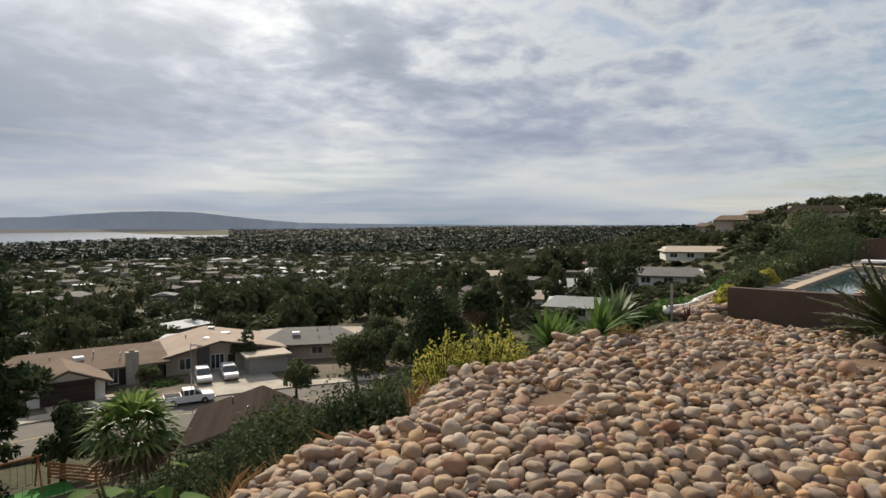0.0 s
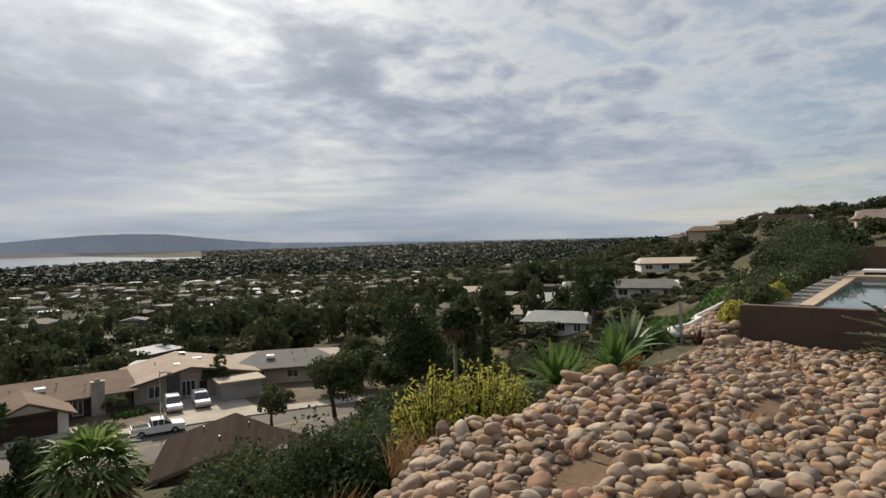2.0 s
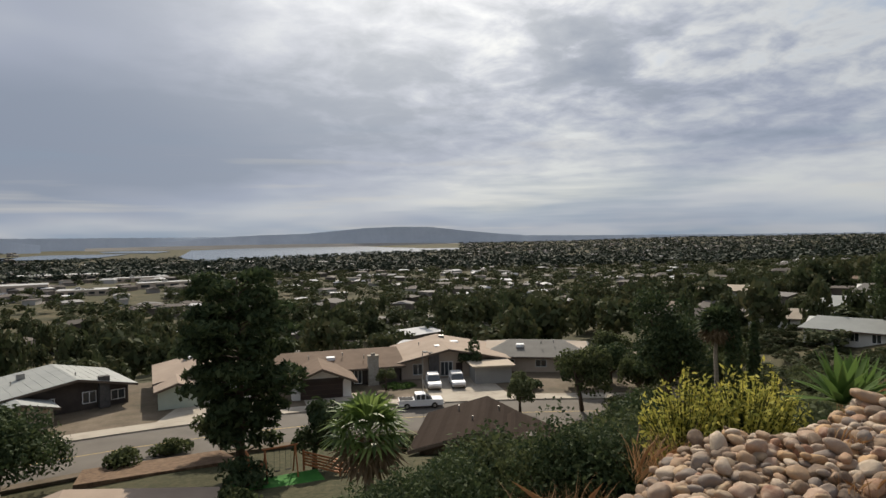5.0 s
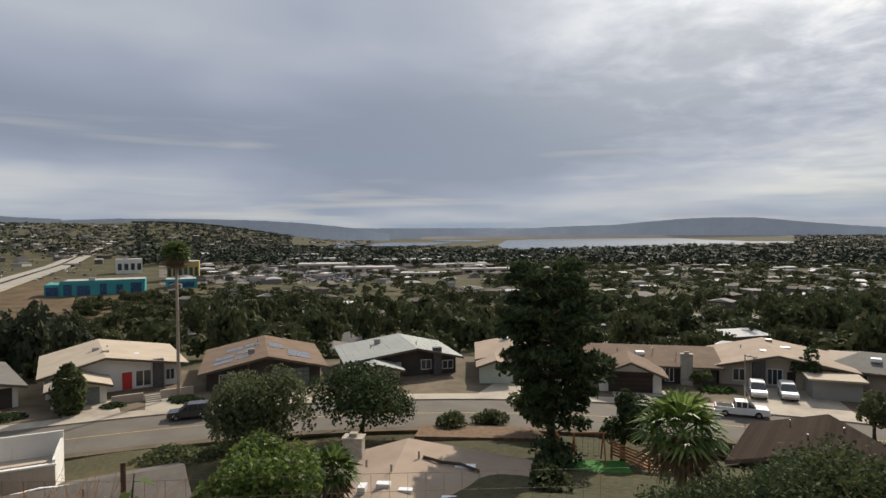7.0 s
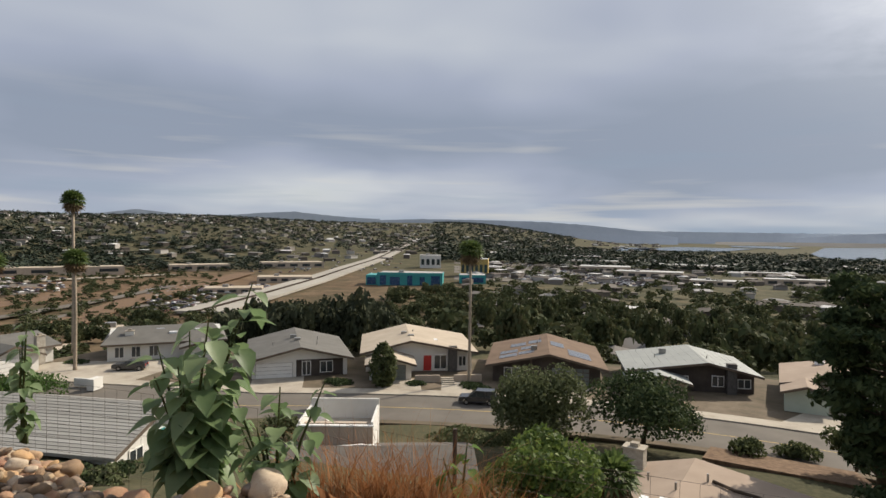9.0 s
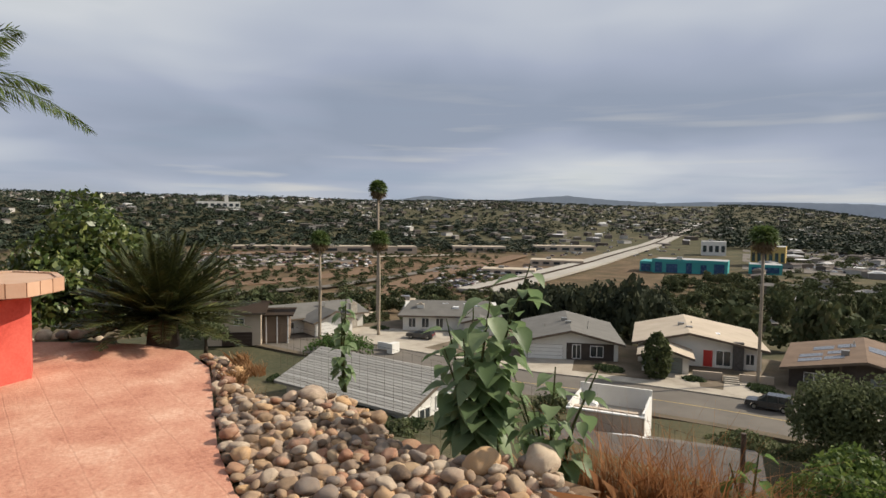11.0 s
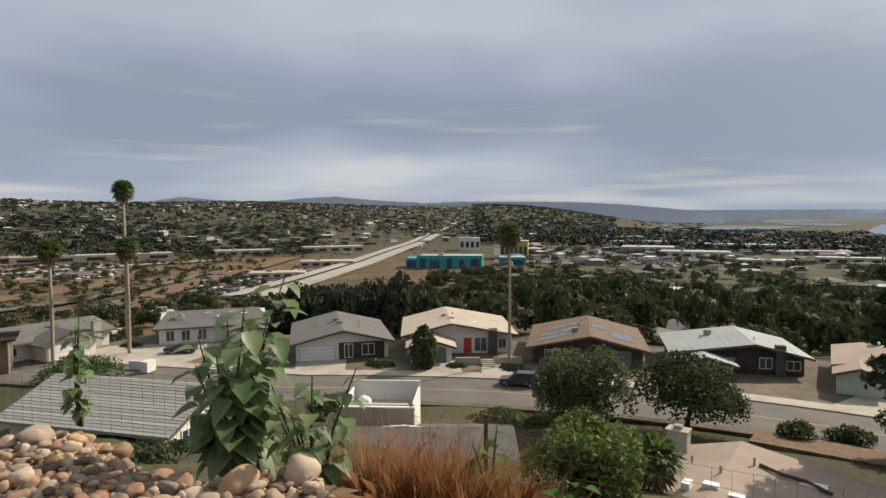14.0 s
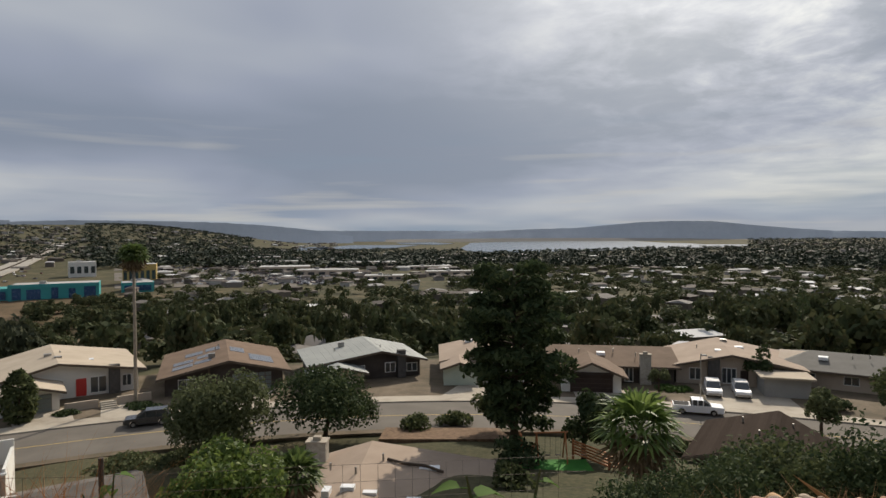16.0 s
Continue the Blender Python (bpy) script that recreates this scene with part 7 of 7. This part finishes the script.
for i, (x, y) in enumerate(((6.1, 5.4), (6.6, 5.0), (7.3, 5.2), (7.0, 5.9))):
    t = thing("broom_bush", (x, y, gz1(x, y)), "yellow-flowering broom bush on the slope", "bush", "broom bushes")
    s = Shape()
    cs = []
    for k in range(190):
        a, q = rng.uniform(0, 6.28), rng.uniform(0, 1) ** 0.5
        e = Vector((math.cos(a) * q * 0.52, math.sin(a) * q * 0.52, rng.uniform(0.6, 1.32) * (1.1 - 0.4 * q)))
        s.tube([(0.1 * math.cos(a), 0.1 * math.sin(a), 0), tuple(e * 0.55), tuple(e)], [0.008, 0.006, 0.003], 4, False)
        cs += [tuple(e * u) for u in rng.uniform(0.45, 1.04, 12)]
    part("stem", s, "leaf", t)
    v, f = cards(np.array(cs) + rng.normal(size=(len(cs), 3)) * 0.02, 0.026, None, 1.5)
    part("blossom", raw("blossom", v, f, "leaf_yellow"), "leaf_yellow", t)


def grass_tuft(at, n, h, spread, label, mat="dry_grass", name="dry_grass"):
    vs, fs = [], []
    for i in range(n):
        a, q = rng.uniform(0, 6.28), rng.uniform(0, 1) ** 0.5
        p = np.array([math.cos(a) * q * spread, math.sin(a) * q * spread, -0.02])
        d = np.array([rng.normal() * 0.3, rng.normal() * 0.3, 1.0])
        hh = h * rng.uniform(0.5, 1.1)
        w = np.array([-d[1] + 0.3, d[0] + 0.2, 0]) * 0.006
        m, tip = p + d * hh * 0.6, p + d * hh + np.array([d[0], d[1], -0.2]) * hh * 0.35
        o = len(vs)
        vs += [p - w, p + w, m + w, tip, m - w]
        fs.append((o, o + 1, o + 2, o + 3, o + 4))
    s = Shape()
    s.add(vs, fs)
    return solo(name, s, mat, label, "grass", "dry grass tufts", at=at)


for x, y, h, sp, k in ((-3.4, 4.3, 0.75, 0.5, 520), (-2.6, 4.6, 0.8, 0.55, 520), (-3.9, 3.9, 0.5, 0.35, 260), (-1.9, 4.2, 0.55, 0.4, 260), (-1.1, 4.8, 0.5, 0.4, 200), (3.6, 5.0, 0.5, 0.5, 420), (4.4, 5.2, 0.5, 0.5, 420), (2.8, 5.0, 0.45, 0.5, 320), (5.0, 4.6, 0.4, 0.4, 260),
                       (8.4, 4.3, 0.5, 0.4, 300), (9.2, 4.2, 0.45, 0.4, 260), (8.9, 4.8, 0.6, 0.4, 300), (-6.2, 2.8, 0.35, 0.25, 140), (-5.6, 2.9, 0.4, 0.3, 160), (-7.2, 2.35, 0.3, 0.2, 120), (7.9, 3.7, 0.35, 0.3, 160)):
    z = float(ground_z(x, y)) - 0.05
    grass_tuft((x, y, z), k, h, sp, "dry russet grass on the bank")
for x, y, h, sp, k in ((-2.75, 3.45, 0.95, 0.32, 420), (-2.35, 3.6, 1.0, 0.34, 420), (-3.1, 3.3, 0.8, 0.28, 300), (-2.0, 3.75, 0.85, 0.3, 280), (-2.5, 3.9, 1.0, 0.35, 320), (-1.6, 3.7, 0.6, 0.25, 160)):
    grass_tuft((x, y, float(ground_z(x, y)) - 0.08), k, h, sp, "tall russet dry grass on the bank", "russet_grass")
for x, y in ((-6.55, 2.05), (-5.9, 1.75), (-6.05, 2.0)):
    grass_tuft((x, y, 0.02), 160, 0.16, 0.1, "dry brown weed tuft between stones")
for i in range(44):
    x, y = rng.uniform(2.4, 10.5), rng.uniform(-2, 3.4)
    grass_tuft((x, y, float(ground_z(x, y)) - 0.02), 26, 0.16, 0.12, "dry straw weeds between stones")


def broad_leaf(s, base, way, length, width):
    """A heart-shaped leaf blade, folded a little along its midrib."""
    w = Vector(way).normalized()
    sd_ = w.cross(Vector((0, 0, 1))).normalized()
    nn = sd_.cross(w)
    b = Vector(base)
    rim = [(0.0, 0.0), (0.12, 0.42), (0.35, 0.55), (0.6, 0.42), (0.82, 0.2), (1.0, 0.0)]
    mid = [b + w * length * u - nn * length * 0.3 * u * u for u, _ in rim]
    vs = list(mid)
    for sg in (-1, 1):
        vs += [m + sd_ * sg * width * q + nn * width * q * 0.35 for m, (_, q) in zip(mid, rim)]
    fs = []
    for k in range(5):
        fs += [(k, k + 1, 7 + k, 6 + k), (k + 1, k, 12 + k, 13 + k)]
    s.add([tuple(v) for v in vs], fs)


def weed(at, height, stems, leaf_len, label, spread=0.25, leaf="weed_leaf"):
    """A rank weed: upright green stems with large leaves all the way up."""
    t = thing("tall_weed", at, label, "weed")
    for k in range(stems):
        a = rng.uniform(0, 6.28)
        h = height * (1.0 if k == 0 else rng.uniform(0.45, 1.0))
        end = Vector((math.cos(a) * spread * h, math.sin(a) * spread * h, h))
        st = part("stem", Shape().tube([(0.03 * k, 0, -0.05), tuple(end * 0.5 + Vector((0, 0, 0.05))), tuple(end)], [0.014, 0.01, 0.004], 6), "leaf", t)
        m = int(h / 0.052)
        for i in range(m):
            u = 0.12 + 0.88 * i / m
            p = end * u
            b = i * 2.4 + a
            e = rng.uniform(-0.9, 0.25)
            q = (math.cos(b), math.sin(b), e)
            L = leaf_len * rng.uniform(0.6, 1.15) * (1.1 - 0.42 * u)
            s = Shape()
            base = p + Vector(q) * L * 0.3
            s.tube([tuple(p), tuple(base)], 0.003, 4, False)
            broad_leaf(s, base, q, L, L * 0.72)
            part("leaf", s, leaf, st, "", True)
    return t


weed((-3.65, 2.75, -0.15), 1.42, 12, 0.25, "tall green weed with broad drooping leaves", 0.30)
weed((-3.05, 2.95, -0.35), 1.0, 7, 0.19, "green weed with broad leaves", 0.35)
weed((-6.0, 2.95, -0.25), 1.05, 4, 0.15, "slim green weed at the stones' edge", 0.15)
weed((-2.1, 3.95, -0.62), 0.62, 3, 0.17, "low green weed on the bank", 0.3, "leaf_bright")
weed((-1.3, 3.4, -0.35), 0.36, 2, 0.16, "low green weed on the bank", 0.3, "leaf_bright")
weed((0.34, 2.0, -0.03), 0.76, 10, 0.16, "bushy bright green weed at the patio's edge", 0.22, "leaf_bright")

# wire fence along the top of the bank
wf = thing("wire_fence", (0, 0, 0), "rusty square-mesh wire fence on the bank", "fence")
line = [(-8.6, 3.4, 0.0), (-6.4, 3.9, -0.05), (-4.2, 4.4, -0.15), (-2.45, 4.6, -0.25), (-0.6, 4.9, -0.32), (1.6, 5.2, -0.4)]
for (xa, ya, ta), (xb, yb, tb) in zip(line, line[1:]):
    L = math.hypot(xb - xa, yb - ya)
    s = Shape()
    for i in range(8):
        d = 0.15 * i
        s.tube([(xa, ya, ta - d), (xb, yb, tb - d)], 0.0017, 3, False)
    for i in range(int(L / 0.15)):
        u = i * 0.15 / L
        x, y, q = xa + (xb - xa) * u, ya + (yb - ya) * u, ta + (tb - ta) * u
        s.tube([(x, y, q), (x, y, q - 1.05)], 0.0015, 3, False)
    part("mesh", s, "wire", wf)
for x, y, q in ((-2.45, 4.6, -0.1),):
    part("post", Shape().tube([(x, y, -1.8), (x, y, q)], 0.02, 7), "wire", wf)

# ---------------------------------------------------------------- river stones
def stone_meshes(n, sub):
    out = []
    for i in range(n):
        bm = bmesh.new()
        bmesh.ops.create_icosphere(bm, subdivisions=sub, radius=1.0)
        sx, sy, sz = 1.0, rng.uniform(0.6, 0.92), rng.uniform(0.42, 0.68)
        o = Vector(rng.uniform(-9, 9, 3))
        for v in bm.verts:
            d = v.co.normalized()
            k = 1 + 0.30 * noise.noise(d * 1.0 + o) + 0.09 * noise.noise(d * 2.4 + o)
            p = Vector((d.x * sx, d.y * sy, d.z * sz))
            q = (abs(p.x / sx) ** 2.5 + abs(p.y / sy) ** 2.5 + abs(p.z / sz) ** 2.5) ** (-0.4)
            v.co = p * k * (0.55 + 0.45 * q)
        me = bpy.data.meshes.new("stone")
        bm.to_mesh(me)
        bm.free()
        me.polygons.foreach_set("use_smooth", [True] * len(me.polygons))
        me.materials.append(M["stone"])
        out.append(me)
    return out


bed_edge_y = lambda x: np.interp(x, [0.6, 1.6, 2.1, 2.6, 3.1, 4.1, 4.8, 6.3, 7.2, 8.0, 9.0, 11.0], [3.5, 3.9, 4.05, 4.15, 4.2, 3.95, 3.72, 3.38, 3.1, 2.92, 3.05, 3.3])
left_edge = lambda x: np.interp(x, [-8.0, -7.1, -6.3, -5.1, -4.0, -3.0, -2.4], [2.2, 2.35, 2.45, 2.4, 2.6, 2.75, 2.5])
patio_y = lambda x: np.interp(x, [-8.3, -7.55, -6.64, -5.8, -5.08, -4.4, -3.66, -2.9], [1.42, 1.78, 1.74, 1.50, 1.28, 1.08, 0.93, 0.95])


def pack(n, inside, box, rmin, rmax, gap=0.8, lift=0.0, seen=None, tries=1.0):
    """Stones dropped one by one where they touch but hardly overlap; the largest first."""
    got = [] if seen is None else list(seen)
    first = len(got)
    grid = {}
    for q in got:
        grid.setdefault((int(q[0] / 0.4), int(q[1] / 0.4)), []).append(q)
    sizes = np.sort(rmin + (rmax - rmin) * rng.uniform(0, 1, n) ** 2.2)[::-1]
    for r in sizes:
        for _ in range(6):
            x, y = rng.uniform(box[0], box[1]), rng.uniform(box[2], box[3])
            if not inside(x, y):
                continue
            i, j = int(x / 0.4), int(y / 0.4)
            if all((x - q[0]) ** 2 + (y - q[1]) ** 2 > (gap * (r + q[2])) ** 2 for a in (-1, 0, 1) for c in (-1, 0, 1) for q in grid.get((i + a, j + c), ())):
                q = (x, y, r, lift)
                got.append(q)
                grid.setdefault((i, j), []).append(q)
                break
    return got[first:]


def bare(x, y):
    """Patches of open soil among the stones."""
    w = 0.35 * noise.noise((x * 1.6, y * 1.6, 0.3))
    return ((x - 6.3) / 0.7) ** 2 + ((y - 1.75) / 0.17) ** 2 < 1 + 3 * w or ((x - 3.9) / 0.3) ** 2 + ((y - 2.3) / 0.16) ** 2 < 1 + 3 * w or ((x - 8.2) / 0.5) ** 2 + ((y - 0.6) / 0.3) ** 2 < 1 + w


right = lambda x, y: y < bed_edge_y(x) and (x > 2.15 or (y > 1.3 and x > 1.2 - 0.2 * (y - 1.3))) and not bare(x, y) and x < 11.2
left = lambda x, y: patio_y(x) + 0.04 < y < left_edge(x) and x < -2.5
back = lambda x, y: (x + 10.4) ** 2 / 1.2 + (y - 1.1) ** 2 / 0.8 < 1
stones = pack(12000, right, (0.8, 11.2, -3.2, 4.4), 0.027, 0.078, 0.80)
stones += pack(6000, right, (0.8, 11.2, -3.2, 4.4), 0.014, 0.03, 0.72, 0.0, stones)
ls = pack(2800, left, (-8.2, -2.5, 0.9, 2.8), 0.022, 0.064, 0.80)
ls += pack(2200, left, (-8.2, -2.5, 0.9, 2.8), 0.012, 0.028, 0.72, 0.0, ls)
ls += pack(260, left, (-8.2, -2.5, 0.9, 2.8), 0.035, 0.068, 0.95, 0.045)
ls += pack(150, back, (-11.6, -9.2, 0.2, 2.0), 0.08, 0.15, 0.8)
stones += pack(800, right, (0.8, 11.2, -3.2, 4.4), 0.035, 0.08, 1.0, 0.045)
# named boulders at the bed's edges
BOULDERS = [(6.3, 3.2, 0.15), (5.85, 3.32, 0.12), (4.15, 3.45, 0.09), (2.95, 3.5, 0.09), (10.4, 3.0, 0.18), (9.9, 3.1, 0.12), (2.1, 3.2, 0.1), (-4.55, 2.45, 0.12), (-4.1, 2.5, 0.12), (-3.75, 2.35, 0.11), (-5.15, 2.3, 0.11), (-3.2, 2.55, 0.13), (-3.05, 2.3, 0.11), (-3.5, 2.2, 0.10), (-7.0, 2.15, 0.14), (-4.9, 2.05, 0.11), (-2.85, 2.65, 0.12), (7.35, 0.6, 0.12), (9.4, 0.6, 0.14)]
stones += [(x, y, r, 0.04) for x, y, r in BOULDERS]
for i in range(260):
    x = rng.uniform(10.9, 21)
    y = rng.uniform(3.4, float(np.interp(x, [k[0] for k in kerb], [k[1] for k in kerb])) - 0.12)
    stones.append((x, y, rng.uniform(0.06, 0.13), 0.04))
bed = thing("stone_bed", (0, 0, 0), "bed of loose tan and grey river stones", "stones", kind="structure")
NEAR = stone_meshes(14, 3)
allst = stones + ls
near_rank = sorted(range(len(allst)), key=lambda i: -allst[i][2] + 0.02 * min(math.hypot(allst[i][0] - 3.5, allst[i][1] - 2), math.hypot(allst[i][0] + 4, allst[i][1] - 2)))
chosen = set(near_rank[:300])
V, F, o = [], [], 0
FARM = [(np.array([v.co for v in me.vertices]), np.array([p.vertices[:] for p in me.polygons])) for me in stone_meshes(14, 2) + NEAR]
for i, (x, y, r, lift) in enumerate(allst):
    z = ground_z(x, y) - 0.04 + lift + r * 0.30
    rot = Euler((rng.normal() * 0.3, rng.normal() * 0.3, rng.uniform(0, 6.28)))
    if i in chosen:
        ob = new("stone", NEAR[rng.integers(0, 14)])
        ob.parent = bed
        ob.location, ob.rotation_euler, ob.scale = (x, y, z), rot, (r * 1.12, r * 1.12, r * 1.12)
    else:
        d = min(math.hypot(x, y), 99)
        v, f = FARM[rng.integers(0, 14) + (14 if r > 0.045 and d < 6.5 else 0)]
        V.append(v @ np.array(rot.to_matrix()).T * r * 1.12 + np.array([x, y, z]))
        F.append(f + o)
        o += len(v)
rest = part("small_stones", raw("small_stones", np.concatenate(V), np.concatenate(F), "stone_mix", True), "stone_mix", bed)
tagged(rest, "smaller river stones packed between the larger ones", kind="stuff")
# earth under the stones
soil = Shape()
xs = np.arange(0.6, 11.3, 0.35)
for x in xs:
    ys = np.linspace(-4.3, float(bed_edge_y(x)) + 0.15, 24)
    for a, c in zip(ys, ys[1:]):
        soil.add([(q, w, float(ground_z(q, w)) - 0.035) for q, w in ((x, a), (x + 0.35, a), (x + 0.35, c), (x, c))], [(0, 1, 2, 3)])
for x in np.arange(-8.2, -2.4, 0.3):
    ys = np.linspace(max(float(patio_y(x)), float(patio_y(x + 0.3))) + 0.01, float(left_edge(x)) + 0.15, 10)
    for a, c in zip(ys, ys[1:]):
        soil.add([(q, w, float(ground_z(q, w)) - 0.03) for q, w in ((x, a), (x + 0.3, a), (x + 0.3, c), (x, c))], [(0, 1, 2, 3)])
solo("bed_soil", soil, "earth", "dry brown soil under the stones", "soil", kind="structure")
